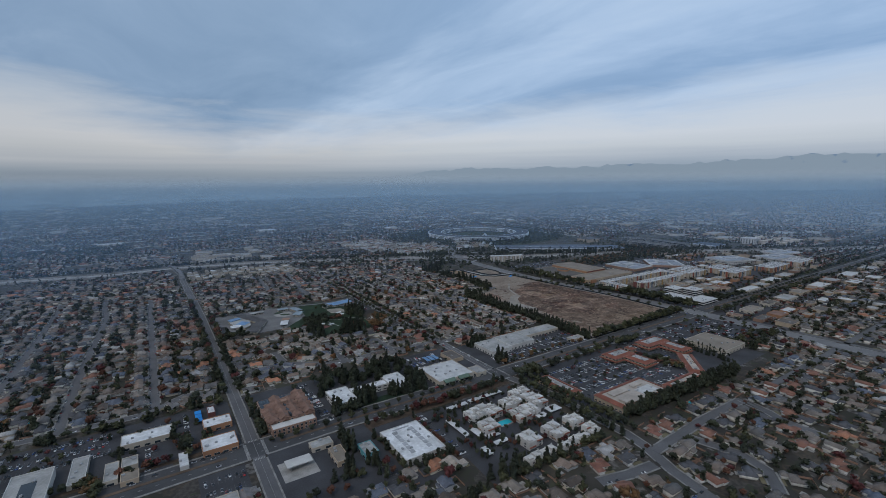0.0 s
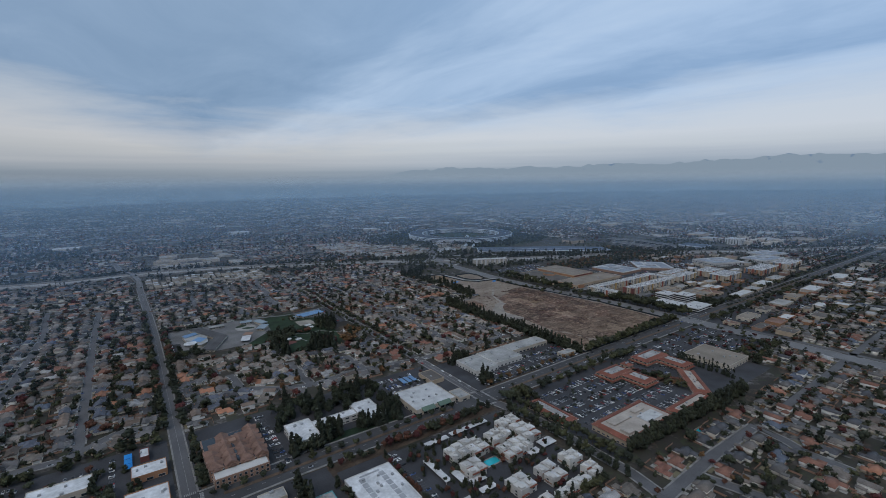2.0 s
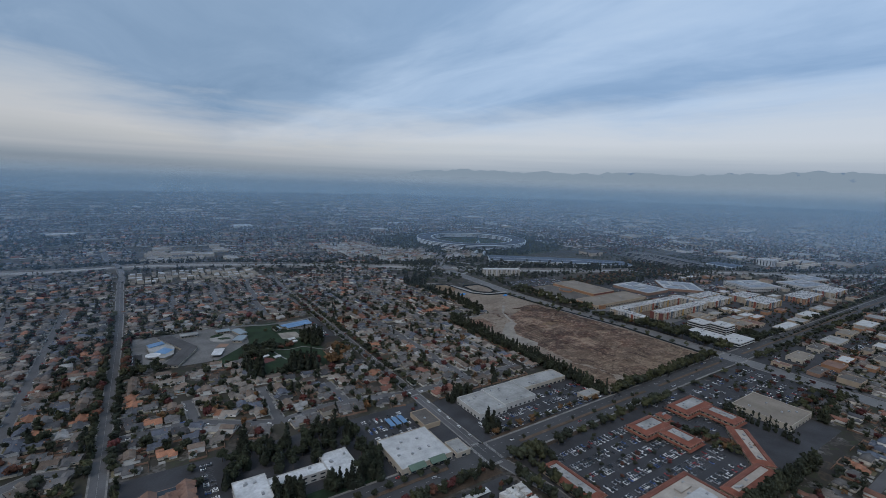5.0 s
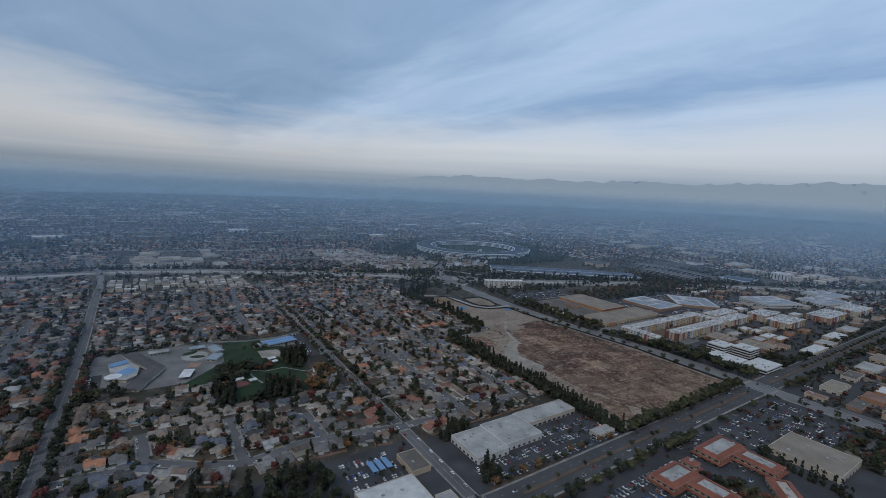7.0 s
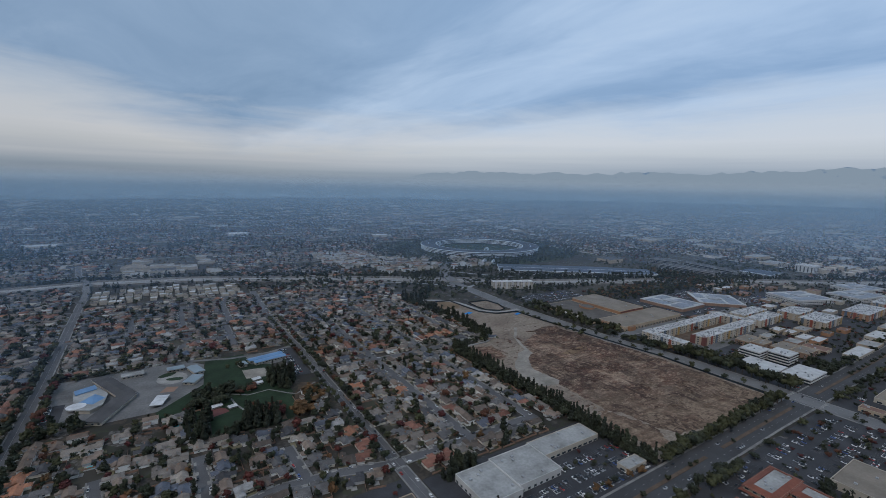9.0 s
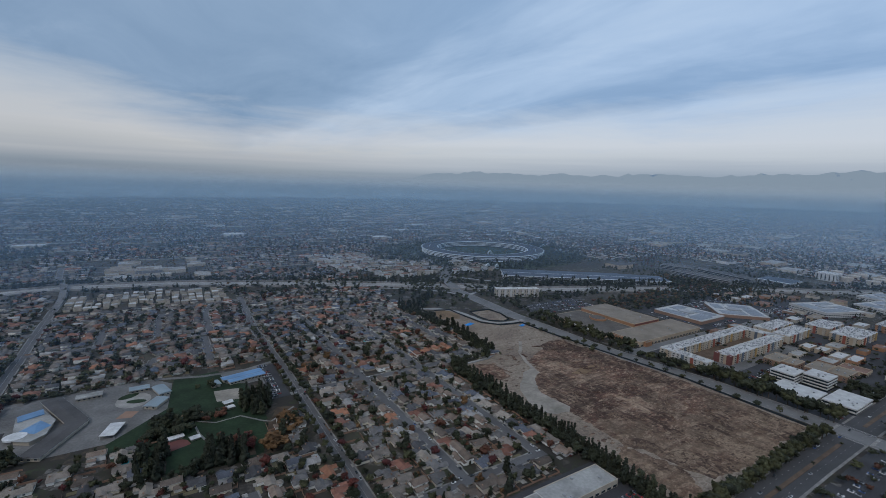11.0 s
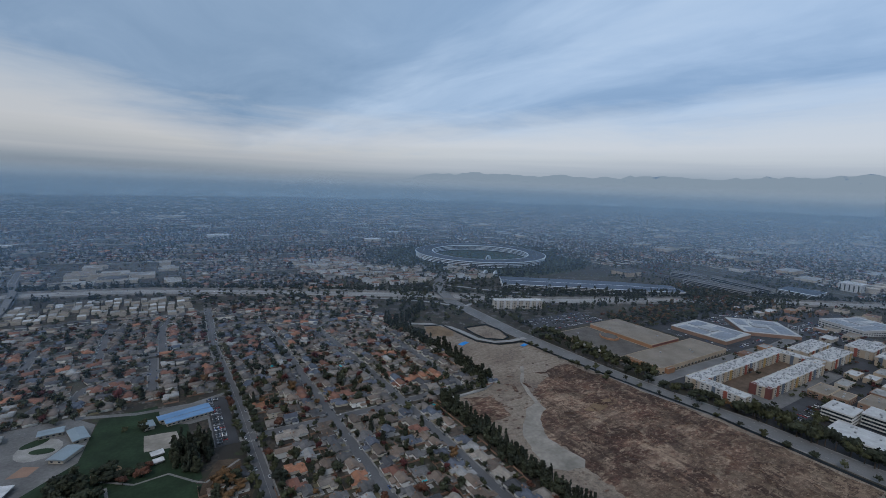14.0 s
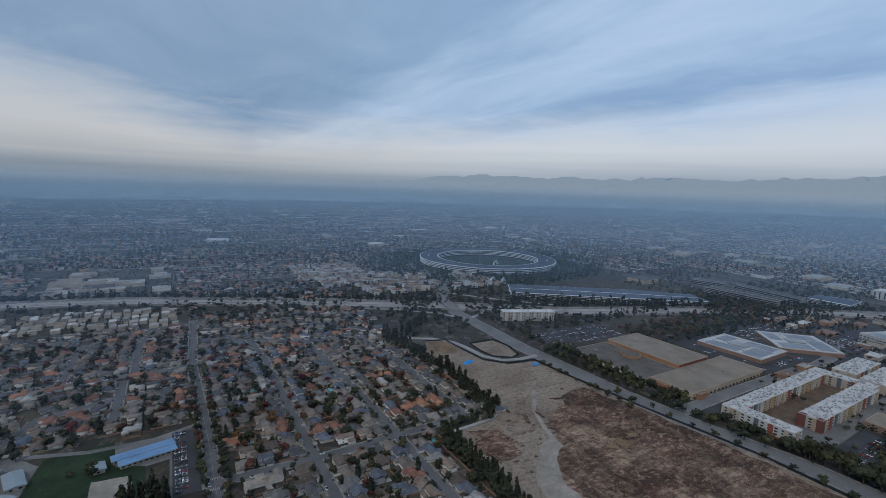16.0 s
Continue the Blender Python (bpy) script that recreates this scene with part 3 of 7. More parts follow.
def far_streets():
    """The street grid north of the freeway, a little irregular."""
    r, out = random.Random(31), []
    y = 1150.0
    while y < 4700:
        x = -2300.0
        while x < 4200:
            run = r.uniform(350, 800)
            if abs(y - at_x(FREEWAY, x + run / 2)) > 60 and y > at_x(FREEWAY, x + run / 2):
                out.append([(x, y + r.uniform(-8, 8)), (x + run, y + r.uniform(-8, 8))])
            x += run + r.uniform(30, 120)
        y += r.uniform(66, 84) if y < 2600 else r.uniform(90, 120)
    for x in range(700, 4200, 78):
        top = at_x(FREEWAY, x) + 60
        out.append([(x + r.uniform(-8, 8), max(top, 210)), (x + r.uniform(-8, 8), max(1120, top + 300))])
    return out


FAR = far_streets()
NEAR_STREETS = STREETS + STREETS_WEST + STREETS_SOUTH
# ground that holds no houses: x0, y0, x1, y1
KEEP = [(-1100, -60, -864, 118), (-864, -60, -560, 120), (-864, -112, -700, -15), (-705, -172, -552, -15), (-546, -176, -190, -15), (-546, 15, -350, 112), (-846, 335, -566, 492), (-705, 262, -598, 336), (-356, 10, -60, 358), (-262, 358, -60, 600),
        (-60, 15, 640, 610), (-200, -116, -20, 0), (-866, 872, -570, 1050), (-840, 1118, -580, 1430), (-250, 880, 70, 1045), (60, 340, 1010, 900), (620, 360, 900, 740), (-250, 600, 100, 800)]
HOLES = [(RING.x, RING.y, 330)]


def taken(x, y, r):
    for x0, y0, x1, y1 in KEEP:
        if x0 - r < x < x1 + r and y0 - r < y < y1 + r:
            return True
    return any(math.hypot(x - a, y - b) < c + r for a, b, c in HOLES)


# ---- ground, roads ----
bm = bmesh.new()
rings = []
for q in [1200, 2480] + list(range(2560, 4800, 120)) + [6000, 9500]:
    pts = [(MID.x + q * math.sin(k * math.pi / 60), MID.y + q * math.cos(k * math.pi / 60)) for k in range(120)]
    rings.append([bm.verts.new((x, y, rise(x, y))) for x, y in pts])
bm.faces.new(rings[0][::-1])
for a, b in zip(rings, rings[1:]):
    for k in range(120):
        bm.faces.new((a[k], a[(k + 1) % 120], b[(k + 1) % 120], b[k]))
bmesh.ops.recalc_face_normals(bm, faces=bm.faces[:])
setting("ground", bm, "ground", "brown and green suburban ground of yards and soil", "ground")


ALL_ROADS = [(BOULEVARD, 28), (BLANEY, 10), (PORTAL, 10.5), (WOLFE, 26)] + [(s, 8.6) for s in NEAR_STREETS]
road_no = 0


def road(pts, width, label, mat="asphalt", walk_w=1.5, z=0.14):
    """A road slab and, on both sides, a raised pavement that stops at the crossings."""
    global road_no
    road_no += 1
    z += road_no * 0.004
    setting("road", ribbon(bmesh.new(), pts, width, -0.3, z), mat, label, "road")
    if not walk_w:
        return
    bm = bmesh.new()
    for s in (1, -1):
        off = s * (width / 2 + walk_w / 2)
        for a, b in zip(pts, pts[1:]):
            d = Vector((b[0] - a[0], b[1] - a[1]))
            n = max(int(d.length / 7), 1)
            side = Vector((-d.y, d.x)).normalized() * off
            run = None
            for k in range(n + 1):
                p, q = Vector(a) + d * k / n, Vector(a) + d * (k + 0.5) / n + side
                ok = k < n and not any(o is not pts and near_line(q.x, q.y, o) < w / 2 + 3.0 for o, w in ALL_ROADS)
                if ok and run is None:
                    run = p
                elif not ok and run is not None:
                    ribbon(bm, [run[:], p[:]], walk_w, -0.3, z + 0.15, off)
                    run = None
    if bm.faces:
        setting("pavement", bm, "walkway", "pale concrete pavement beside the road", "pavement")


def crosswalk(x, y, w, d):
    """White bars across all four arms of a crossing."""
    bm = bmesh.new()
    for s in (-1, 1):
        u = -w / 2 + 1
        while u < w / 2 - 0.5:
            box(bm, x + u, y + s * (d / 2 + 3) - 1.4, 0, x + u + 0.55, y + s * (d / 2 + 3) + 1.4, 0.42)
            u += 1.3
        u = -d / 2 + 1
        while u < d / 2 - 0.5:
            box(bm, x + s * (w / 2 + 3) - 1.4, y + u, 0, x + s * (w / 2 + 3) + 1.4, y + u + 0.55, 0.42)
            u += 1.3
    setting("road_marking", bm, "paint", "white crosswalk bars at the crossing", "marking")


def dashes(pts, shift, on, off, wide=0.16, z=0.38):
    bm = bmesh.new()
    for a, b in zip(pts, pts[1:]):
        d = Vector((b[0] - a[0], b[1] - a[1]))
        n = d.length
        d.normalize()
        s = Vector((-d.y, d.x)) * shift
        t = 0.0
        while t < n:
            p, q = Vector(a) + d * t + s, Vector(a) + d * min(t + on, n) + s
            ribbon(bm, [p[:], q[:]], wide, 0.0, z)
            t += on + off
    return setting("road_marking", bm, "paint", "worn white lane marking on the asphalt", "marking")


road(BOULEVARD, 28, "wide dark asphalt boulevard with several lanes", "boulevard", walk_w=2.2, z=0.16)
road(BLANEY, 11.0, "grey asphalt avenue between the houses", z=0.15)
road(PORTAL, 10.4, "grey asphalt residential avenue")
road(WOLFE, 26, "wide grey asphalt road beside the dirt field", "oldasphalt", walk_w=2.2, z=0.15)
road(FREEWAY, 48, "pale concrete freeway with many lanes", "freeway", 0, 0.3)
road([(-87, 268), (60, 268), (190, 264), (260, 258), (330, 262), (440, 300)], 14, "wide grey street beside the apartment blocks", "oldasphalt", walk_w=2.2, z=0.15)
for s in STREETS + STREETS_WEST[:8] + STREETS_SOUTH[:7]:
    road(s, 9.6, "grey asphalt residential street with kerbs", z=0.12)
bm = bmesh.new()
for s in STREETS_WEST[8:] + STREETS_SOUTH[7:] + FAR:
    ribbon(bm, s, 8.6, -0.3, 0.12)
setting("road", bm, "asphalt", "far grey residential streets", "road")
for sh in (-7.0, 7.0):
    dashes([p for p in BOULEVARD if -1000 < p[0] < 1600], sh, 3, 9)
    dashes(WOLFE[:9], sh, 3, 9)
for q in ((-855, -4, 10, 28), (-556, -1, 10.5, 28), (-72, 1, 26, 28), (-556, 140, 10.5, 9), (-556, 376, 10.5, 9)):
    crosswalk(*q)
dashes(BLANEY[1:7], 0.0, 400, 0, 0.16)
dashes(PORTAL[7:], 0.0, 400, 0, 0.16)
bm = bmesh.new()
for x0, x1 in ((-1100, -880), (-832, -600), (-515, -300), (-270, -110), (-40, 500), (520, 1500)):
    ribbon(bm, [(x0, at_x(BOULEVARD, x0)), (x1, at_x(BOULEVARD, x1))], 3.6, 0.0, 0.45)
setting("median", bm, "medianearth", "planted dry median strip along the boulevard", "median")
bm = bmesh.new()
for a in (FREEWAY,):
    ribbon(bm, a, 0.8, 0.0, 1.1)
    ribbon(bm, a, 0.5, 0.0, 4.0, 27)
    ribbon(bm, a, 0.5, 0.0, 4.0, -27)
setting("trim_barrier", bm, "concrete", "low concrete barriers and sound walls of the freeway", "barrier")
for s in ([(-98, 690), (-130, 745), (-190, 800), (-270, 850), (-380, 905)], [(-84, 690), (-30, 716), (40, 680), (120, 615)], [(-30, 905), (10, 850), (70, 770), (150, 690)], [(-60, 880), (-130, 872), (-220, 905), (-330, 960)]):
    road(s, 8, "pale concrete ramp of the freeway", "freeway", 0, 0.2)
# overpasses of the two roads above the freeway
for nm, pts, w in (("Blaney", [(-863, 940), (-862, 996), (-869, 1064), (-876, 1128), (-889, 1185)], 12), ("Wolfe", [(-90, 735), (-78, 790), (-58, 850), (-20, 905)], 26)):
    bm = bmesh.new()
    top = [0.2, 5.5, 6.5, 5.5, 0.2][:len(pts)] if len(pts) == 5 else [0.2, 6.0, 6.0, 0.2]
    prev = None
    for (x, y), h, k in zip(pts, top, range(9)):
        a, b = pts[max(k - 1, 0)], pts[min(k + 1, len(pts) - 1)]
        d = Vector((b[0] - a[0], b[1] - a[1])).normalized()
        s = Vector((-d.y, d.x)) * w / 2
        row = [bm.verts.new(q) for q in ((x + s.x, y + s.y, max(h - 1.2, 0)), (x + s.x, y + s.y, h + 0.9), (x + s.x * 0.96, y + s.y * 0.96, h + 0.1),
                                         (x - s.x * 0.96, y - s.y * 0.96, h + 0.1), (x - s.x, y - s.y, h + 0.9), (x - s.x, y - s.y, max(h - 1.2, 0)))]
        if prev:
            for i in range(6):
                bm.faces.new((prev[i], prev[(i + 1) % 6], row[(i + 1) % 6], row[i]))
        prev = row
    setting("bridge", bm, "oldasphalt", "grey concrete road bridge over the freeway", "bridge")


# ---- cars ----
CAR_COLORS = (("white", (0.75, 0.75, 0.75)), ("silver", (0.42, 0.43, 0.45)), ("black", (0.02, 0.02, 0.023)), ("dark grey", (0.10, 0.10, 0.11)), ("red", (0.32, 0.03, 0.03)), ("blue", (0.05, 0.10, 0.28)))


def car_body(bm):
    prof = [(-2.25, 0.35), (-2.25, 0.85), (-1.9, 1.0), (1.0, 0.98), (2.1, 0.82), (2.25, 0.6), (2.25, 0.35)]
    l, r = [bm.verts.new((x, -0.88, z)) for x, z in prof], [bm.verts.new((x, 0.88, z)) for x, z in prof]
    bm.faces.new(l), bm.faces.new(r[::-1])
    for i in range(len(prof)):
        j = (i + 1) % len(prof)
        bm.faces.new((l[j], l[i], r[i], r[j]))
    return bm


def car_cabin(bm, roof_only=False):
    a = [bm.verts.new(p) for p in ((-1.75, -0.8, 0.98), (1.05, -0.8, 0.96), (1.05, 0.8, 0.96), (-1.75, 0.8, 0.98))]
    b = [bm.verts.new(p) for p in ((-1.25, -0.62, 1.45), (0.35, -0.62, 1.45), (0.35, 0.62, 1.45), (-1.25, 0.62, 1.45))]
    for i in range(4):
        bm.faces.new((a[i], a[(i + 1) % 4], b[(i + 1) % 4], b[i]))
    bm.faces.new(b)
    return bm


def wheel_mesh():
    bm = bmesh.new()
    bmesh.ops.create_cone(bm, cap_ends=True, segments=10, radius1=0.34, radius2=0.34, depth=0.24, matrix=Matrix.Rotation(math.pi / 2, 4, "X"))
    return mesh_of("wheel", bm, "rubber")


WHEEL = wheel_mesh()
CARS = []
for cn, cc in CAR_COLORS:
    mt = plain("car_paint_" + cn.replace(" ", "_"), cc, 0.3, 0.08)
    M["car " + cn] = mt
    c = thing("car", "parked " + cn + " car with dark windows", "car", pose(0, 0, -60), "parked cars")
    part("body", box(car_body(bmesh.new()), -1.22, -0.6, 1.45, 0.32, 0.6, 1.5), [mt], c)
    part("glasshouse", car_cabin(bmesh.new()), ["glass"], c, "dark glass cabin")
    for x in (-1.4, 1.4):
        for y in (-0.8, 0.8):
            share("wheel", WHEEL, c, pose(x, y, 0.34))
    CARS.append(c)
car_spots = []


lot_no = 0


def lot(x0, y0, x1, y1, fill=0.5, along="x", label="dark asphalt parking lot with white bay lines", first=5.0):
    """A car park: rows of bays with lines and parked cars."""
    global lot_no
    lot_no += 1
    z = 0.13 + lot_no * 0.003
    setting("parking_lot", prism(bmesh.new(), [(x0, y0), (x1, y0), (x1, y1), (x0, y1)], -0.3, z), "lot", label, "parking lot")
    bm, r = bmesh.new(), random.Random(int(abs(x0 * 7 + y0)))
    deep, span = (y1 - y0, x1 - x0) if along == "x" else (x1 - x0, y1 - y0)
    v = first
    while v + 5 < deep:
        for side in (0, 1):
            vv = v + side * 5.2
            if vv + 2.5 > deep:
                break
            u = 3.0
            while u < span - 3:
                if along == "x":
                    box(bm, x0 + u - 0.06, y0 + vv - 2.4, 0.0, x0 + u + 0.06, y0 + vv + 2.4, z + 0.03)
                else:
                    box(bm, x0 + vv - 2.4, y0 + u - 0.06, 0.0, x0 + vv + 2.4, y0 + u + 0.06, z + 0.03)
                if r.random() < fill:
                    p = (x0 + u + 1.35, y0 + vv) if along == "x" else (x0 + vv, y0 + u + 1.35)
                    car_spots.append((*p, (90 if along == "x" else 0) + (180 if r.random() < 0.5 else 0) + r.uniform(-2, 2), z))
                u += 2.7
        v += 17.0
    if bm.faces:
        setting("bay_lines", bm, "bayline", "white painted parking bay lines", "marking")
    else:
        bm.free()


# ---- flat-roofed buildings ----
WIN = {}


def window_mesh(w, h):
    """A dark pane in a pale frame, looking towards -y."""
    if (w, h) not in WIN:
        bm = bmesh.new()
        box(bm, -w / 2, -0.12, 0, w / 2, 0.05, h, 0)
        box(bm, -w / 2 + 0.12, -0.16, 0.12, w / 2 - 0.12, -0.11, h - 0.12, 1)
        WIN[(w, h)] = mesh_of("window", bm, "offwhite", "glass")
    return WIN[(w, h)]


def facade(parent, x0, y0, x1, y1, storeys, step, w, h, sill=1.0, tall=3.3, sides="swen"):
    me = window_mesh(w, h)
    for sd in sides:
        length = x1 - x0 if sd in "sn" else y1 - y0
        n = max(int((length - 1.5) / step), 1)
        for k in range(storeys):
            for i in range(n):
                u = (i + 0.5) * length / n
                z = sill + k * tall
                m = {"s": pose(x0 + u, y0, z), "n": pose(x0 + u, y1, z, 0, 0, 180), "w": pose(x0, y0 + u, z, 0, 0, -90), "e": pose(x1, y0 + u, z, 0, 0, 90)}[sd]
                share("window", me, parent, m)


UNIT = None
FOOT = []           # ground that buildings cover


def unit_mesh():
    global UNIT
    if UNIT is None:
        bm = box(bmesh.new(), -1.2, -0.9, 0, 1.2, 0.9, 1.3)
        box(bm, -0.5, -0.5, 1.3, 0.5, 0.5, 1.55, 0, 0.15)
        UNIT = mesh_of("rooftop_unit", bm, "grey")
    return UNIT


def flat_building(x0, y0, x1, y1, h, walls, top, label, name="commercial_building", category="building", units=4, win=None, trim=None, turn=0.0, base=0.0, sides="sw", lean=False):
    """Walls, a roof within a parapet, plant on the roof and windows."""
    cx, cy = (x0 + x1) / 2, (y0 + y1) / 2
    a, b = (x1 - x0) / 2, (y1 - y0) / 2
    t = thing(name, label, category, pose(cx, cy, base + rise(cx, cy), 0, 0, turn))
    FOOT.append((x0, y0, x1, y1))
    wall = part("wall", box(bmesh.new(), -a, -b, -0.3, a, b, h - 0.5), [walls], t)
    deck = part("roof", box(bmesh.new(), -a + 0.3, -b + 0.3, h - 0.5, a - 0.3, b - 0.3, h - 0.2), [top], t)
    bm = bmesh.new()
    for q in () if lean else ((-a - 0.1, -b - 0.1, a + 0.1, -b + 0.4), (-a - 0.1, b - 0.4, a + 0.1, b + 0.1), (-a - 0.1, -b + 0.4, -a + 0.4, b - 0.4), (a - 0.4, -b + 0.4, a + 0.1, b - 0.4)):
        box(bm, q[0], q[1], h - 0.9, q[2], q[3], h + 0.4)
    if bm.faces:
        part("parapet", bm, [trim or walls], t)
    r = random.Random(int(abs(cx * 3 + cy)))
    for _ in range((units + 1) // 2):
        share("rooftop_unit", unit_mesh(), deck, pose(r.uniform(-a * 0.8, a * 0.8), r.uniform(-b * 0.8, b * 0.8), h - 0.2, 0, 0, r.choice((0, 90))))
    if win:
        storeys, step, w, hh, sill, tall = win
        facade(wall, -a, -b, a, b, storeys, step, w, hh, sill, tall, sides)
    return t


SHOP = (1, 7.0, 5.0, 2.3, 0.4, 3.5)
OFFICE2 = (2, 6.4, 4.4, 1.6, 1.0, 3.6)

# paved ground under the shops
for k, q in enumerate(((-1110, 16, -864, 116), (-848, 16, -563, 118), (-548, 14, -356, 108), (-538, -164, -196, -18), (-848, -135, -700, -18), (-58, 16, 480, 268), (150, 268, 640, 440), (-190, -135, -88, -18), (-56, -115, 560, -18))):
    setting("paved_ground", prism(bmesh.new(), [(q[0], q[1]), (q[2], q[1]), (q[2], q[3]), (q[0], q[3])], -0.3, 0.05 + k * 0.004), "lot", "worn asphalt ground between the shops", "paving")

for q in ((-752, -31, -562, -17), (-752, -112, -748, -31), (-705, -124, -700, -32), (-1105, 15.4, -866, 21), (-516, -22, -350, -17), (-846, 14.5, -842, 112), (-536, 14.6, -440, 18), (-352, -114, -334, -78)):
    setting("verge", worn_patch([(q[0], q[1]), (q[2], q[1]), (q[2], q[3]), (q[0], q[3])], 0.2), "litter", "planted verge of brown earth and shrubs", "verge")

# boulevard, west of the avenue
t = flat_building(-1036, -4, -1008, 54, 8, "offwhite", "greyroof", "grey flat-roofed office around a dark courtyard", "office_building", units=10, win=OFFICE2)
# dark plate on the roof, with the sunken court's shade in its colour
part("courtyard", box(bmesh.new(), -5, -16, 7.9, 5, 12, 8.1), ["glass"], t, "dark roof plate coloured as courtyard shade")
flat_building(-962, 62, -920, 83, 6, "cream", "white", "long low white-roofed office building", units=8, win=SHOP)
flat_building(-997, 20, -985, 64, 5, "cream", "greyroof", "low shop with a pale stepped parapet", units=5, win=SHOP, trim="offwhite")
flat_building(-972, 8, -962, 38, 5, "cream", "greyroof", "small grey flat-roofed shop", units=2, win=SHOP)
flat_building(-960, 24, -948, 40, 5, "cream", "greyroof", "small grey flat-roofed shop with roof plant", units=4, win=SHOP)
flat_building(-960, 1, -947, 16, 4.5, "tan", "tanroof", "small tan-roofed shop by the boulevard", units=2, win=SHOP)
flat_building(-917, -2, -910, 22, 4, "offwhite", "white", "narrow white shed-like shop", units=1)
flat_building(-898, 7, -868, 32, 6.5, "orange", "white", "white-roofed shop with orange walls", units=9, win=SHOP)
flat_building(-893, 54, -867, 73, 6, "orange", "white", "white-roofed restaurant with an orange wall", units=5, win=SHOP)
flat_building(-886, 87, -879, 103, 5, "darkred", "white", "small white-roofed building with red trim", units=2)
lot(-1100, 62, -968, 112, 0.5)
lot(-1080, 0, -1038, 60, 0.3)
lot(-946, 0, -922, 58, 0.35, "y")
lot(-910, 26, -900, 110, 0.6, "y", first=3.0)
lot(-944, 86, -912, 112, 0.5)
for k in range(3):
    t = thing("canopy", "bright blue fabric shade canopy on posts", "canopy", pose(-895, 82 + k * 9, 0))
    bm = bmesh.new()
    roof(bm, -3, -4, 3, 4, 3.2, 0.9, 0.1)
    part("shade", bm, ["bluecloth"], t)
    for x, y in ((-2.9, -3.9), (2.9, -3.9), (2.9, 3.9), (-2.9, 3.9)):
        part("post", box(bmesh.new(), x - 0.08, y - 0.08, 0, x + 0.08, y + 0.08, 3.2), ["grey"], t)
# the brown hotel
t = thing("hotel", "brown tile-roofed hotel with orange-brown stucco walls", "building", pose(-815, 45, 0))
part("wall", box(box(bmesh.new(), -24, -26, -0.3, 24, 30, 10.0), -22, -38, -0.3, 22, -26, 8.0), ["brownwall"], t)
# dark sheet under the roof gaps; the shade of the courts is its colour
part("court", box(bmesh.new(), -23, -25, 10.0, 23, 29, 10.3), ["glass"], t, "dark sheet for the shade between the roofs")
for k in range(4):
    u = -24 + k * 12.3
    part("roof", roof(bmesh.new(), u, -26, u + 11.0, (4, 28, 22, 30)[k], 10.9, 3.4, 0.3, k % 2 == 0), ["brown"], t, "brown tiled roof wing")
    part("dormer", roof(bmesh.new(), u + 2.5, -28, u + 8.5, -20, 9.6, 2.0, 0.3, False), ["brown"], t, "small tiled gable")
for u, v in ((-12.5, 6), (0, -10), (12, 14)):
    part("roof", roof(bmesh.new(), u - 7, v, u + 7, v + 9, 11.4, 2.4, 0.3), ["brown"], t, "brown tiled roof wing")
for k in range(4):
    u = -24 + k * 12.3
    for q in range(5):
        v = -21 + q * 10.4 + (k % 2) * 2.5
        if v < (0, 22, 17, 25)[k]:
            part("gable", roof(bmesh.new(), u - 0.9, v, u + 11.9, v + 4.6, 11.0 + (q % 2) * 0.3, 2.9, 0.2, False), ["brown"], t, "tiled cross gable")
# solid dark box in the roof gap, coloured as the stair court's shade
part("stair_court", box(bmesh.new(), -1.6, -25, 10.0, 0.4, 6, 13.2), ["glass"], t, "dark solid box for the stair court shade")
part("tower", box(bmesh.new(), -3, 4, 10, 3, 10, 15), ["brownwall"], t)
part("terrace", box(bmesh.new(), -21, -37, 8.0, 21, -27, 8.3), ["offwhite"], t, "white flat terrace roof")
facade(t, -24, -26, 24, 30, 3, 4.0, 1.8, 1.7, 1.0, 3.3)
facade(t, -22, -38, 22, -26, 2, 4.0, 2.2, 2.4, 0.8, 3.6, "swe")
lot(-788, 4, -768, 110, 0.45, "y", first=6)
# offices among dark trees
for q in ((-766, 22, -741, 60), (-695, 22, -671, 62)):
    flat_building(*q, 8, "offwhite", "white", "white-roofed two-storey office among dark trees", "office_building", units=9, win=OFFICE2)
flat_building(-740.8, 40, -695.2, 52, 7.5, "offwhite", "white", "white-roofed office link building", "office_building", units=2, win=OFFICE2)
setting("lawn", prism(bmesh.new(), [(-735, 14), (-660, 14), (-660, 28), (-735, 28)], -0.3, 0.1), "lawn", "green lawn before the white office", "lawn")
t = flat_building(-641, 8, -589, 58, 7, "cream", "aptroof", "pale-roofed store with green porch roofs beside the boulevard", "store", units=14, win=SHOP)
for u in (-19, 2):
    part("porch_roof", roof(bmesh.new(), u, -29, u + 15, -20, 5.6, 2.6, 0.4, False), ["greentile"], t, "green gabled porch roof")
flat_building(-585, 6, -570, 27, 5, "cream", "greyroof", "small pale shop at the corner", units=3, win=SHOP)
lot(-640, 60, -590, 112, 0.45)
flat_building(-586, 62, -567, 92, 5, "tan", "dullroof", "small tan building in the car park", units=2)
for k in range(3):
    t = thing("canopy", "flat blue shade canopy over parked cars", "canopy", pose(-612 + k * 7, 88, 0))
    part("shade", box(bmesh.new(), -2.6, -8, 3.0, 2.6, 8, 3.25), ["blueroof"], t)
    for x, y in ((-2.4, -7.5), (2.4, -7.5), (2.4, 7.5), (-2.4, 7.5)):
        part("post", box(bmesh.new(), x - 0.1, y - 0.1, 0, x + 0.1, y + 0.1, 3.0), ["grey"], t)
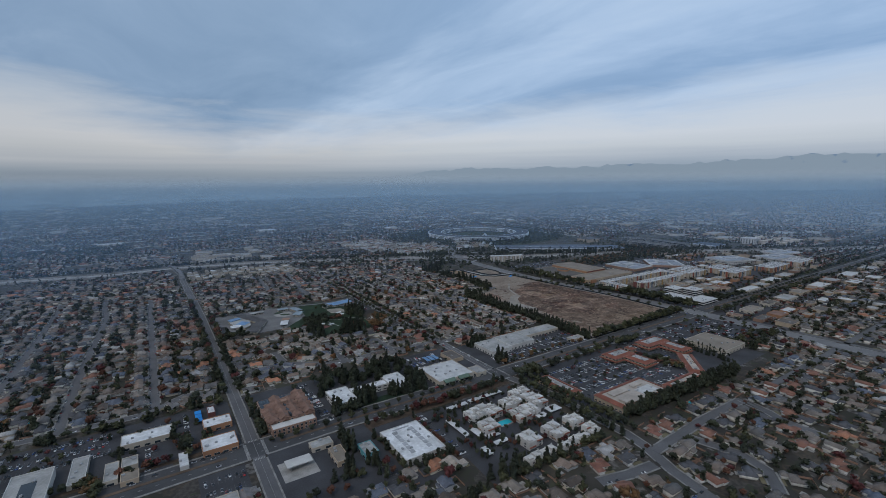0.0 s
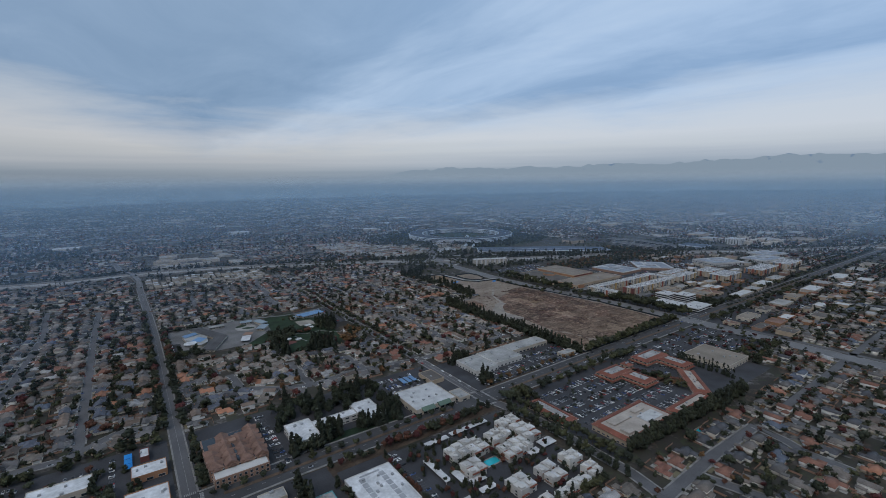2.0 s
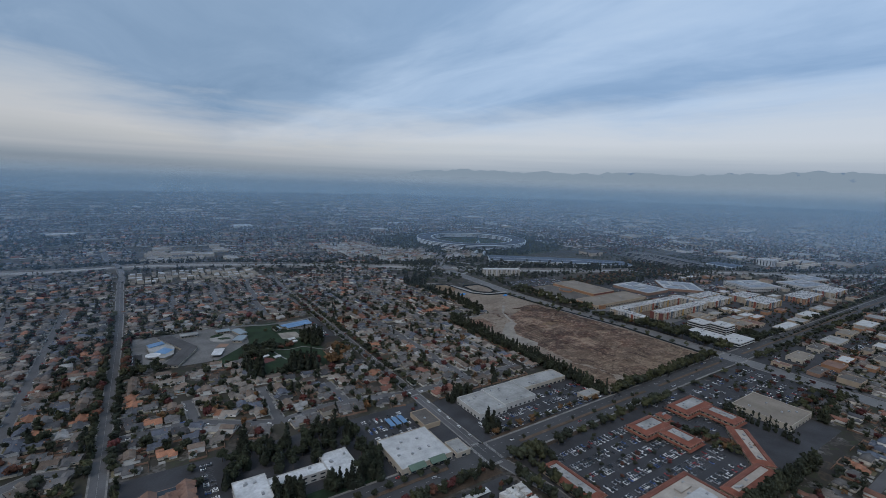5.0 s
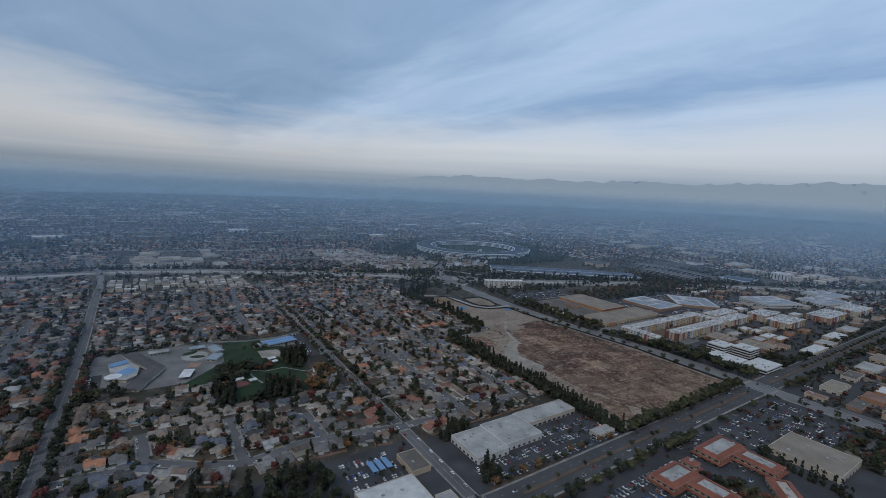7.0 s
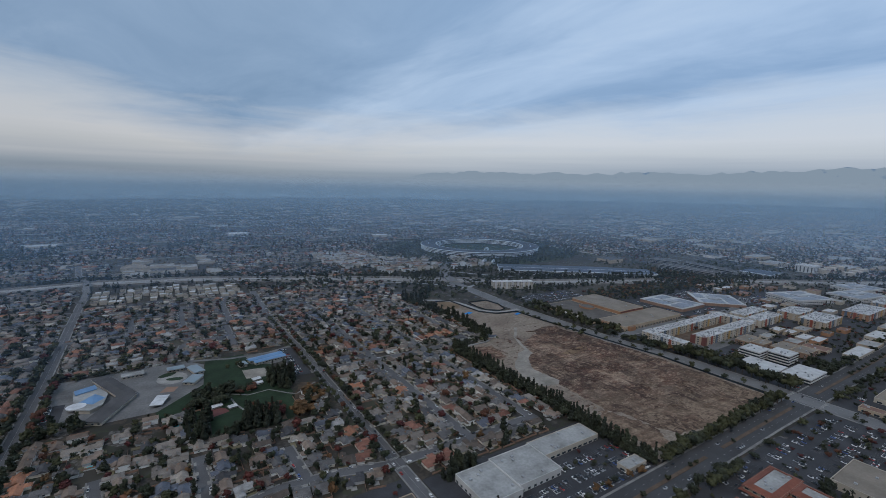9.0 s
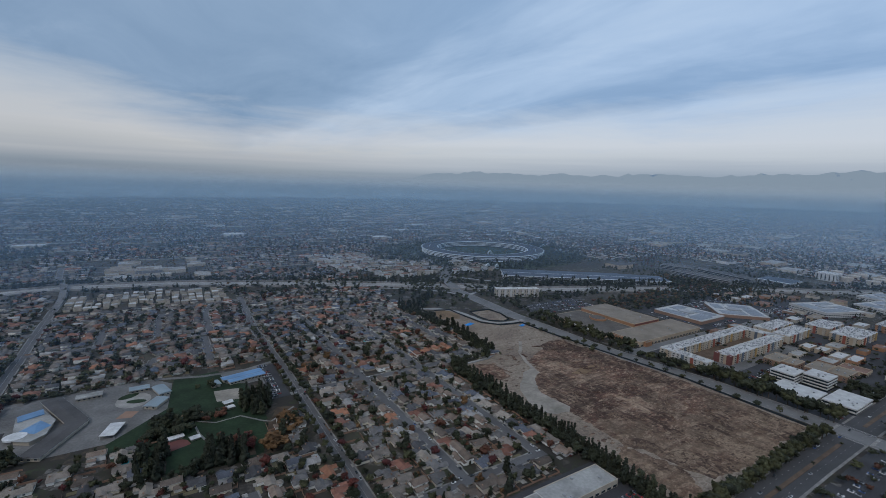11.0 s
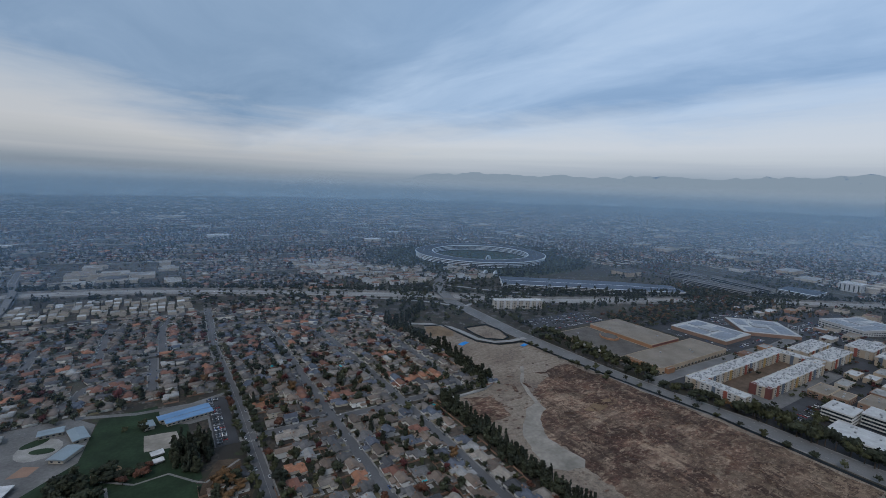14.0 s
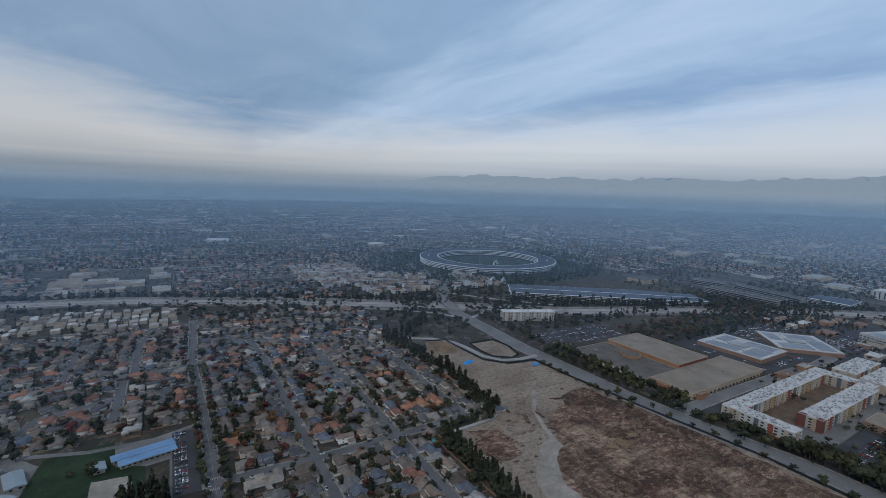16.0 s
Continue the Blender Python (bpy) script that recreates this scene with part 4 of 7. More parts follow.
# south of the boulevard
t = flat_building(-749, -107, -708, -52, 6, "offwhite", "white", "large bright white-roofed store", "store", units=18, win=(1, 6.0, 3.0, 2.5, 0.6, 3.5))
for u in (-9, 9):
    for k in range(6):
        part("roof_slot", box(bmesh.new(), u - 2.2, -20 + k * 7, 5.8, u + 2.2, -14.5 + k * 7, 6.05), ["grey"], t, "grey skylight strip")
part("roof_slot", box(bmesh.new(), -9, 22.2, 5.8, 9, 24, 6.05), ["grey"], t, "grey skylight strip")
lot(-760, -125, -700, -110, 0.1, first=6)
lot(-706, -125, -690, -30, 0.5, "y", first=6)
lot(-770, -140, -751, -85, 0.15, "y")
t = thing("filling_station", "grey filling station with a flat canopy", "filling station", pose(-828, -52, 0))
part("canopy", box(bmesh.new(), -11, -6, 4.6, 11, 6, 5.4), ["offwhite"], t, "flat pale canopy")
for x in (-7, 7):
    for y in (-3, 3):
        part("column", box(bmesh.new(), x - 0.3, y - 0.3, 0, x + 0.3, y + 0.3, 4.6), ["grey"], t)
    part("pump", box(bmesh.new(), x - 0.4, -0.8, 0.15, x + 0.4, 0.8, 1.8), ["grey"], t)
part("forecourt", box(bmesh.new(), -16, -18, -0.2, 14, 12, 0.12), ["concrete"], t, "pale concrete forecourt")
flat_building(-775, -78, -762, -58, 5.5, "teal", "greyroof", "small shop with teal walls", units=5, win=SHOP)
flat_building(-800, -74, -788, -48, 5, "tan", "tanroof", "small tan shop with stepped roof", units=3, win=SHOP)
flat_building(-812, -40, -792, -28, 4.5, "cream", "greyroof", "low cream shop by the filling station", units=3, win=SHOP)
lot(-758, -50, -751, -20, 0.4, "y", first=3)
lot(-905, -60, -868, -22, 0.3)
flat_building(-900, -90, -880, -64, 5, "cream", "greyroof", "low shop south of the boulevard", units=3, win=SHOP)

# the white town-house estate
setting("parking_lot", prism(bmesh.new(), [(-700, -170), (-562, -170), (-562, -34), (-690, -34)], -0.3, 0.1), "lot", "grey drives of the white estate", "drive")


def townhouse(x, y, w, d, seed):
    r = random.Random(seed)
    t = thing("town_house", "white stucco town house with stepped flat roofs", "house", pose(x, y, 0), "white estate")
    nx, ny = max(1, round(w / 8)), max(1, round(d / 9))
    for i in range(nx):
        for j in range(ny):
            sx, sy = r.uniform(-0.3, 0.3), r.uniform(-0.9, 0.9)
            x0, y0 = -w / 2 + i * w / nx + sx, -d / 2 + j * d / ny + sy
            x1, y1 = x0 + w / nx - r.uniform(0.1, 0.9), y0 + d / ny - r.uniform(0.1, 0.9)
            h = r.choice((6.6, 7.2, 7.8, 8.2))
            bm = box(bmesh.new(), x0, y0, -0.3, x1, y1, h)
            u, v = r.uniform(0.3, 0.6), r.uniform(0.3, 0.6)
            box(bm, x0 + 0.5, y0 + 0.5, h, x0 + 0.5 + (x1 - x0) * u, y0 + 0.5 + (y1 - y0) * v, h + r.uniform(1.0, 2.2))
            box(bm, x1 - 1.4, y1 - 1.4, h, x1 - 0.4, y1 - 0.4, h + 1.4)
            part("wall", bm, ["estate"], t)
            part("roof", box(bmesh.new(), x0 + 0.6 + (x1 - x0) * u, y0 + 0.3, h, x1 - 0.3, y1 - 1.6, h + 0.12), [r.choice(("white", "aptroof", "greyroof", "aptroof"))], t, "pale flat roof")
            if r.random() < 0.7:
                part("awning", roof(bmesh.new(), x0 + 0.6, y0 - 1.3, x1 - 0.6, y0 + 0.1, r.choice((2.9, h - 0.9)), 0.7, 0.1), ["redtile"], t, "brown tiled awning")
            if r.random() < 0.6:
                part("balcony_shade", box(bmesh.new(), x0 - 0.9, y0 + 1.2, 2.6, x0 + 0.1, y1 - 1.2, 3.0), ["brownwall"], t)
    facade(t, -w / 2, -d / 2, w / 2, d / 2, 2, 7.0, 2.4, 1.6, 1.0, 2.8, "sw")
    return t


for k, q in enumerate(((-576, -62, 24, 15), (-574, -85, 20, 26), (-601, -75, 25, 15), (-602, -100, 30, 20), (-630, -76, 20, 23), (-650, -74, 18, 19), (-651, -100, 18, 18), (-572, -140, 18, 14), (-602, -143, 18, 21), (-571, -162, 14, 14),
                       (-633, -139, 19, 20), (-643, -165, 36, 9), (-602, -167, 40, 8))):
    townhouse(*q, 40 + k)
for x, y, w, d in ((-568, -108, 17, 11), (-666, -99, 7, 17), (-656, -112, 15, 7), (-589, -112, 13, 8), (-677, -82, 6, 36), (-652, -45, 26, 6), (-612, -44, 46, 6), (-656, -125, 16, 6), (-677, -130, 6, 13)):
    t = thing("carport", "flat white-roofed carport on posts", "carport", pose(x, y, 0))
    part("roof", box(bmesh.new(), -w / 2, -d / 2, 2.5, w / 2, d / 2, 2.8), ["white"], t)
    for sx in (-1, 1):
        for sy in (-1, 1):
            part("post", box(bmesh.new(), sx * (w / 2 - 0.4) - 0.1, sy * (d / 2 - 0.4) - 0.1, 0, sx * (w / 2 - 0.4) + 0.1, sy * (d / 2 - 0.4) + 0.1, 2.5), ["offwhite"], t)


def pool(x, y, w, d, turn=0):
    t = thing("swimming_pool", "turquoise swimming pool with a pale deck", "pool", pose(x, y, 0, 0, 0, turn))
    part("deck", box(bmesh.new(), -w / 2 - 1.5, -d / 2 - 1.5, -0.2, w / 2 + 1.5, d / 2 + 1.5, 0.14), ["concrete"], t)
    part("water", prism(bmesh.new(), [(-w / 2, -d / 2 + 1), (-w / 2 + 1, -d / 2), (w / 2 - 1, -d / 2), (w / 2, -d / 2 + 1), (w / 2, d / 2 - 1), (w / 2 - 1, d / 2), (-w / 2 + 1, d / 2), (-w / 2, d / 2 - 1)], 0, 0.2), ["poolwater"], t)


pool(-628, -98, 14, 8)

# the red-roofed shopping plaza
lot(-512, -118, -344, -24, 0.62)
lot(-420, -142, -358, -106, 0.5)
lot(-330, -96, -268, -22, 0.4, "y")


def red_block(x0, y0, x1, y1, h, label, storeys=2, top="greyroof"):
    t = thing("plaza_building", label, "building", pose((x0 + x1) / 2, (y0 + y1) / 2, 0))
    a, b = (x1 - x0) / 2, (y1 - y0) / 2
    wall = part("wall", box(bmesh.new(), -a, -b, -0.3, a, b, h), ["tan"], t)
    bm = bmesh.new()
    # a sloping skirt of clay tiles round a flat middle
    o, i = [(-a - 1, -b - 1), (a + 1, -b - 1), (a + 1, b + 1), (-a - 1, b + 1)], [(-a + 5, -b + 5), (a - 5, -b + 5), (a - 5, b - 5), (-a + 5, b - 5)]
    lo, hi, up2 = [bm.verts.new((*p, h - 0.4)) for p in o], [bm.verts.new((*p, h + 1.8)) for p in i], [bm.verts.new((*p, h + 0.6)) for p in i]
    for k in range(4):
        bm.faces.new((lo[k], lo[(k + 1) % 4], hi[(k + 1) % 4], hi[k]))
        bm.faces.new((hi[k], hi[(k + 1) % 4], up2[(k + 1) % 4], up2[k]))
    bm.faces.new(lo[::-1])
    part("tile_skirt", bm, ["redtile"], t, "red clay tile roof edge")
    part("flat_roof", box(bmesh.new(), -a + 5, -b + 5, h - 0.2, a - 5, b - 5, h + 0.9), [top], t, "pale flat roof")
    for k in range(5):
        share("rooftop_unit", unit_mesh(), t, pose(rnd.uniform(-a + 7, a - 7), rnd.uniform(-max(b - 7, 0.5), max(b - 7, 0.5)), h + 0.9))
    if storeys == 2:
        bm = bmesh.new()
        o, i = [(-a - 2.6, -b - 2.6), (a + 2.6, -b - 2.6), (a + 2.6, b + 2.6), (-a - 2.6, b + 2.6)], [(-a - 0.05, -b - 0.05), (a + 0.05, -b - 0.05), (a + 0.05, b + 0.05), (-a - 0.05, b + 0.05)]
        lo, hi = [bm.verts.new((*p, 3.2)) for p in o], [bm.verts.new((*p, 4.2)) for p in i]
        for k in range(4):
            bm.faces.new((lo[k], lo[(k + 1) % 4], hi[(k + 1) % 4], hi[k]))
        part("awning", bm, ["redtile"], t, "red clay tile awning over the shop fronts")
    facade(wall, -a, -b, a, b, storeys, 5.0, 3.2, 1.8, 0.8, 3.9)
    return t


RL = "red clay-tiled plaza building with tan walls"
red_block(-405, -68, -364, -45, 7.5, RL)
red_block(-387, -101, -364, -69, 7.5, RL)
red_block(-325, -66, -275, -42, 7.5, RL)
red_block(-302, -103, -279, -67, 7.5, RL)
red_block(-532, -100, -512, -46, 4.5, "low red-tiled shop row with a grey roof", 1)
red_block(-358, -60, -348, -48, 8.5, RL + ", a square corner pavilion", 2)
red_block(-512, -161, -428, -118, 6.5, "large pale-roofed market with red tile edges", 1, "paleroof")
t = bpy.data.objects[bpy.data.objects.find("plaza_building.006")]
for q in ((-30, 4, -4, 14, 1.3), (4, -12, 30, 2, 0.7), (-33, -14, -22, -4, 2.4), (8, 6, 24, 12, 1.6)):
    part("roof_box", box(bmesh.new(), q[0], q[1], 7.2, q[2], q[3], 7.4 + q[4]), ["aptroof" if q[4] < 1 else "paleroof"], t, "raised pale roof part")
t = red_block(-33, -9.5, 33, 9.5, 5.5, "slanting red-tiled shop row", 1, "paleroof")
t.matrix_basis = pose(-328, -128, 0, 0, 0, 43)
red_block(-422, -162, -354, -145, 5.6, "low red-tiled shop row with a pale roof", 1, "paleroof")
flat_building(-250, -136, -194, -77, 7, "cream", "tanroof", "large pale-roofed store behind dark trees", "store", units=10, win=(1, 8, 3, 2.4, 0.5, 3.5))
lot(-200, -110, -100, -25, 0.35)
lot(-262, -74, -206, -24, 0.3)

# store with the large car park north of the boulevard
flat_building(-525, 48, -488, 92, 7, "offwhite", "greyroof", "large pale grey-roofed store with a white rim", "store", units=8, win=(1, 6, 3, 2.4, 0.5, 3.5), trim="offwhite")
flat_building(-488, 52, -440, 94, 7.4, "offwhite", "greyroof", "pale grey-roofed store beside the car park", "store", units=9, win=(1, 6, 3, 2.4, 0.5, 3.5))
flat_building(-440, 73, -366, 97, 6.5, "cream", "greyroof", "long low grey-roofed shop row", units=9, win=SHOP)
lot(-536, 16, -440, 47, 0.5)
lot(-438, 16, -352, 70, 0.62)
flat_building(-388, 22, -362, 34, 5, "cream", "greyroof", "small shop at the edge of the car park", units=3, win=SHOP)

# school
setting("playground", prism(bmesh.new(), [(-846, 350), (-736, 352), (-690, 400), (-684, 470), (-700, 490), (-846, 490)], -0.3, 0.1), "yard", "pale paved school yard", "playground")
setting("lawn", prism(bmesh.new(), [(-740, 350), (-690, 402), (-682, 480), (-632, 486), (-628, 440), (-606, 430), (-600, 330), (-640, 290), (-730, 300)], -0.3, 0.12), "lawn", "green school playing field", "lawn")


def wing(x, y, w, d, turn, roofmat, label, h=4.0):
    t = thing("school_building", label, "school", pose(x, y, 0, 0, 0, turn), "school")
    wall = part("wall", box(bmesh.new(), -w / 2, -d / 2, -0.3, w / 2, d / 2, h), ["cream"], t)
    part("roof", roof(bmesh.new(), -w / 2, -d / 2, w / 2, d / 2, h, 0.9, 1.0, False), [roofmat], t)
    part("fascia", box(bmesh.new(), -w / 2 - 1.35, -d / 2 - 1.35, h - 0.5, w / 2 + 1.35, d / 2 + 1.35, h - 0.27), ["greyroof"], t, "pale roof edge")
    facade(wall, -w / 2, -d / 2, w / 2, d / 2, 1, 4.0, 2.4, 1.6, 1.0, 3, "sn")


t = thing("school_building", "pale school hall with a shallow blue hipped roof", "school", pose(-803, 412, 0), "school")
part("wall", prism(bmesh.new(), [(-16, 29), (3, 37), (16, 7), (13, -21), (4, -30), (-9, -22)], -0.3, 4.0), ["cream"], t)
part("flat_roof", prism(bmesh.new(), [(-17, 30), (3, 38.5), (17.5, 7), (14.5, -22), (4, -31.5), (-10, -23)], 4.0, 4.5), ["greyroof"], t, "pale grey flat roof")
part("north_roof", prism(bmesh.new(), [(-16, 29), (3, 37.5), (6, 25), (-13, 16)], 4.5, 5.4), ["blueroof"], t, "pale blue raised roof strip")
part("canopy", prism(bmesh.new(), [(-9 + 9 * math.cos(q * 0.4), -14 + 8 * math.sin(q * 0.4)) for q in range(16)], 3.2, 4.7), ["white"], t, "rounded white entrance roof")
bm = bmesh.new()
low = [bm.verts.new(p) for p in ((-8, -5, 4.5), (5, 12, 4.5), (16, -4, 4.5), (5, -17, 4.5))]
tip = bm.verts.new((5, -3, 7.4))
for k in range(4):
    bm.faces.new((low[k], tip, low[(k + 1) % 4]))
part("hipped_roof", bm, ["blueroof"], t, "shallow blue hipped roof")
lot(-846, 362, -824, 420, 0.6, "y", first=4)
wing(-782, 441, 16, 76, 24, "darkroof", "low school wing with a dark grey roof")
wing(-780, 380, 17, 64, -25.7, "darkroof", "low school wing with a dark grey roof")
wing(-764, 470, 22, 10, 3, "greyroof", "small grey-roofed school building")
wing(-717, 466, 18, 10, 3, "paleblue", "pale blue-grey school wing")
wing(-695, 450, 11, 25, 17, "paleblue", "pale blue-grey school wing by the grass")
wing(-700, 418, 13, 21, -32, "paleblue", "pale blue-grey school wing by the grass")
for q in ((-684, 331, 12, 5), (-668, 322, 7, 5), (-632, 384, 8, 6), (-631, 371, 6, 5)):
    wing(*q, 12, "white", "small pale-roofed park hut", 2.6)
wing(-608, 452, 46, 9, 11, "blueroof", "long bright blue-roofed school building")
wing(-604, 441, 42, 8, 11, "blueroof", "long bright blue-roofed school building")
wing(-640, 440, 9, 12, 11, "paleblue", "small cabin with a pale blue roof")
for x, y, a, b, tn in ((-727, 455, 11, 6, 30), (-719, 437, 10, 5, -20)):
    c, s = math.cos(radians(tn)), math.sin(radians(tn))
    ov = [(x + a * math.cos(k * 0.3927) * c - b * math.sin(k * 0.3927) * s, y + a * math.cos(k * 0.3927) * s + b * math.sin(k * 0.3927) * c) for k in range(16)]
    setting("lawn", prism(bmesh.new(), ov, -0.3, 0.16), "lawn", "small oval green garden in the school yard", "lawn")
setting("playground", prism(bmesh.new(), [(-736, 402), (-722, 398), (-716, 410), (-728, 416)], -0.3, 0.15), "brownwall", "red-brown play area of the school", "playground")
setting("lawn", prism(bmesh.new(), [(-693, 274), (-690, 322), (-649, 352), (-601, 321), (-615, 268), (-640, 262)], -0.3, 0.135), "lawn", "green lawn among the dark trees", "lawn")
setting("pavement", prism(bmesh.new(), [(-722 + 17 * math.cos(q * 0.393), 441 + 19 * math.sin(q * 0.393)) for q in range(16)], -0.3, 0.14), "concrete", "pale ring of paving round the small gardens", "pavement")
for nm, mt, lb, ct, q in (("playground", "darkred", "dark red play yard among the trees", "playground", [(-695, 339), (-674, 324), (-672, 315), (-692, 308), (-699, 323)]),
                          ("bare_yard", "paledirt", "beige bare yard beside the school", "yard", [(-643, 424), (-616, 420), (-612, 389), (-642, 394)]),
                          ("leaf_litter", "litter", "brown ground under the autumn trees", "ground", [(-612, 262), (-568, 282), (-570, 345), (-586, 350), (-602, 318)]),
                          ("leaf_litter", "litter", "brown ground under the school trees", "ground", [(-650, 274), (-622, 268), (-618, 300), (-646, 316)])):
    setting(nm, worn_patch(q, 0.15), mt, lb, ct)
for q in ([(-667, 352), (-664, 330), (-658, 311)], [(-671, 363), (-648, 346), (-624, 349), (-606, 328), (-598, 322), (-570, 343)]):
    setting("pavement", ribbon(bmesh.new(), q, 2.2, -0.2, 0.17), "walkway", "pale winding park path", "pavement")
bm = bmesh.new()
ribbon(bm, [(-668 + 9 * math.cos(k * 0.35), 374 + 9 * math.sin(k * 0.35)) for k in range(12)], 4.0, -0.2, 0.2)
setting("baseball_infield", bm, "sand", "bare brown curve of the ball field", "field")
t = thing("canopy", "white flat-roofed shade canopy over benches", "canopy", pose(-736, 373, 0, 0, 0, -18))
part("roof", box(bmesh.new(), -6.5, -12.5, 3.6, 6.5, 12.5, 4.0), ["white"], t)
for x in (-6, 6):
    for y in (-12, 0, 12):
        part("post", box(bmesh.new(), x - 0.15, y - 0.15, 0, x + 0.15, y + 0.15, 3.6), ["grey"], t)
setting("pavement", ribbon(bmesh.new(), [(-790, 488), (-700, 492), (-650, 476), (-600, 474), (-566, 486)], 6, -0.2, 0.17), "yard", "pale paved path behind the school field", "pavement")
setting("pavement", prism(bmesh.new(), [(-634, 424), (-588, 432), (-588, 372), (-566, 372), (-566, 480), (-640, 470)], -0.3, 0.11), "yard", "paved yard round the blue school building", "pavement")
lot(-586, 372, -566, 478, 0.7, "y", first=4)

# the cleared dirt site
setting("dirt_site", prism(bmesh.new(), FIELD, -0.3, 0.12), "dirt", "cleared site of brown furrowed dirt", "dirt")
def worn(bm, pts, z, rough, seed):
    """A flat patch whose outline frays at several scales."""
    out = []
    for (x0, y0), (x1, y1) in zip(pts, pts[1:] + pts[:1]):
        n = max(int(math.hypot(x1 - x0, y1 - y0) / 4), 1)
        for k in range(n):
            x, y = x0 + (x1 - x0) * k / n, y0 + (y1 - y0) * k / n
            q = [noise.noise((x * f + seed, y * f, w)) * g for f, g in ((0.04, 1.0), (0.13, 0.5), (0.4, 0.22)) for w in (0.0, 9.0)]
            out.append((x + rough * (q[0] + q[2] + q[4]), y + rough * (q[1] + q[3] + q[5])))
    return prism(bm, out, -0.2, z)


setting("turned_soil", worn(bmesh.new(), [(-240, 322), (-197, 341), (-170, 362), (-132, 366), (-117, 300), (-104, 200), (-100, 60), (-102, 34), (-200, 30), (-285, 36), (-304, 110), (-303, 185), (-292, 215), (-300, 244), (-276, 272), (-250, 292)], 0.16, 7, 2.0),
        "turned", "freshly turned brown soil with clods", "dirt")
bm, hp = bmesh.new(), random.Random(4)
for k in range(150):
    # scraps of turned soil that break up its edge
    x, y = hp.choice(((-240, 322), (-197, 345), (-160, 372), (-300, 120), (-303, 170), (-270, 280), (-300, 310), (-318, 300), (-310, 330), (-285, 75), (-130, 375), (-255, 300), (-322, 120), (-325, 70)))
    x, y, a, b = x + hp.gauss(0, 15), y + hp.gauss(0, 13), hp.uniform(0.8, 4.5), hp.uniform(0.6, 2.0)
    if -338 < x < -132 and 30 < y < 400:
        worn(bm, [(x + a * math.cos(q), y + b * math.sin(q)) for q in (0, 1.05, 2.1, 3.14, 4.2, 5.24)], 0.1251 + k * 0.0005, 0.9, k * 1.7)
setting("turned_soil", bm, "turned", "scattered scraps of turned brown soil", "dirt")
setting("turned_soil", worn(bmesh.new(), [(-325, 345), (-296, 334), (-289, 312), (-302, 292), (-325, 285), (-334, 313)], 0.15, 7, 5.0), "turned", "small brown patch of turned soil", "dirt")
setting("turned_soil", worn(bmesh.new(), [(-336, 40), (-312, 30), (-290, 60), (-310, 110), (-334, 96)], 0.158, 9, 7.0), "turned", "small brown patch of turned soil", "dirt")
bm = bmesh.new()
ribbon(bm, [(-196, 390), (-213, 369), (-230, 352), (-246, 320), (-254, 298)], 5, -0.2, 0.2)
worn(bm, [(-252, 302), (-256, 282), (-280, 268), (-291, 250), (-298, 236), (-297, 215), (-294, 192), (-304, 184), (-322, 188), (-334, 200), (-328, 226), (-314, 256), (-290, 280), (-266, 296)], 0.205, 3.0, 3.0)
setting("dirt_track", bm, "paledirt", "pale dry track across the dirt site", "track")
setting("sand_patch", worn(bmesh.new(), [(-219, 260), (-180, 266), (-156, 264), (-168, 252), (-207, 249)], 0.21, 3.0, 8.0), "sand", "orange sandy patch on the dirt site", "dirt")
bm, hp = bmesh.new(), random.Random(19)
for k in range(190):
    # low spoil heaps and furrow banks, long along the site
    x, y = -180 + hp.gauss(0, 42), 210 + hp.gauss(0, 85)
    if not -300 < x < -112 or not 40 < y < 400 or x > -100 - max(0, y - 174) * 0.18 - 12:
        continue
    a, b, h, tn = hp.uniform(3, 11), hp.uniform(1.4, 3.2), hp.uniform(0.5, 1.5), radians(hp.choice((-14, 76, 60, -30)) + hp.uniform(-12, 12))
    c, s, rows = math.cos(tn), math.sin(tn), []
    for u in range(7):
        row_ = []
        for v in range(5):
            p, q = u / 3 - 1, v / 2 - 1
            z = max(0.0, (1 - p * p) * (1 - q * q)) * h * (1 + 0.8 * noise.noise((p * 2 + k, q * 2, k * 0.3)))
            px, py = p * a, q * b * (1 + 0.5 * noise.noise((p * 2, k, 0)))
            row_.append(bm.verts.new((x + px * c - py * s, y + px * s + py * c, 0.1 + z)))
        rows.append(row_)
    for r0, r1 in zip(rows, rows[1:]):
        for v in range(4):
            bm.faces.new((r0[v], r1[v], r1[v + 1], r0[v + 1]))
setting("dirt_heaps", bm, "turned", "low brown spoil heaps and furrow banks", "dirt")
bm = bmesh.new()
for line in ([(-96, 22), (-95, 174), (-112, 300), (-122, 400), (-125, 466), (-170, 473), (-194, 500), (-198, 545), (-200, 598), (-231, 608)], [(-346, 18), (-346, 350)], [(-346, 17), (-95, 21)], [(-172, 568), (-126, 566), (-122, 530), (-132, 494), (-151, 487), (-173, 504), (-176, 532), (-172, 568)]):
    ribbon(bm, line, 0.25, 0, 2.4)
setting("site_fence", bm, "glass", "dark screened fence round the dirt site", "fence")
setting("road", ribbon(bmesh.new(), [(-108, 480), (-140, 479), (-168, 487), (-184, 512), (-187, 555), (-192, 585), (-214, 614), (-250, 634)], 9, -0.2, 0.19), "freeway", "curving pale concrete site road", "road")
setting("pavement", ribbon(bmesh.new(), [(-340, 354), (-313, 355), (-287, 357), (-267, 368), (-260, 382)], 5, -0.2, 0.2), "freeway", "pale concrete path at the end of the street", "pavement")
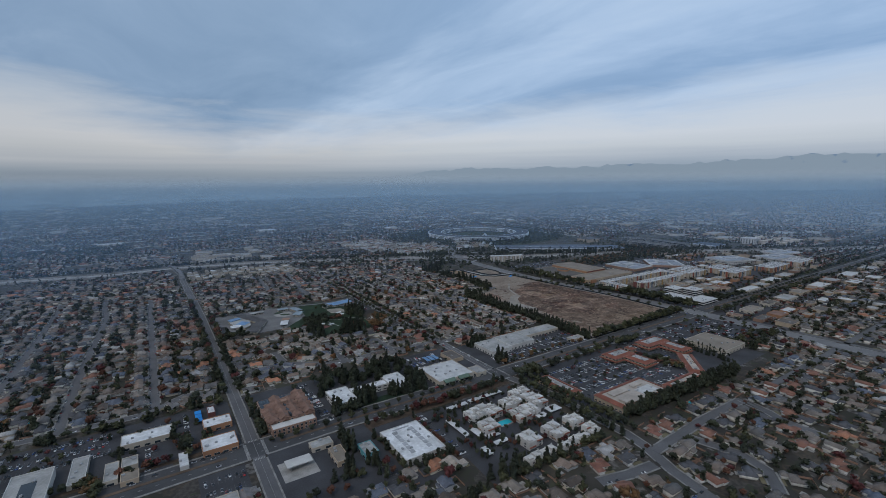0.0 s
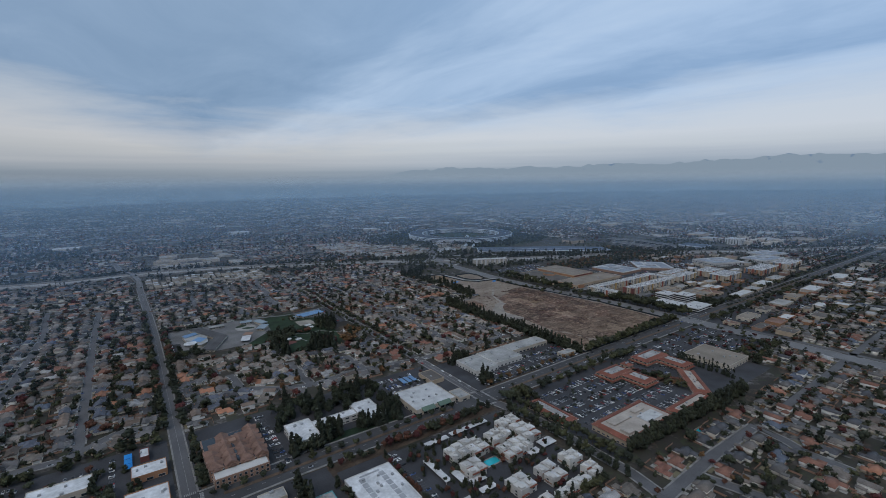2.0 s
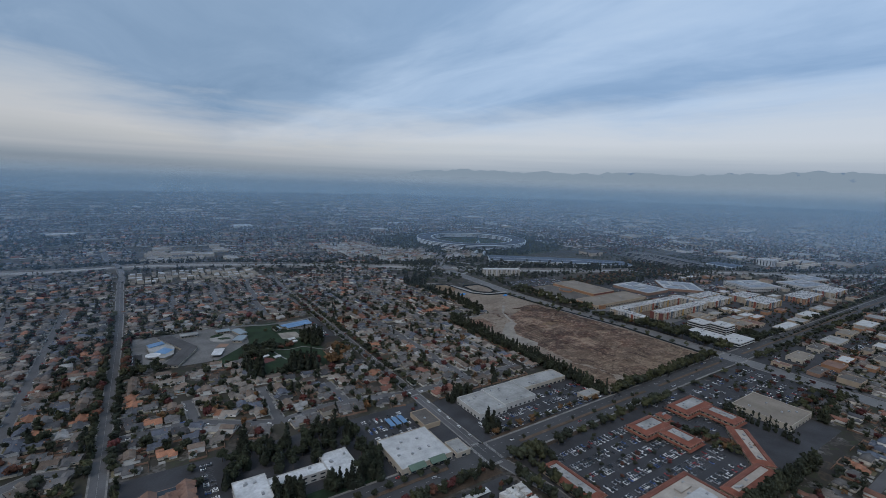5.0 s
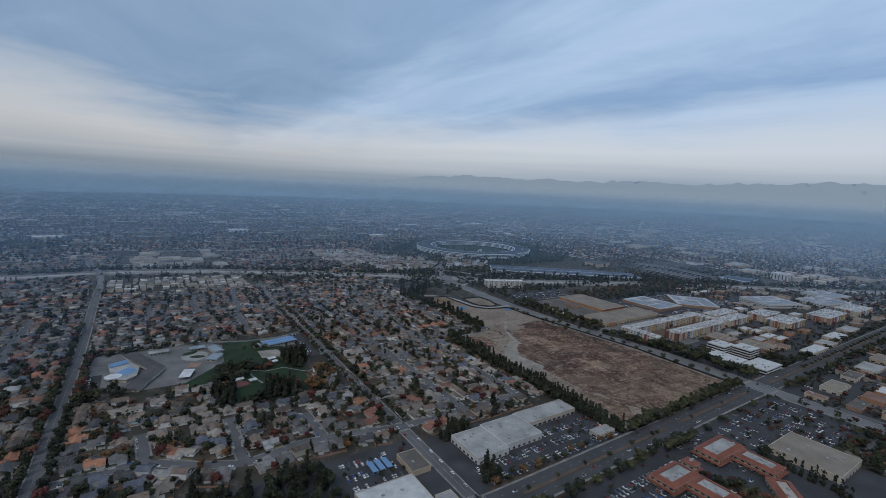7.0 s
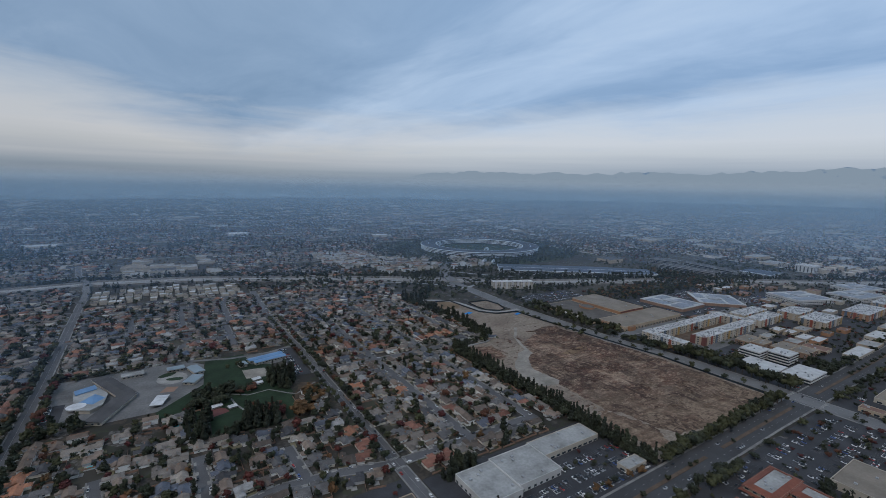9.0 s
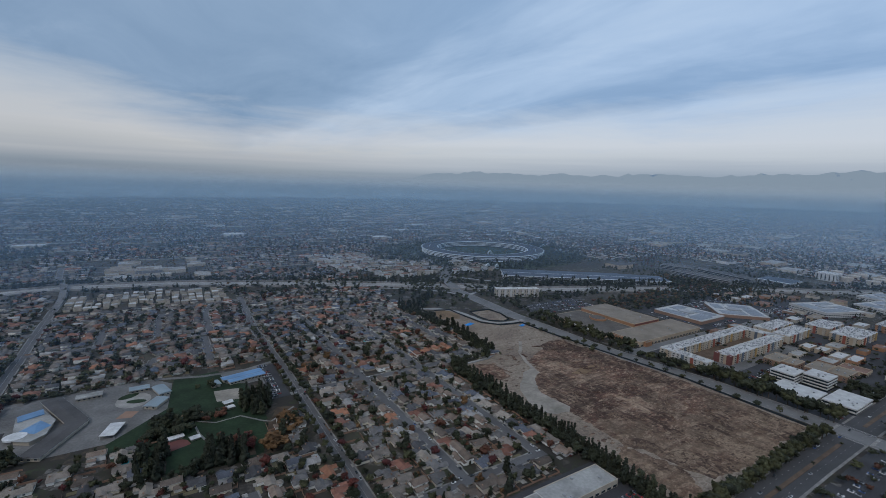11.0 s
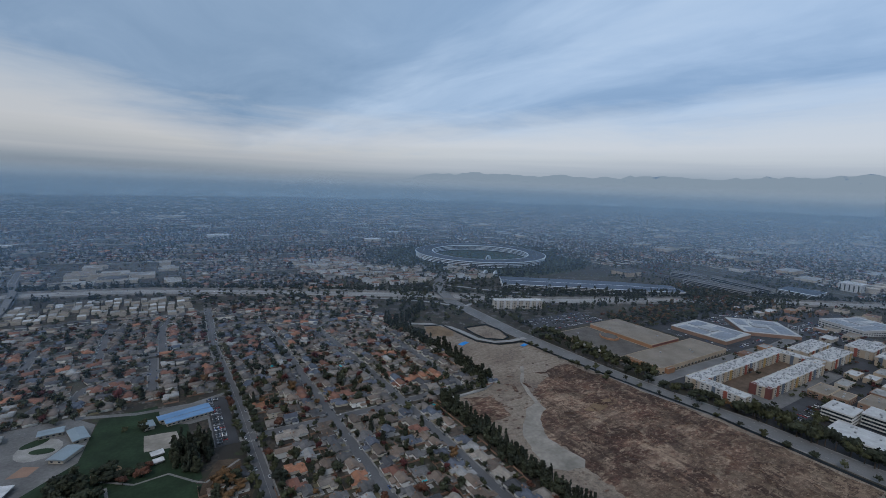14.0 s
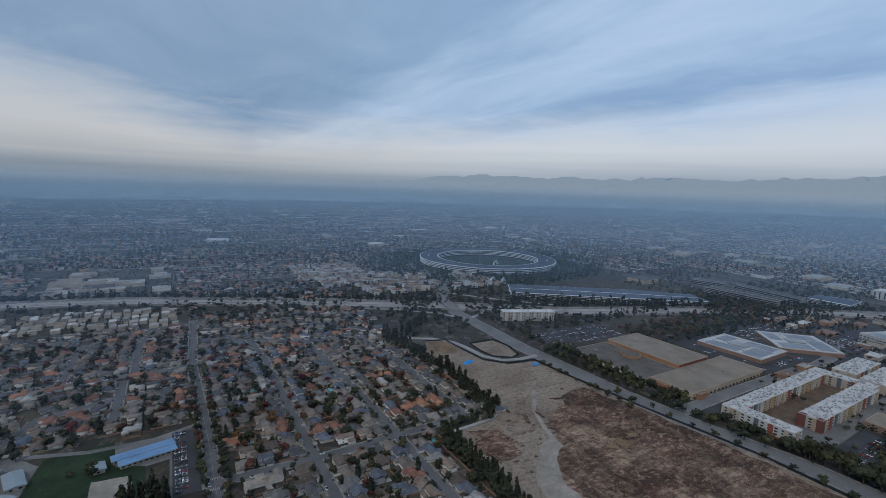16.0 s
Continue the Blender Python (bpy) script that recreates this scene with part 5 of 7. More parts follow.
bm = ribbon(bmesh.new(), [(-338, 350.8), (-313, 351.6), (-287, 353.4), (-264.5, 365), (-257, 381)], 0.3, 0, 1.6)
setting("trim_wall", bm, "freeway", "low pale wall beside the path", "wall")
setting("dirt_site", prism(bmesh.new(), [(-170, 566), (-128, 564), (-124, 530), (-134, 496), (-151, 489), (-171, 505), (-174, 532)], -0.3, 0.13), "dirt", "pale bare lot inside the bend of the site road", "dirt")
setting("dirt_site", worn(bmesh.new(), [(-232, 604), (-204, 596), (-202, 560), (-214, 540), (-250, 556)], 0.17, 3.0, 4.0), "sand", "orange bare earth by the site fence", "dirt")
for x, y, w, d in ((-134, 454, 13, 7), (-218, 503, 20, 9)):
    t = thing("tarpaulin_heap", "soil heap under a bright blue tarpaulin", "heap", pose(x, y, 0.1, 0, 0, 20))
    bm = bmesh.new()
    bmesh.ops.create_grid(bm, x_segments=9, y_segments=7, size=1)
    for v in bm.verts:
        x2, y2 = v.co.x, v.co.y
        v.co = (x2 * w / 2, y2 * d / 2, max(0, (1 - x2 * x2) * (1 - y2 * y2)) * 2.2 + 0.05 + 0.25 * noise.noise((x2 * 3, y2 * 3, w)))
    part("cover", bm, ["bluecloth"], t)

# tan department store east of the road
TB = "large tan-roofed department store block"
flat_building(-38, 279, 136, 336, 8, "tan", "tanroof", TB + " with orange walls", "department_store", units=6, win=(1, 9, 5, 2.6, 0.4, 4), trim="tan")
t = flat_building(26, 337, 100, 458, 13, "orange", "tanroof", TB + ", the tall part", "department_store", units=4, trim="tan")
part("sign_band", box(bmesh.new(), -35, -60.95, 9.2, 34.5, -60.6, 12.2), ["darkred"], t, "red sign band")
t = flat_building(-50, 337, 25, 462, 7, "tan", "dullroof", TB + " with a dull roof", "department_store", units=8)
raised = part("raised_roof", prism(bmesh.new(), [(28 + 14 * math.cos(k * math.pi / 4 + 0.39) - 6, 4 + 17 * math.sin(k * math.pi / 4 + 0.39)) for k in range(8)], 6.8, 10), ["orange"], t, "eight-sided raised roof")
part("raised_top", prism(bmesh.new(), [(28 + 12.8 * math.cos(k * math.pi / 4 + 0.39) - 6, 4 + 15.6 * math.sin(k * math.pi / 4 + 0.39)) for k in range(8)], 10, 10.3), ["dullroof"], raised)
for y0, y1 in ((-28, 24), (-60, -36)):
    canopy = part("front_canopy", box(bmesh.new(), -43, y0, 3.2, -37.6, y1, 6.2), ["offwhite"], t, "white front canopy")
    part("shop_front", box(bmesh.new(), -38, y0 + 1, 0, -37.55, y1 - 1, 3.1), ["glass"], canopy, "dark shop windows")
for x0, y0, x1, y1 in ((-43, 288, -38.2, 306), (-43, 310, -38.2, 330), (-30, 274, -14, 278.8)):
    flat_building(x0, y0, x1, y1, 7.2, "orange", "tanroof", "orange rendered porch of the department store", "porch", units=0)
lot(-58, 490, 110, 560, 0.35)
lot(150, 282, 178, 400, 0.2, "y")


def apartment(x0, y0, x1, y1, storeys, walls, label, accent=None):
    h = storeys * 3.2 + 1
    t = flat_building(x0, y0, x1, y1, h, walls, "aptroof", label, "apartment_block", units=2, win=(storeys, 6.0 if x0 < 150 else 9.0, 3.2, 1.8, 1.0, 3.2), trim="offwhite", sides="sw")
    a, b = (x1 - x0) / 2, (y1 - y0) / 2
    bm, q = bmesh.new(), random.Random(int(x0 + y0))
    for _ in range(int(a * b / 7)):
        x, y, w = q.uniform(-a + 2, a - 2), q.uniform(-b + 2, b - 2), q.uniform(0.5, 1.3)
        box(bm, x - w, y - w * 0.8, h - 0.2, x + w, y + w * 0.8, h + q.uniform(0.5, 1.3))
    tagged(part("roof_plant", bm, ["grey"], t, "many small grey vents on the roof"), kind="stuff")
    for k in range(int((x1 - x0) // 14)):
        u = -a + 7 + k * 14
        for s in (-1, 1):
            part("bay", box(bmesh.new(), u - 2, s * (b + 0.6) - 0.6, 0, u + 2, s * (b + 0.6) + 0.6, h + 0.2), [(accent or "cream", "ochre", "offwhite", "brick", "cream", "tan", "slate")[(k * 3 + (s > 0)) % 7]], t)
    for k in range(int((y1 - y0) // 14)):
        u = -b + 7 + k * 14
        for s in (-1, 1):
            part("bay", box(bmesh.new(), s * (a + 0.6) - 0.6, u - 2, 0, s * (a + 0.6) + 0.6, u + 2, h + 0.2), [(accent or "cream", "ochre", "offwhite", "brick", "cream", "tan", "slate")[(k * 3 + (s > 0)) % 7]], t)
    return t


AP = "white four-storey apartment block with red and tan bays"
apartment(-46, 170, -28, 222, 4, "offwhite", AP, "cream")
apartment(-46, 222.2, 200, 241, 4, "cream", AP, "tan")
t = apartment(12, 167, 181, 189, 4, "cream", AP, "tan")
part("corner_bay", box(bmesh.new(), -85.5, -12, 0, -77, -5, 14), ["darkred"], t, "dark red corner")
part("corner_bay", box(bmesh.new(), -86, 4, 0, -79, 12, 14), ["darkred"], t, "dark red corner")
apartment(181.2, 172, 200, 222, 4, "cream", AP, "tan")
apartment(206, 168, 296, 194, 4, "cream", "cream apartment block with many windows", "tan")
apartment(218, 201, 312, 228, 4, "cream", "cream apartment block with many windows", "tan")
apartment(325, 152, 396, 188, 4, "tan", "tan apartment block with a pale roof", "cream")
apartment(302, 102, 386, 144, 4, "tan", "tan apartment block with a pale roof", "cream")
apartment(450, 80, 560, 122, 4, "orange", "orange-brown four-storey apartment block", "tan")
apartment(600, 70, 700, 116, 4, "tan", "tan four-storey apartment block with bays", "cream")
setting("paved_ground", prism(bmesh.new(), [(-28, 189), (181, 189), (181, 222), (-28, 222)], -0.3, 0.16), "medianearth", "brownish paved court between the apartments", "paving")
setting("paved_ground", prism(bmesh.new(), [(-52, 148), (200, 150), (200, 167), (12, 167), (12, 188), (-28, 188), (-28, 170), (-52, 170)], -0.3, 0.15), "yard", "pale concrete forecourt of the apartments", "paving")
lot(-30, 120, 58, 147, 0.5)
lot(-50, 18, 130, 40, 0.3)

# banded white office
def banded(x0, y0, x1, y1, storeys, label):
    t = thing("office_building", label, "office", pose((x0 + x1) / 2, (y0 + y1) / 2, 0))
    a, b = (x1 - x0) / 2, (y1 - y0) / 2
    part("glazing", box(bmesh.new(), -a + 0.8, -b + 0.8, -0.3, a - 0.8, b - 0.8, storeys * 4), ["glass"], t, "dark ribbon windows")
    for k in range(storeys):
        part("band", box(bmesh.new(), -a, -b, k * 4 + 2.7, a, b, k * 4 + 4.2), ["offwhite"], t, "white concrete band")
    part("roof", box(bmesh.new(), -a + 0.5, -b + 0.5, storeys * 4, a - 0.5, b - 0.5, storeys * 4 + 0.4), ["aptroof"], t)
    for k in range(5):
        share("rooftop_unit", unit_mesh(), t, pose(rnd.uniform(-a * 0.7, a * 0.7), rnd.uniform(-b * 0.7, b * 0.7), storeys * 4 + 0.4))
    FOOT.append((x0, y0, x1, y1))


banded(9, 87, 43, 115, 4, "white office with dark ribbon windows")
banded(31, 58, 63, 86, 4, "white office with dark ribbon windows")
banded(-34, 50, 7, 98, 2, "low white office with dark ribbon windows")
banded(-18, 15, 36, 48, 2, "low white office with dark ribbon windows")
for q in ((71, 128, 113, 149), (78, 110, 108, 127), (84, 80, 128, 103), (92, 56, 130, 79)):
    flat_building(*q, 9, "brownwall", "tanroof", "brown three-storey housing block with a tan roof", "apartment_block", units=6, win=(2, 6.0, 3.0, 1.7, 1.0, 3.2), trim="tan")

# shops and offices farther east
r = random.Random(5)
for x, y, w, d, h, wl, rf in ((210, 142, 28, 15, 6, "tan", "aptroof"), (210, 122, 26, 14, 7, "tan", "aptroof"), (201, 98, 36, 16, 6, "cream", "aptroof"), (202, 79, 38, 14, 7, "orange", "aptroof"), (154, 66, 26, 32, 6, "tan", "brown"), (158, 98, 28, 20, 6, "brownwall", "greyroof"), (256, 120, 34, 18, 6, "tan", "greyroof"),
                              (190, 24, 70, 20, 6, "cream", "aptroof"), (258, 28, 40, 24, 6, "tan", "greyroof"), (330, 34, 60, 26, 7, "cream", "aptroof"), (420, 40, 60, 24, 7, "tan", "greyroof"), (156, 136, 30, 14, 5, "cream", "greyroof"),
                              (20, -54, 46, 22, 6, "cream", "tanroof"), (98, -52, 40, 18, 6, "cream", "dullroof"), (-42, -52, 14, 22, 5, "tan", "brown"), (170, -54, 50, 26, 6, "cream", "greyroof"), (250, -50, 46, 22, 6, "tan", "tanroof"),
                              (360, -50, 60, 26, 6, "cream", "aptroof"), (440, -46, 40, 30, 7, "brownwall", "greyroof"), (560, -48, 70, 28, 7, "cream", "aptroof"), (700, -50, 60, 30, 8, "tan", "greyroof"), (820, -48, 60, 28, 7, "cream", "tanroof")):
    flat_building(x - w / 2, y - d / 2, x + w / 2, y + d / 2, h, wl, rf, "low flat-roofed commercial building", units=4, win=SHOP, sides="sw")
for x0, y0, x1, y1 in ((-20, -108, 60, -70), (66, -108, 110, -66), (130, -108, 280, -70), (300, -100, 470, -68), (-18, -40, -2, -16)):
    lot(x0, y0, x1, y1, 0.35)


def fill_shops(x0, y0, x1, y1, n, seed):
    """Low shops and yards between the larger buildings, where there is room."""
    r = random.Random(seed)
    for _ in range(n):
        w, d = r.uniform(14, 44), r.uniform(12, 26)
        x, y = r.uniform(x0 + w / 2, x1 - w / 2), r.uniform(y0 + d / 2, y1 - d / 2)
        if any(a - 9 < x + w / 2 and x - w / 2 < c + 9 and b - 9 < y + d / 2 and y - d / 2 < e + 9 for a, b, c, e in FOOT) or any(near_line(x, y, m) < q + max(w, d) / 2 for m, q in ((BOULEVARD, 20), (WOLFE, 20), (FREEWAY, 36))):
            continue
        flat_building(x - w / 2, y - d / 2, x + w / 2, y + d / 2, r.uniform(4.5, 7.5), r.choice(("tan", "cream", "brownwall", "orange")), r.choice(("greyroof", "tanroof", "dullroof", "brown", "aptroof")), "low flat-roofed shop among small trees", units=1)


for x0, y0, x1, y1, h, slew, lb in ((180, 300, 264, 398, 7, 0, "white-roofed office with solar panels"), (292, 270, 386, 362, 7, 45, "white-roofed office with solar panels"), (486, 184, 590, 266, 11, -20, "white and grey roofed office block"),
                               (640, 130, 750, 200, 10, -12, "pale flat-roofed office block"), (760, 160, 860, 230, 10, -12, "pale flat-roofed office block")):
    t = flat_building(x0, y0, x1, y1, h, "brownwall" if h < 8 else "offwhite", "aptroof", lb, "office_building", units=6, win=None if h < 8 else (2, 6, 4.4, 1.8, 1.0, 3.8), turn=slew, trim="offwhite")
    a, b = (x1 - x0) / 2, (y1 - y0) / 2
    for u0, v0, u1, v1 in ((-0.85, -0.88, 0.25, -0.35), (-0.88, -0.2, -0.35, 0.8), (0.35, -0.8, 0.85, 0.1), (0.0, 0.45, 0.82, 0.85)):
        part("solar_roof", box(bmesh.new(), u0 * a, v0 * b, h - 0.2, u1 * a, v1 * b, h + 0.3), ["solarpale"], t, "grey-blue solar panels")
    part("plant_deck", box(bmesh.new(), -0.25 * a, -0.2 * b, h - 0.2, 0.25 * a, 0.35 * b, h + 1.6), ["grey"], t, "grey rooftop plant")
lot(190, 278, 276, 298, 0.5)
lot(400, 200, 500, 300, 0.5)
lot(300, 360, 480, 420, 0.4)

fill_shops(70, 18, 640, 270, 240, 8)
fill_shops(-56, -150, 900, -22, 200, 9)
fill_shops(420, 200, 700, 420, 60, 10)

# hotel by the freeway
t = flat_building(-51, -9, 51, 9, 18, "cream", "white", "pale six-storey hotel beside the freeway", "hotel", units=10, sides="s", win=(5, 5.0, 2.4, 1.9, 1.2, 3.3), trim="offwhite")
t.matrix_basis = pose(8, 634, 0, 0, 0, -24)
for k in range(7):
    part("bay", box(bmesh.new(), -46 + k * 14, -10.2, 0, -41 + k * 14, -9, 18.6), ["offwhite"], t)


# ---- beyond the freeway ----
def ring_building():
    t = thing("ring_building", "vast white ring-shaped office with a dark roof", "office", pose(RING.x, RING.y, 0))

    def lathe(prof, seg=192):
        bm, rows = bmesh.new(), []
        for i in range(seg):
            c, s = math.cos(2 * math.pi * i / seg), math.sin(2 * math.pi * i / seg)
            rows.append([bm.verts.new((r * c, r * s, z)) for r, z in prof])
        for a, b in zip(rows, rows[1:] + rows[:1]):
            for k in range(len(prof)):
                j = (k + 1) % len(prof)
                bm.faces.new((a[k], b[k], b[j], a[j]))
        return bm

    part("glass_wall", lathe([(171, -0.3), (224, -0.3), (224, 19), (171, 19)]), ["glass"], t, "dark curved glass wall")
    for k in range(4):
        z = 4.2 + k * 4.7
        part("fin", lathe([(170, z), (229.5, z), (229.5, z + 1.0), (226, z + 1.5), (170, z + 1.5)]), ["white_metal"], t, "white projecting canopy")
    part("roof", lathe([(202, 20), (228.6, 19.9), (228.6, 20.6), (214, 21.8), (202, 21.8)]), ["ringroof"], t, "dark panelled outer roof")
    part("roof", lathe([(172, 19.9), (200, 20), (200, 21.4), (188, 21.4), (172, 20.4)]), ["ringroof"], t, "dark panelled inner roof")
    part("roof_rim", lathe([(228.7, 19.9), (231, 19.6), (231, 20.4), (228.7, 21.0)]), ["white_metal"], t, "pale roof rim")
    part("roof_rim", lathe([(200.2, 20), (201.8, 20), (201.8, 20.6), (200.2, 20.6)]), ["white_metal"], t, "pale roof seam")
    part("roof_rim", lathe([(169, 19.6), (171.8, 19.8), (171.8, 20.8), (169, 20.4)]), ["white_metal"], t, "pale inner rim")


ring_building()
bm = bmesh.new()
prism(bm, [(RING.x + 420 * math.cos(k * math.pi / 16), RING.y + 340 * math.sin(k * math.pi / 16)) for k in range(32)], -0.3, 0.1)
setting("meadow", bm, "parkgrass", "dull green parkland round the ring building", "meadow")
bm = bmesh.new()
prism(bm, [(RING.x + 169 * math.cos(k * math.pi / 16), RING.y + 169 * math.sin(k * math.pi / 16)) for k in range(32)], -0.3, 0.2)
setting("lawn", bm, "lawn", "green courtyard inside the ring", "lawn")


def arch(x, y, w, h, turn, label):
    t = thing("arch", label, "arch", pose(x, y, 0, 0, 0, turn))
    for k in range(3):
        bm, prev = bmesh.new(), None
        for i in range(13):
            a = math.pi * i / 12
            c = (math.cos(a) * (w / 2 - k * 2), math.sin(a) * (h - k * 2))
            row = [bm.verts.new((c[0] * q, -1 + e + k * 2, c[1] * q)) for q, e in ((1, 0), (1, 2), (0.9, 2), (0.9, 0))]
            if prev:
                for j in range(4):
                    bm.faces.new((prev[j], prev[(j + 1) % 4], row[(j + 1) % 4], row[j]))
            prev = row
        part("rib", bm, ["white_metal"], t)


arch(352, 1180, 30, 14, 20, "pale arched stage in the ring's courtyard")
arch(150, 930, 30, 20, 25, "white arched entrance canopy")
arch(176, 918, 24, 18, 25, "white arched entrance canopy")


def solar_hall(pts, h, label, strips, top="solar"):
    """A long parking hall under solar panels: pts are its four corners, the first side being a long one."""
    cx, cy = sum(p[0] for p in pts) / 4, sum(p[1] for p in pts) / 4
    q = [Vector((p[0] - cx, p[1] - cy)) for p in pts]
    t = thing("parking_hall", label, "garage", pose(cx, cy, 0))
    part("wall", prism(bmesh.new(), [tuple(v * 0.97) for v in q], -0.3, h - 1), ["glass"], t)
    for k in range(3):
        part("deck", prism(bmesh.new(), [tuple(v) for v in q], k * (h - 2) / 3 + 1.2, k * (h - 2) / 3 + 2.4), ["offwhite"], t, "pale deck edge")
    part("roof", prism(bmesh.new(), [tuple(v * 1.005) for v in q], h - 1, h), ["white_metal"], t, "pale roof rim")
    for k in range(strips):
        u, v = (k + 0.06) / strips, (k + 0.94) / strips
        a, b, c, d = q[0].lerp(q[3], u), q[1].lerp(q[2], u), q[1].lerp(q[2], v), q[0].lerp(q[3], v)
        part("solar_roof", prism(bmesh.new(), [tuple(p) for p in (a, b, c, d)], h, h + 0.6), [top], t, "blue solar panels" if top == "solar" else "dark flat roof strip")


solar_hall([(95, 788), (372, 592), (424, 676), (150, 868)], 13, "long parking hall roofed with blue solar panels", 2)
solar_hall([(376, 592), (470, 536), (506, 600), (424, 676)], 12, "end of the solar-roofed parking hall", 2)


def parking_deck(pts, h, levels, label):
    """Pale-edged decks, one over another, round a dark core, a dark drive on top."""
    cx, cy = sum(p[0] for p in pts) / 4, sum(p[1] for p in pts) / 4
    q = [Vector((p[0] - cx, p[1] - cy)) for p in pts]
    t = thing("parking_deck", label, "garage", pose(cx, cy, 0))
    # solid core; the shade of open storeys is put into its dark colour
    part("core", prism(bmesh.new(), [tuple(v * 0.94) for v in q], -0.3, h - 1.2), ["glass"], t, "dark core standing for shaded open storeys")
    for k in range(levels):
        z = (k + 1) * h / levels
        part("deck", prism(bmesh.new(), [tuple(v) for v in q], z - 1.3, z), ["concrete"], t, "pale deck edge")
    for u, v in ((0.06, 0.44), (0.54, 0.94)):
        a, b, c, d = q[0].lerp(q[3], u), q[1].lerp(q[2], u), q[1].lerp(q[2], v), q[0].lerp(q[3], v)
        part("top_drive", prism(bmesh.new(), [tuple(p * 0.98) for p in (a, b, c, d)], h, h + 0.3), ["darkroof"], t, "dark drive on the top deck")


parking_deck([(612, 631), (607, 456), (664, 461), (664, 631)], 16, 4, "long pale parking deck of four open storeys")
parking_deck([(742, 624), (706, 449), (743, 453), (778, 622)], 14, 3, "narrow pale parking deck beside the road")
parking_deck([(704, 723), (725, 640), (768, 645), (758, 730)], 13, 3, "short pale parking deck among trees")
solar_hall([(759, 457), (757, 375), (847, 379), (833, 460)], 12, "blue-grey roofed low hall", 1)
flat_building(996, 352, 1050, 402, 22, "offwhite", "aptroof", "white office block with upright bays", "office_building", units=4, win=(1, 9, 3, 17, 2, 20), sides="sw")
r = random.Random(11)
for k in range(26):
    x, y = r.uniform(-820, -600), r.uniform(1130, 1410)
    w, d = r.uniform(24, 60), r.uniform(20, 46)
    if abs(y - at_x(FREEWAY, x)) < 60:
        continue
    flat_building(x - w / 2, y - d / 2, x + w / 2, y + d / 2, r.uniform(6, 9) + k * 0.05, "cream", r.choice(("greyroof", "greyroof", "darkroof", "tanroof")), "pale flat-roofed store across the freeway", "store", units=5)
for i in range(19):
    for j in range(5):
        x, y = -842 + i * 14.5 + r.uniform(-2, 2), 893 + j * 24 + r.uniform(-5, 5) - max(0, i - 10) * 4
        if near_line(x, y, FREEWAY) < 38 or near_line(x, y, BLANEY) < 16:
            continue
        w, d = r.uniform(8, 14), r.uniform(9, 18)
        if r.random() < 0.12:
            continue
        flat_building(x - w / 2, y - d / 2, x + w / 2, y + d / 2, r.uniform(5, 7), "cream", r.choice(("aptroof", "greyroof", "greyroof", "tanroof", "dullroof")), "small pale flat-roofed workshop unit", "workshop", units=0, lean=True)
for x0, y0, x1, y1 in ((-285, 1050, -115, 1330), (-185, 930, -30, 1160), (-24, 915, 175, 1100)):
    x = x0
    while x < x1:
        y = y0 + r.uniform(0, 8)
        while y < y1:
            if near_line(x, y, FREEWAY) > 48 and near_line(x, y, WOLFE) > 22 and r.random() < 0.85 and not any(a - 6 < x < c + 6 and b - 6 < y < e + 6 for a, b, c, e in FOOT):
                h, w, d = r.uniform(9, 12), r.uniform(8, 11), r.uniform(5.5, 7)
                t = flat_building(x - w, y - d, x + w, y + d, h, r.choice(("offwhite", "white", "cream")), "greyroof", "pale three-storey apartment house with a tan roof", "apartment_house", units=0, lean=True, sides="s")
                part("pitched_roof", roof(bmesh.new(), -w, -d, w, d, h, 2.2, 0.6), [r.choice(("tanroof", "greyroof", "dullroof", "brown"))], t)
                t.rotation_euler.z = r.choice((0, 0.5, -0.5))
            y += r.uniform(23, 30)
        x += r.uniform(23, 29)
for k in range(9):
    x, y = 1040 + k % 3 * 60, 400 - k // 3 * 60
    bm = bmesh.new()
    bmesh.ops.create_cone(bm, cap_ends=True, segments=24, radius1=16, radius2=16, depth=14, matrix=Matrix.Translation((0, 0, 7)))
    t = thing("storage_building", "cream round-cornered block far off", "building", pose(x, y, 0))
    part("body", bm, ["cream"], t)
for k in range(44):
    x, y = r.uniform(500, 3200), r.uniform(250, 1500)
    if y < at_x(FREEWAY, x) + 80 or math.hypot(x - RING.x, y - RING.y) < 480 or (620 < x < 900 and y < 760):
        continue
    w, d = r.uniform(40, 110), r.uniform(30, 70)
    KEEP.append((x - w / 2 - 12, y - d / 2 - 12, x + w / 2 + 12, y + d / 2 + 12))
    flat_building(x - w / 2, y - d / 2, x + w / 2, y + d / 2, r.uniform(7, 13), r.choice(("cream", "tan", "offwhite")), r.choice(("greyroof", "greyroof", "tanroof", "darkroof")), "far pale flat-roofed building", "far_building", units=0, lean=True)
for k in range(80):
    x, y = r.uniform(-1600, 2200), r.uniform(1500, 4300)
    if math.hypot(x - RING.x, y - RING.y) < 480:
        continue
    w, d = r.uniform(30, 100), r.uniform(24, 60)
    KEEP.append((x - w / 2 - 12, y - d / 2 - 12, x + w / 2 + 12, y + d / 2 + 12))
    flat_building(x - w / 2, y - d / 2, x + w / 2, y + d / 2, r.uniform(7, 13), r.choice(("cream", "tan", "offwhite")), r.choice(("greyroof", "white", "white", "tanroof", "darkroof")), "far pale flat-roofed building", "far_building", units=0, lean=True)


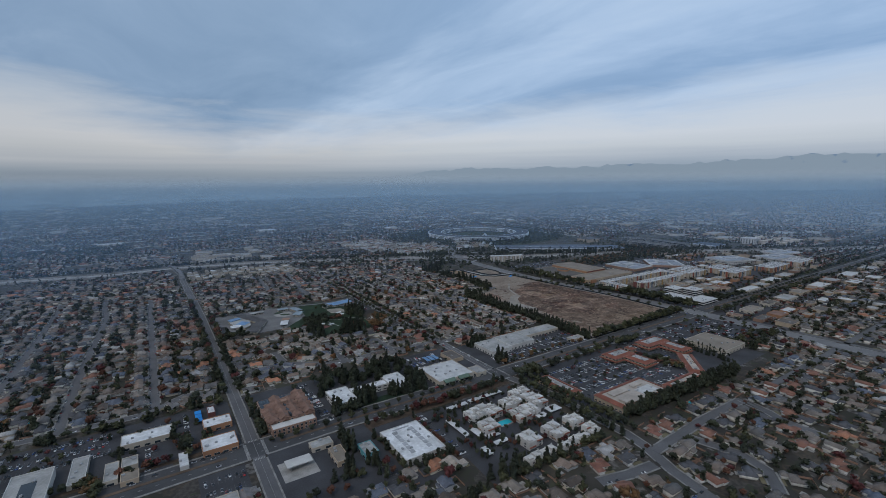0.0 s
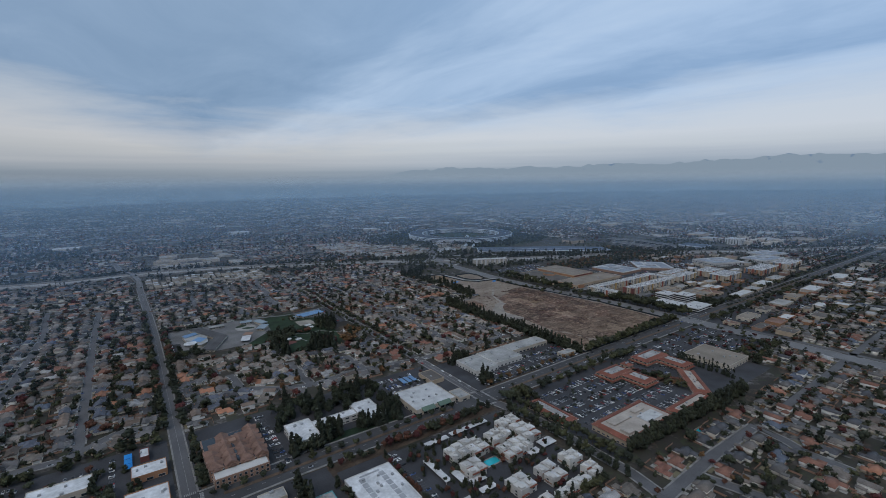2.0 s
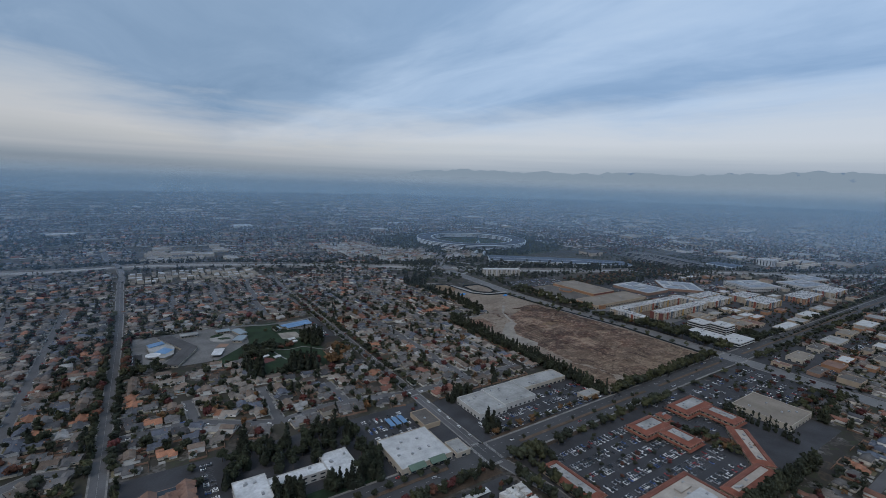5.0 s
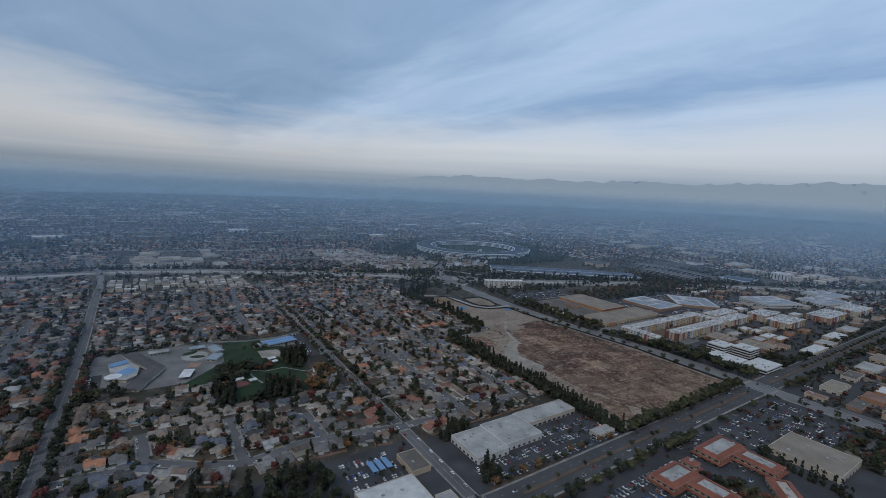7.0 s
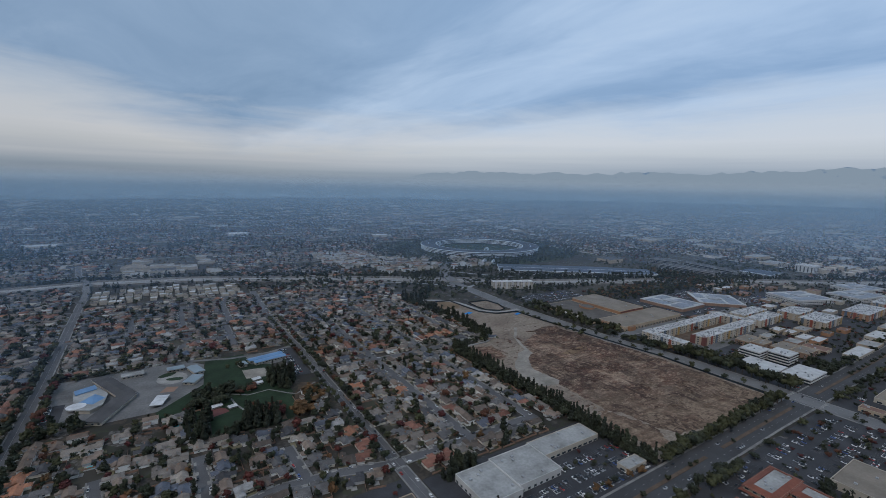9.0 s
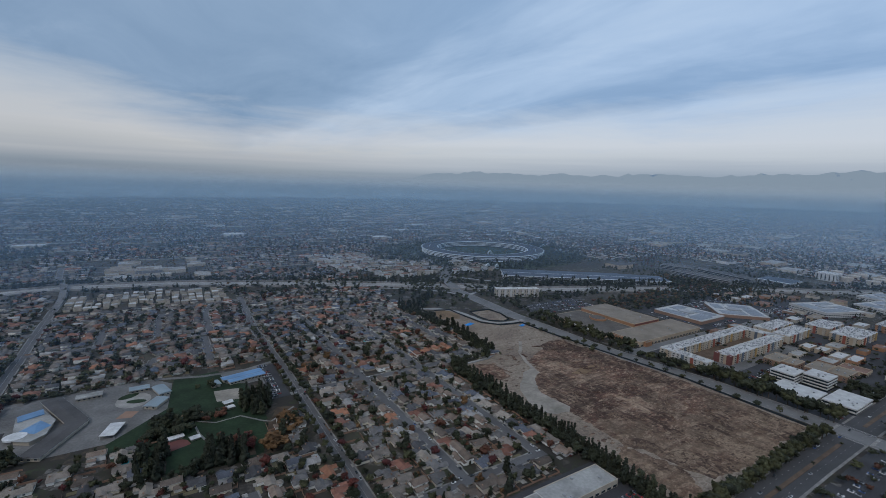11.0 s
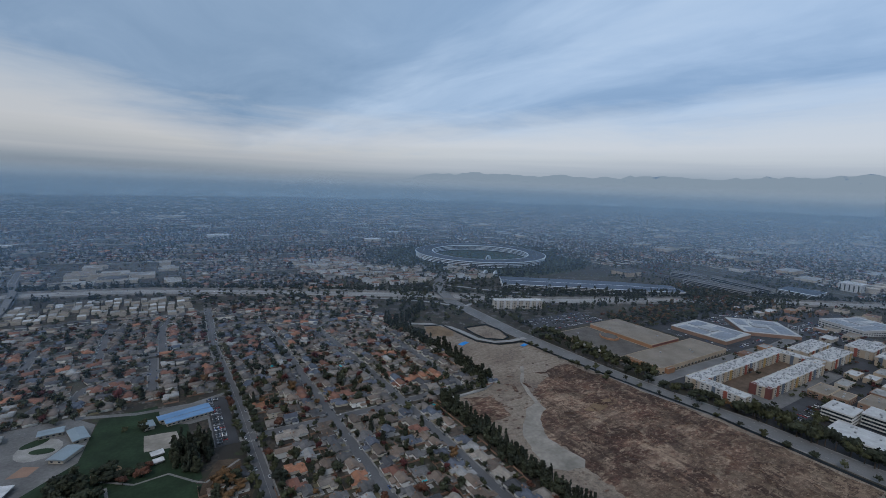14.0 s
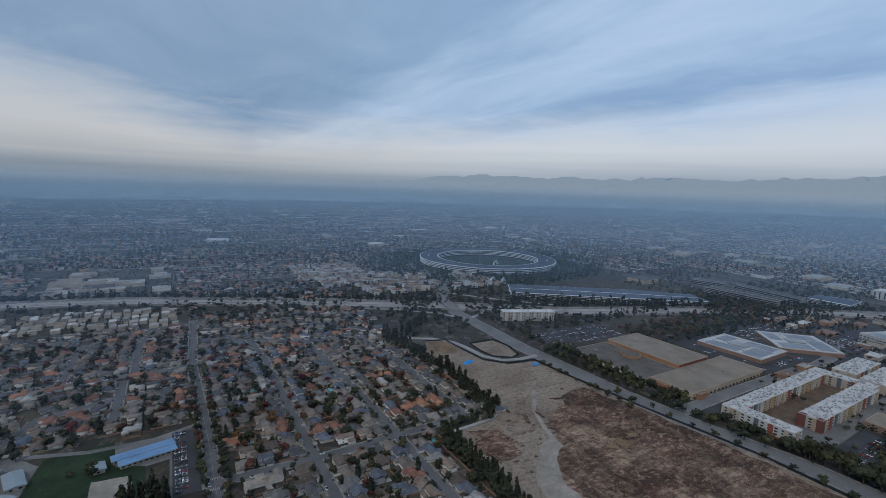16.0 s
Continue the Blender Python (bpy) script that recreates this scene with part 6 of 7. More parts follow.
# ---- houses ----
def house_shape(seed):
    """The plan of one house: rectangles (x0, y0, x1, y1, storeys, hipped); the street lies towards -y."""
    r = random.Random(seed)
    w, d = r.uniform(12, 15.5), r.uniform(7.5, 9.0)
    g = r.choice((-1, 1))
    two = r.random() < 0.38
    rects = [(-w / 2, -d / 2, w / 2, d / 2, 2 if two else 1, r.random() < 0.35)]
    gw = r.uniform(5.6, 6.6)
    x0 = w / 2 - gw if g > 0 else -w / 2
    rects.append((x0, -d / 2 - r.uniform(4.0, 6.0), x0 + gw, -d / 2 + 1.0, 1, r.random() < 0.5))
    bw = r.uniform(4.5, 6.5)
    x1 = (-w / 2 if g > 0 else w / 2 - bw) + r.uniform(-1, 1)
    rects.append((x1, d / 2 - 1.0, x1 + bw, d / 2 + r.uniform(3, 5.5), 1, r.random() < 0.5))
    if r.random() < 0.5:
        x2 = (-w / 2 + 0.6 if g > 0 else w / 2 - 4.8)
        rects.append((x2, -d / 2 - r.uniform(1.2, 2.4), x2 + 4.2, -d / 2 + 0.8, 1, False))
    return rects, r


def house_walls(bm, rects, mi=0):
    for k, (x0, y0, x1, y1, st, hip) in enumerate(rects):
        box(bm, x0, y0, -0.3, x1, y1, 2.7 * st + 0.1 - k * 0.02, mi)
    return bm


def house_roof(bm, rects, mi=0, edge=None):
    for k, (x0, y0, x1, y1, st, hip) in enumerate(rects):
        roof(bm, x0, y0, x1, y1, 2.7 * st + 0.12 - k * 0.015, min(x1 - x0, y1 - y0) * 0.27, 0.6, hip, mi, edge)
    return bm


HOUSE_LOOKS = (("grey", (0.134, 0.129, 0.129)), ("dark grey", (0.076, 0.076, 0.082)), ("brown", (0.190, 0.146, 0.118)), ("pale tan", (0.269, 0.235, 0.202)), ("grey-brown", (0.190, 0.166, 0.146)), ("orange clay", (0.336, 0.157, 0.095)),
               ("blue-grey", (0.101, 0.112, 0.140)), ("reddish brown", (0.224, 0.106, 0.078)), ("pale grey", (0.280, 0.274, 0.269)), ("dark brown", (0.112, 0.090, 0.076)))
WALL_LOOKS = (("beige", (0.52, 0.465, 0.385)), ("white", (0.70, 0.69, 0.66)), ("grey", (0.40, 0.40, 0.40)), ("cream", (0.64, 0.58, 0.48)))
for i, (nm, c) in enumerate(HOUSE_LOOKS):
    M["roof " + nm] = plain("roof_" + nm.replace(" ", "_").replace("-", "_"), c, 0.9, 0.35, 0.15, 1.2, pick="object")
for nm, c in WALL_LOOKS:
    M["wall " + nm] = plain("wall_" + nm, c, 0.85, 0.15, pick="object", spread=0.15)
HOUSES = []
for k in range(20):
    rects, r = house_shape(100 + k)
    rn, wn_ = HOUSE_LOOKS[(0, 1, 2, 3, 4, 6, 8, 9, 0, 2, 4, 5, 1, 6, 0, 7, 9, 4, 1, 2)[k]][0], WALL_LOOKS[(k * 7 + k // 4) % 4][0]
    two = rects[0][4] == 2
    t = thing("house", f"{'two-storey' if two else 'single-storey'} {wn_} house with a {rn} roof", "house", pose(0, 0, -80), "suburban houses")
    wall = part("wall", house_walls(bmesh.new(), rects), ["wall " + wn_], t)
    top = part("roof", house_roof(bmesh.new(), rects, 0, 1), ["roof " + rn, "offwhite"], t)
    x0, y0, x1, y1, st, hip = rects[1]
    bm = box(bmesh.new(), (x0 + x1) / 2 - 2.3, y0 - 0.06, 0, (x0 + x1) / 2 + 2.3, y0 + 0.05, 2.2)
    part("garage_door", bm, ["offwhite"], wall, "white garage door")
    cx = rects[0][0] + 2 if k % 2 else rects[0][2] - 2
    part("chimney", box(bmesh.new(), cx - 0.5, 1.0, 0, cx + 0.5, 2.0, 2.7 * st + (5.0 if two else 2.6)), ["brownwall"], top, "stucco chimney")
    w = rects[0]
    for s in range(w[4]):
        for u in (-0.2,) if x0 > 0 else (0.2,):
            share("window", window_mesh(1.8, 1.2), wall, pose(u * (w[2] - w[0]), w[1], 0.9 + s * 2.7))
        share("window", window_mesh(1.8, 1.2), wall, pose(w[0], 0.0, 0.9 + s * 2.7, 0, 0, -90))
    HOUSES.append(t)
PROTO = []
for k in range(20):
    rects, r = house_shape(100 + k)
    PROTO.append(arrays(house_roof(house_walls(bmesh.new(), rects, 0), rects, 1, 0)))
for k in range(4):
    bm = box(bmesh.new(), -8, -6.5, -0.3, 8, 6.5, 2.8, 0)
    bmesh.ops.delete(bm, geom=[f for f in bm.faces if abs(f.normal.z) > 0.5], context='FACES_ONLY')
    roof(bm, -8, -6.5, 8, 6.5, 2.8, 2.8, 0.6, k % 2 == 0, 1, 0)
    PROTO.append(arrays(bm))

grid = {}


def free_spot(x, y, r):
    i, j = int(x // 20), int(y // 20)
    for a in (i - 1, i, i + 1):
        for b in (j - 1, j, j + 1):
            for p in grid.get((a, b), ()):
                if math.hypot(p[0] - x, p[1] - y) < r:
                    return False
    return True


def claim(x, y):
    grid.setdefault((int(x // 20), int(y // 20)), []).append((x, y))


hr = random.Random(77)
plots = []
MAINS = ((BOULEVARD, 26), (BLANEY, 17), (PORTAL, 15), (WOLFE, 26), (FREEWAY, 42))
SEGS = [(a, b) for s in NEAR_STREETS for a, b in zip(s, s[1:])]


def along(pts, lot_w, setback, far=False):
    for a, b in zip(pts, pts[1:]):
        d = Vector((b[0] - a[0], b[1] - a[1]))
        n = d.length
        if n < 12:
            continue
        d.normalize()
        for side in (1, -1):
            s = Vector((-d.y, d.x)) * side
            u = hr.uniform(8, 14)
            while u < n - 5:
                p = Vector(a) + d * u + s * (setback + hr.uniform(-1.2, 1.2))
                u += lot_w * hr.uniform(0.92, 1.12)
                if taken(p.x, p.y, 6) or not free_spot(p.x, p.y, 13.2):
                    continue
                if any(near_line(p.x, p.y, m) < w for m, w in MAINS):
                    continue
                if not far and any(near_line(p.x, p.y, sg) < 12.5 for sg in SEGS):
                    continue
                claim(p.x, p.y)
                plots.append((p.x, p.y, math.atan2(s.y, s.x) - math.pi / 2, far))


for s in STREETS + STREETS_WEST:
    along(s, 15.2, 15.5)
for s in STREETS_SOUTH:
    along(s, 18.5, 16.5)
along([p for p in PORTAL if p[1] > 100], 17.5, 19)
along(PORTAL[:4], 17.5, 19)
along(BLANEY[1:6], 17.5, 21)
for s in FAR:
    along(s, 17.5 if s[0][1] < 2600 else 22, 17.5, True)
# houses behind the first rows where the blocks are deep
for x0, y0, x1, y1 in ((-850, -270, -555, -175), (-850, -175, -706, -118), (-850, 100, -560, 335), (-850, 495, -560, 880), (-552, 115, -262, 900), (-1200, 120, -870, 1050), (-545, -420, 500, -180), (-346, 362, -262, 690), (-560, 960, -250, 1150), (-250, 1046, 20, 1160), (-600, 1040, -560, 1160), (500, -300, 1700, -60), (-190, -190, 480, -122)):
    for k in range(int((x1 - x0) * (y1 - y0) / 90)):
        x, y = hr.uniform(x0, x1), hr.uniform(y0, y1)
        if taken(x, y, 7) or not free_spot(x, y, 17.5 if y < -118 else 14.2) or any(a - 9 < x < c + 9 and b - 9 < y < e + 9 for a, b, c, e in FOOT) or any(near_line(x, y, m) < w for m, w in MAINS) or any(near_line(x, y, sg) < 13 for sg in SEGS):
            continue
        claim(x, y)
        plots.append((x, y, hr.choice((0, 1, 2, 3)) * math.pi / 2, False))
near = sorted(plots, key=lambda p: (Vector(p[:2]) - HUB).length)
own, rest = near[:300], near[300:]
for x, y, turn, _ in own:
    copy_thing(HOUSES[hr.randrange(20)], pose(x, y, 0, 0, 0, math.degrees(turn)))
close = [p for p in rest if (Vector(p[:2]) - HUB).length < 900]
distant = [p for p in rest if (Vector(p[:2]) - HUB).length >= 900 and (p[1] < 2900 or hr.random() < 0.55)]
mass("houses", PROTO, [(hr.randrange(20), x, y, 0, turn, 1, 1, hr.random()) for x, y, turn, _ in close], ["wall_mass", "roof_mass"], "rows of suburban houses with grey and brown roofs", "houses")
mass("far_houses", PROTO, [(20 + hr.randrange(4), x, y, 0, turn, hr.uniform(0.9, 1.15), hr.uniform(0.9, 1.4), hr.random()) for x, y, turn, _ in distant], ["wall_mass", "roof_mass"], "far suburban houses under the haze", "houses")
for t in HOUSES:
    for o in list(t.children_recursive) + [t]:
        bpy.data.objects.remove(o)
# drives from the street to each garage, and lawns
bm, bl = bmesh.new(), bmesh.new()
for x, y, turn, far in near[:1500]:
    if far:
        continue
    c, s = math.cos(turn), math.sin(turn)
    g = hr.choice((-1, 1)) * 4.2

    def at(u, v):
        return (x + u * c - v * s, y + u * s + v * c)
    prism(bm, [at(g - 2.6, -12.2), at(g + 2.6, -12.2), at(g + 2.6, -8), at(g - 2.6, -8)], -0.2, 0.16 + hr.random() * 0.02)
    if hr.random() < 0.7:
        prism(bl, [at(-g - 5, -11.5), at(-g + 5, -11.5), at(-g + 5, -7), at(-g - 5, -7)], -0.2, 0.1)
bf, bp = bmesh.new(), bmesh.new()
for x, y, turn, far in near[:1500]:
    if far:
        continue
    c, s = math.cos(turn), math.sin(turn)
    hw = 7.2

    def at(u, v):
        return (x + u * c - v * s, y + u * s + v * c)
    if hr.random() < 0.8:
        ribbon(bf, [at(-hw, 14.5), at(hw, 14.5)], 0.12, 0, 1.8)
    if hr.random() < 0.85:
        ribbon(bf, [at(-hw, -3), at(-hw, 14.5)], 0.12, 0, 1.8)
    if hr.random() < 0.7:
        u = hr.uniform(-4, 3)
        prism(bp, [at(u, 5.5), at(u + 5, 5.5), at(u + 5, 10.5), at(u, 10.5)], -0.2, 0.09)
setting("fences", bf, "brownwall", "weathered wooden garden fences", "fence")
setting("patios", bp, "concrete", "pale paved patios behind the houses", "patio")
setting("driveways", bm, "concrete", "pale concrete driveways before the houses", "driveway")
setting("front_lawns", bl, "drygrass", "small dry front lawns", "lawn")
for k in range(26):
    x, y, turn, far = near[hr.randrange(20, 700)]
    px, py = x - math.sin(turn) * 12.5, y + math.cos(turn) * 12.5
    if free_spot(px, py, 9) and not any(near_line(px, py, sg) < 11 for sg in SEGS) and not taken(px, py, 2):
        pool(px, py, hr.uniform(7, 10), hr.uniform(4, 5), math.degrees(turn))


# ---- trees ----
def leaf(bm, c, size, r, mi=0):
    n = Vector((r.gauss(0, 1), r.gauss(0, 1), r.gauss(0, 1) + 0.5)).normalized()
    a = n.orthogonal().normalized()
    a = Matrix.Rotation(r.uniform(0, 6.28), 3, n) @ a
    b = n.cross(a)
    q = [bm.verts.new(c + a * size + n * size * 0.1), bm.verts.new(c + b * size * 0.8), bm.verts.new(c - a * size * 0.9 - n * size * 0.15), bm.verts.new(c - b * size * 0.75)]
    bm.faces.new(q[:3]).material_index = mi
    bm.faces.new((q[0], q[2], q[3])).material_index = mi


def trunk(bm, h, r0, limbs, r, mi=0):
    ring = lambda c, q: [bm.verts.new((c[0] + math.cos(k * 1.2566) * q, c[1] + math.sin(k * 1.2566) * q, c[2])) for k in range(5)]

    def tube(p, q, a, b):
        u, v = ring(p, a), ring(q, b)
        for k in range(5):
            bm.faces.new((u[k], u[(k + 1) % 5], v[(k + 1) % 5], v[k])).material_index = mi
    tube((0, 0, -0.3), (0, 0, h), r0, r0 * 0.55)
    for k in range(limbs):
        a = k * 6.28 / limbs + r.uniform(-0.4, 0.4)
        tube((0, 0, h * 0.85), (math.cos(a) * h * 0.6, math.sin(a) * h * 0.6, h * 1.7), r0 * 0.5, r0 * 0.15)
    return bm


def crown(bm, kind, seed, n, mi=0):
    """Clumps of leaves round the limbs of a tree of unit size (about 8 m tall)."""
    r = random.Random(seed)
    size = {260: 0.5, 80: 0.78, 24: 1.3, 8: 2.1}[n]
    if kind == "round":
        blobs = [(Vector((0, 0, 5.2)), 2.2)] + [(Vector((math.cos(k * 1.2 + seed) * r.uniform(1.2, 2.2), math.sin(k * 1.2 + seed) * r.uniform(1.2, 2.2), r.uniform(3.8, 6.4))), r.uniform(1.1, 1.9)) for k in range(5)]
    elif kind == "tall":
        blobs = [(Vector((r.uniform(-1.0, 1.0), r.uniform(-1.0, 1.0), 2.2 + k * 1.15)), 2.4 - k * 0.2) for k in range(7)]
    else:
        blobs = [(Vector((r.uniform(-0.25, 0.25), r.uniform(-0.25, 0.25), 1.6 + k * 1.35)), 2.9 - k * 0.33) for k in range(8)]
    for k in range(n):
        c, q = blobs[k % len(blobs)]
        d = Vector((r.gauss(0, 1), r.gauss(0, 1), r.gauss(0, 1))).normalized()
        leaf(bm, c + d * q * r.uniform(0.75, 1.1), size * r.uniform(0.7, 1.3), r, mi)
    for c, q in blobs if n > 60 else blobs[:3:2] if n > 20 else ():
        g = bmesh.ops.create_icosphere(bm, subdivisions=1, radius=q * 0.86, matrix=Matrix.Translation(c))
        for v in g["verts"]:
            v.co += (v.co - c) * noise.noise(v.co * 0.9) * 0.7
        for f in {f for v in g["verts"] for f in v.link_faces}:
            f.material_index = mi
    return bm


TREE_LOOKS = (("round", "dark green broad tree", (0.038, 0.047, 0.027)), ("round", "olive green broad tree", (0.067, 0.070, 0.036)), ("round", "rust red autumn tree", (0.112, 0.034, 0.027)), ("round", "brown-orange autumn tree", (0.185, 0.095, 0.042)),
              ("tall", "tall dark green tree", (0.036, 0.044, 0.028)), ("cone", "dark green conifer", (0.030, 0.038, 0.026)))
TREES = []
for k, (kind, label, c) in enumerate(TREE_LOOKS):
    M["leaf" + str(k)] = plain("leaves_" + str(k), c, 0.9, 0.5, 0.2, 0.9, pick="object")
    t = thing("tree", label + " with a dense uneven crown", "tree", pose(0, 0, -90), "town trees")
    r = random.Random(k)
    part("trunk", trunk(bmesh.new(), 2.6, 0.28, 3 if kind == "round" else 0, r), ["bark"], t)
    part("crown", crown(bmesh.new(), kind, k, 260), ["leaf" + str(k)], t)
    TREES.append(t)
TP = []
for n in (80, 24, 8):
    for kind in ("round", "round", "tall", "cone"):
        bm = crown(bmesh.new(), kind, len(TP) + 50, n, 1)
        if n > 70:
            trunk(bm, 2.6, 0.28, 0, random.Random(1), 0)
        TP.append(arrays(bm))
spots = []          # x, y, look, size, height


def tree(x, y, look=None, size=None, tall=None):
    if look is None:
        look = tr.choices((0, 1, 2, 3, 4, 5), (46, 16, 17, 4, 14, 3))[0]
    if any(a < x < c and b < y < e for a, b, c, e in FOOT):
        return
    size = size or tr.uniform(0.8, 1.4)
    spots.append((x, y, look, size, tall or size * tr.uniform(0.8, 1.15)))


tr = random.Random(21)


def row(x0, y0, x1, y1, step, look, size, tall, wide=2.0):
    n = int(math.hypot(x1 - x0, y1 - y0) / step)
    for k in range(n + 1):
        u = k / max(n, 1)
        s = size * tr.uniform(0.95, 1.5)
        tree(x0 + (x1 - x0) * u + tr.uniform(-wide, wide), y0 + (y1 - y0) * u + tr.uniform(-wide, wide), look if isinstance(look, int) else tr.choice(look), s, tall * tr.uniform(0.9, 1.4))


def grove(x0, y0, x1, y1, n, look, size, tall):
    for _ in range(n):
        tree(tr.uniform(x0, x1), tr.uniform(y0, y1), look if isinstance(look, int) else tr.choice(look), size * tr.uniform(0.95, 1.5), tall * tr.uniform(0.8, 1.35))


# dark rows along the dirt site and the plaza
row(-352, 20, -350, 352, 3.2, (4, 5), 1.0, 1.35)
row(-345, 362, -284, 366, 5.0, (4, 0), 0.9, 0.9)
row(-282, 362, -266, 480, 3.0, (4, 5), 1.1, 1.5, 4)
row(-262, 640, -170, 720, 6.0, (4, 5), 1.0, 1.3, 6)
row(-268, 480, -282, 660, 4.5, (4, 5, 0), 1.2, 1.6, 4)
row(-517, -164, -306, -173, 2.3, (0, 4), 1.25, 1.6, 1.2)
row(-270, -150, -265, -76, 5.0, (4, 5), 0.8, 1.1)
row(-262, -78, -205, -78, 6.0, (4, 0), 0.8, 1.0)
row(-340, 17, -104, 17, 5.5, (1, 1, 0), 1.5, 1.55, 2.5)
row(-330, 24, -110, 24, 9.0, (1, 1, 0), 1.0, 0.8, 3)
row(-358, 24, -356, 350, 5.0, (0, 4), 1.1, 1.15, 2.5)
row(-276, 480, -276, 600, 6.0, (0, 4), 1.1, 1.15, 2.5)
row(-88, 40, -112, 330, 22.0, (0, 1), 1.0, 1.0, 2)
row(-56, 22, -60, 165, 7, (0, 1, 0), 2.0, 2.1, 4)
row(-46, 100, -46, 160, 8, (0, 1, 0), 1.9, 2.0, 5)
row(-56, 168, -58, 236, 8.0, (0, 0, 3), 1.5, 1.2, 2)
row(-20, 108, 60, 122, 7.0, (0, 1), 1.1, 1.0, 4)
grove(40, 16, 100, 56, 26, (0, 4, 0), 1.1, 1.1)
row(-76, 180, -88, 480, 17.0, (0, 1), 1.5, 1.6, 3)
row(-124, 300, -128, 450, 16.0, (0, 1), 1.0, 0.9, 3)
row(-70, 480, -60, 620, 9.0, (0, 1, 4), 1.2, 1.2, 6)
row(-66, 276, -62, 480, 13.0, (0, 1, 1), 1.6, 1.9, 2)
# verges
row(-748, -23, -566, -22, 6.5, (0, 4, 1, 2), 0.8, 0.85, 3)
row(-752, -50, -752, -112, 8, (0, 1, 4), 0.8, 0.8, 1.5)
row(-746, -113, -704, -113, 6, (0, 4), 0.8, 0.9, 2)
row(-703, -36, -703, -120, 6, (0, 2, 4), 0.6, 0.7, 1)
row(-846, 20, -842, 110, 7, (0, 4, 1), 0.9, 0.9, 2)
row(-1100, 18, -870, 18, 9, (0, 1, 2), 0.9, 0.9, 2)
row(-512, -28, -512, -44, 5, (0, 1), 1.0, 0.9, 2)
row(-350, -104, -350, -60, 6, (1, 0, 2), 1.0, 0.9, 6)
grove(-352, -112, -334, -80, 12, (1, 0, 2), 1.0, 0.85)
# boulevard
row(-1000, 22, -880, 22, 15, (0, 3), 0.8, 0.8)
row(-505, -23, -300, -22, 16, (0, 0, 1), 1.5, 1.3, 3)
grove(-540, -48, -516, -20, 9, (0, 1), 1.8, 1.6)
row(-530, 19, -380, 19, 12, (3, 1, 0), 0.9, 0.9, 3)
row(-510, -2, -330, -1, 36, (0, 1, 0), 0.6, 0.6, 1)
row(-320, 0, -110, 0, 70, (0, 1, 1), 0.5, 0.5, 1)
row(-40, 0, 500, 0, 18, (0, 1, 0), 0.8, 0.8, 1)
row(-830, 0, -600, -1, 14, (0, 1, 0), 0.85, 0.8, 1)
row(-300, -23, -110, -23, 38, (0, 1), 1.1, 0.9, 2)
row(-345, -24, -305, -26, 6, (0, 1, 0), 1.5, 1.3, 3)
row(-40, 20, 1200, 20, 13, (0, 1, 0), 1.4, 1.2, 4)
row(-40, -20, 1200, -22, 13, (0, 1, 0), 1.4, 1.2, 4)
row(-690, -25, -580, -24, 8, (0, 4, 2), 1.1, 1.1, 3)
row(-552, -40, -550, -180, 8, (0, 4, 1), 1.2, 1.2, 2)
row(-533, -40, -532, -180, 9, (0, 1), 1.3, 1.2, 2)
# office grove
grove(-770, 10, -745, 24, 14, (4, 5, 0), 1.1, 1.4)
grove(-742, 18, -722, 38, 16, (4, 5), 1.2, 1.7)
grove(-700, 16, -655, 32, 26, (4, 5, 0), 1.2, 1.6)
grove(-770, 62, -650, 112, 70, (4, 5, 0, 0), 1.25, 1.5)
grove(-662, 30, -646, 60, 14, (4, 0), 1.1, 1.3)
grove(-536, 92, -500, 110, 10, (4, 5), 1.0, 1.3)
grove(-534, 20, -522, 40, 7, (4, 5), 1.0, 1.4)
grove(-842, 0, -838, 90, 12, (0, 4), 0.8, 0.8)
grove(-792, 60, -786, 108, 7, (0, 2), 0.9, 0.9)
grove(-800, -95, -770, -80, 8, (4, 5), 1.0, 1.4)
grove(-786, -60, -776, -28, 10, (4, 5), 1.0, 1.5)
grove(-700, -172, -660, -160, 12, (0, 4, 5), 1.0, 1.2)
grove(-690, -165, -566, -40, 260, (0, 0, 4, 2, 0), 0.55, 0.75)
grove(-920, 30, -908, 60, 9, (4, 0), 1.0, 1.2)
grove(-1090, 112, -870, 126, 34, (0, 4, 1), 1.1, 1.1)
grove(-985, -2, -972, 20, 8, (1, 3, 0), 1.1, 0.9)
grove(-860, -170, -560, -176, 60, (0, 4, 1, 5), 0.9, 1.0)
grove(-840, -112, -760, -90, 14, (0, 4, 1, 5, 2), 0.9, 1.0)
grove(-355, -130, -320, -108, 10, (1, 0, 3), 0.9, 0.8)
grove(-360, 18, -352, 40, 5, (0, 4), 0.9, 1.2)
# school wood
grove(-703, 331, -664, 374, 34, (0, 4, 0), 1.3, 1.35)
grove(-622, 342, -590, 384, 32, (4, 5), 1.15, 1.75)
grove(-666, 350, -636, 366, 12, (0, 2, 0), 1.0, 0.9)
grove(-714, 268, -690, 312, 24, (4, 5), 1.1, 1.6)
grove(-664, 262, -630, 288, 20, (4, 5), 1.1, 1.7)
grove(-692, 256, -664, 270, 10, (0, 4), 1.1, 1.2)
grove(-650, 276, -622, 312, 14, (2, 0, 2), 1.0, 0.9)
grove(-612, 264, -598, 282, 6, (3, 3), 1.8, 1.5)
grove(-596, 284, -572, 320, 12, (3, 0, 3, 4), 1.4, 1.3)
grove(-660, 430, -640, 450, 4, (0, 1), 1.0, 0.9)
grove(-846, 340, -800, 372, 18, (0, 4, 1), 1.1, 1.1)
row(-842, 350, -842, 490, 8, (0, 1, 2), 1.2, 1.1, 2)
row(-846, 140, -846, 330, 11, (0, 0, 2, 4), 1.2, 1.1, 2)
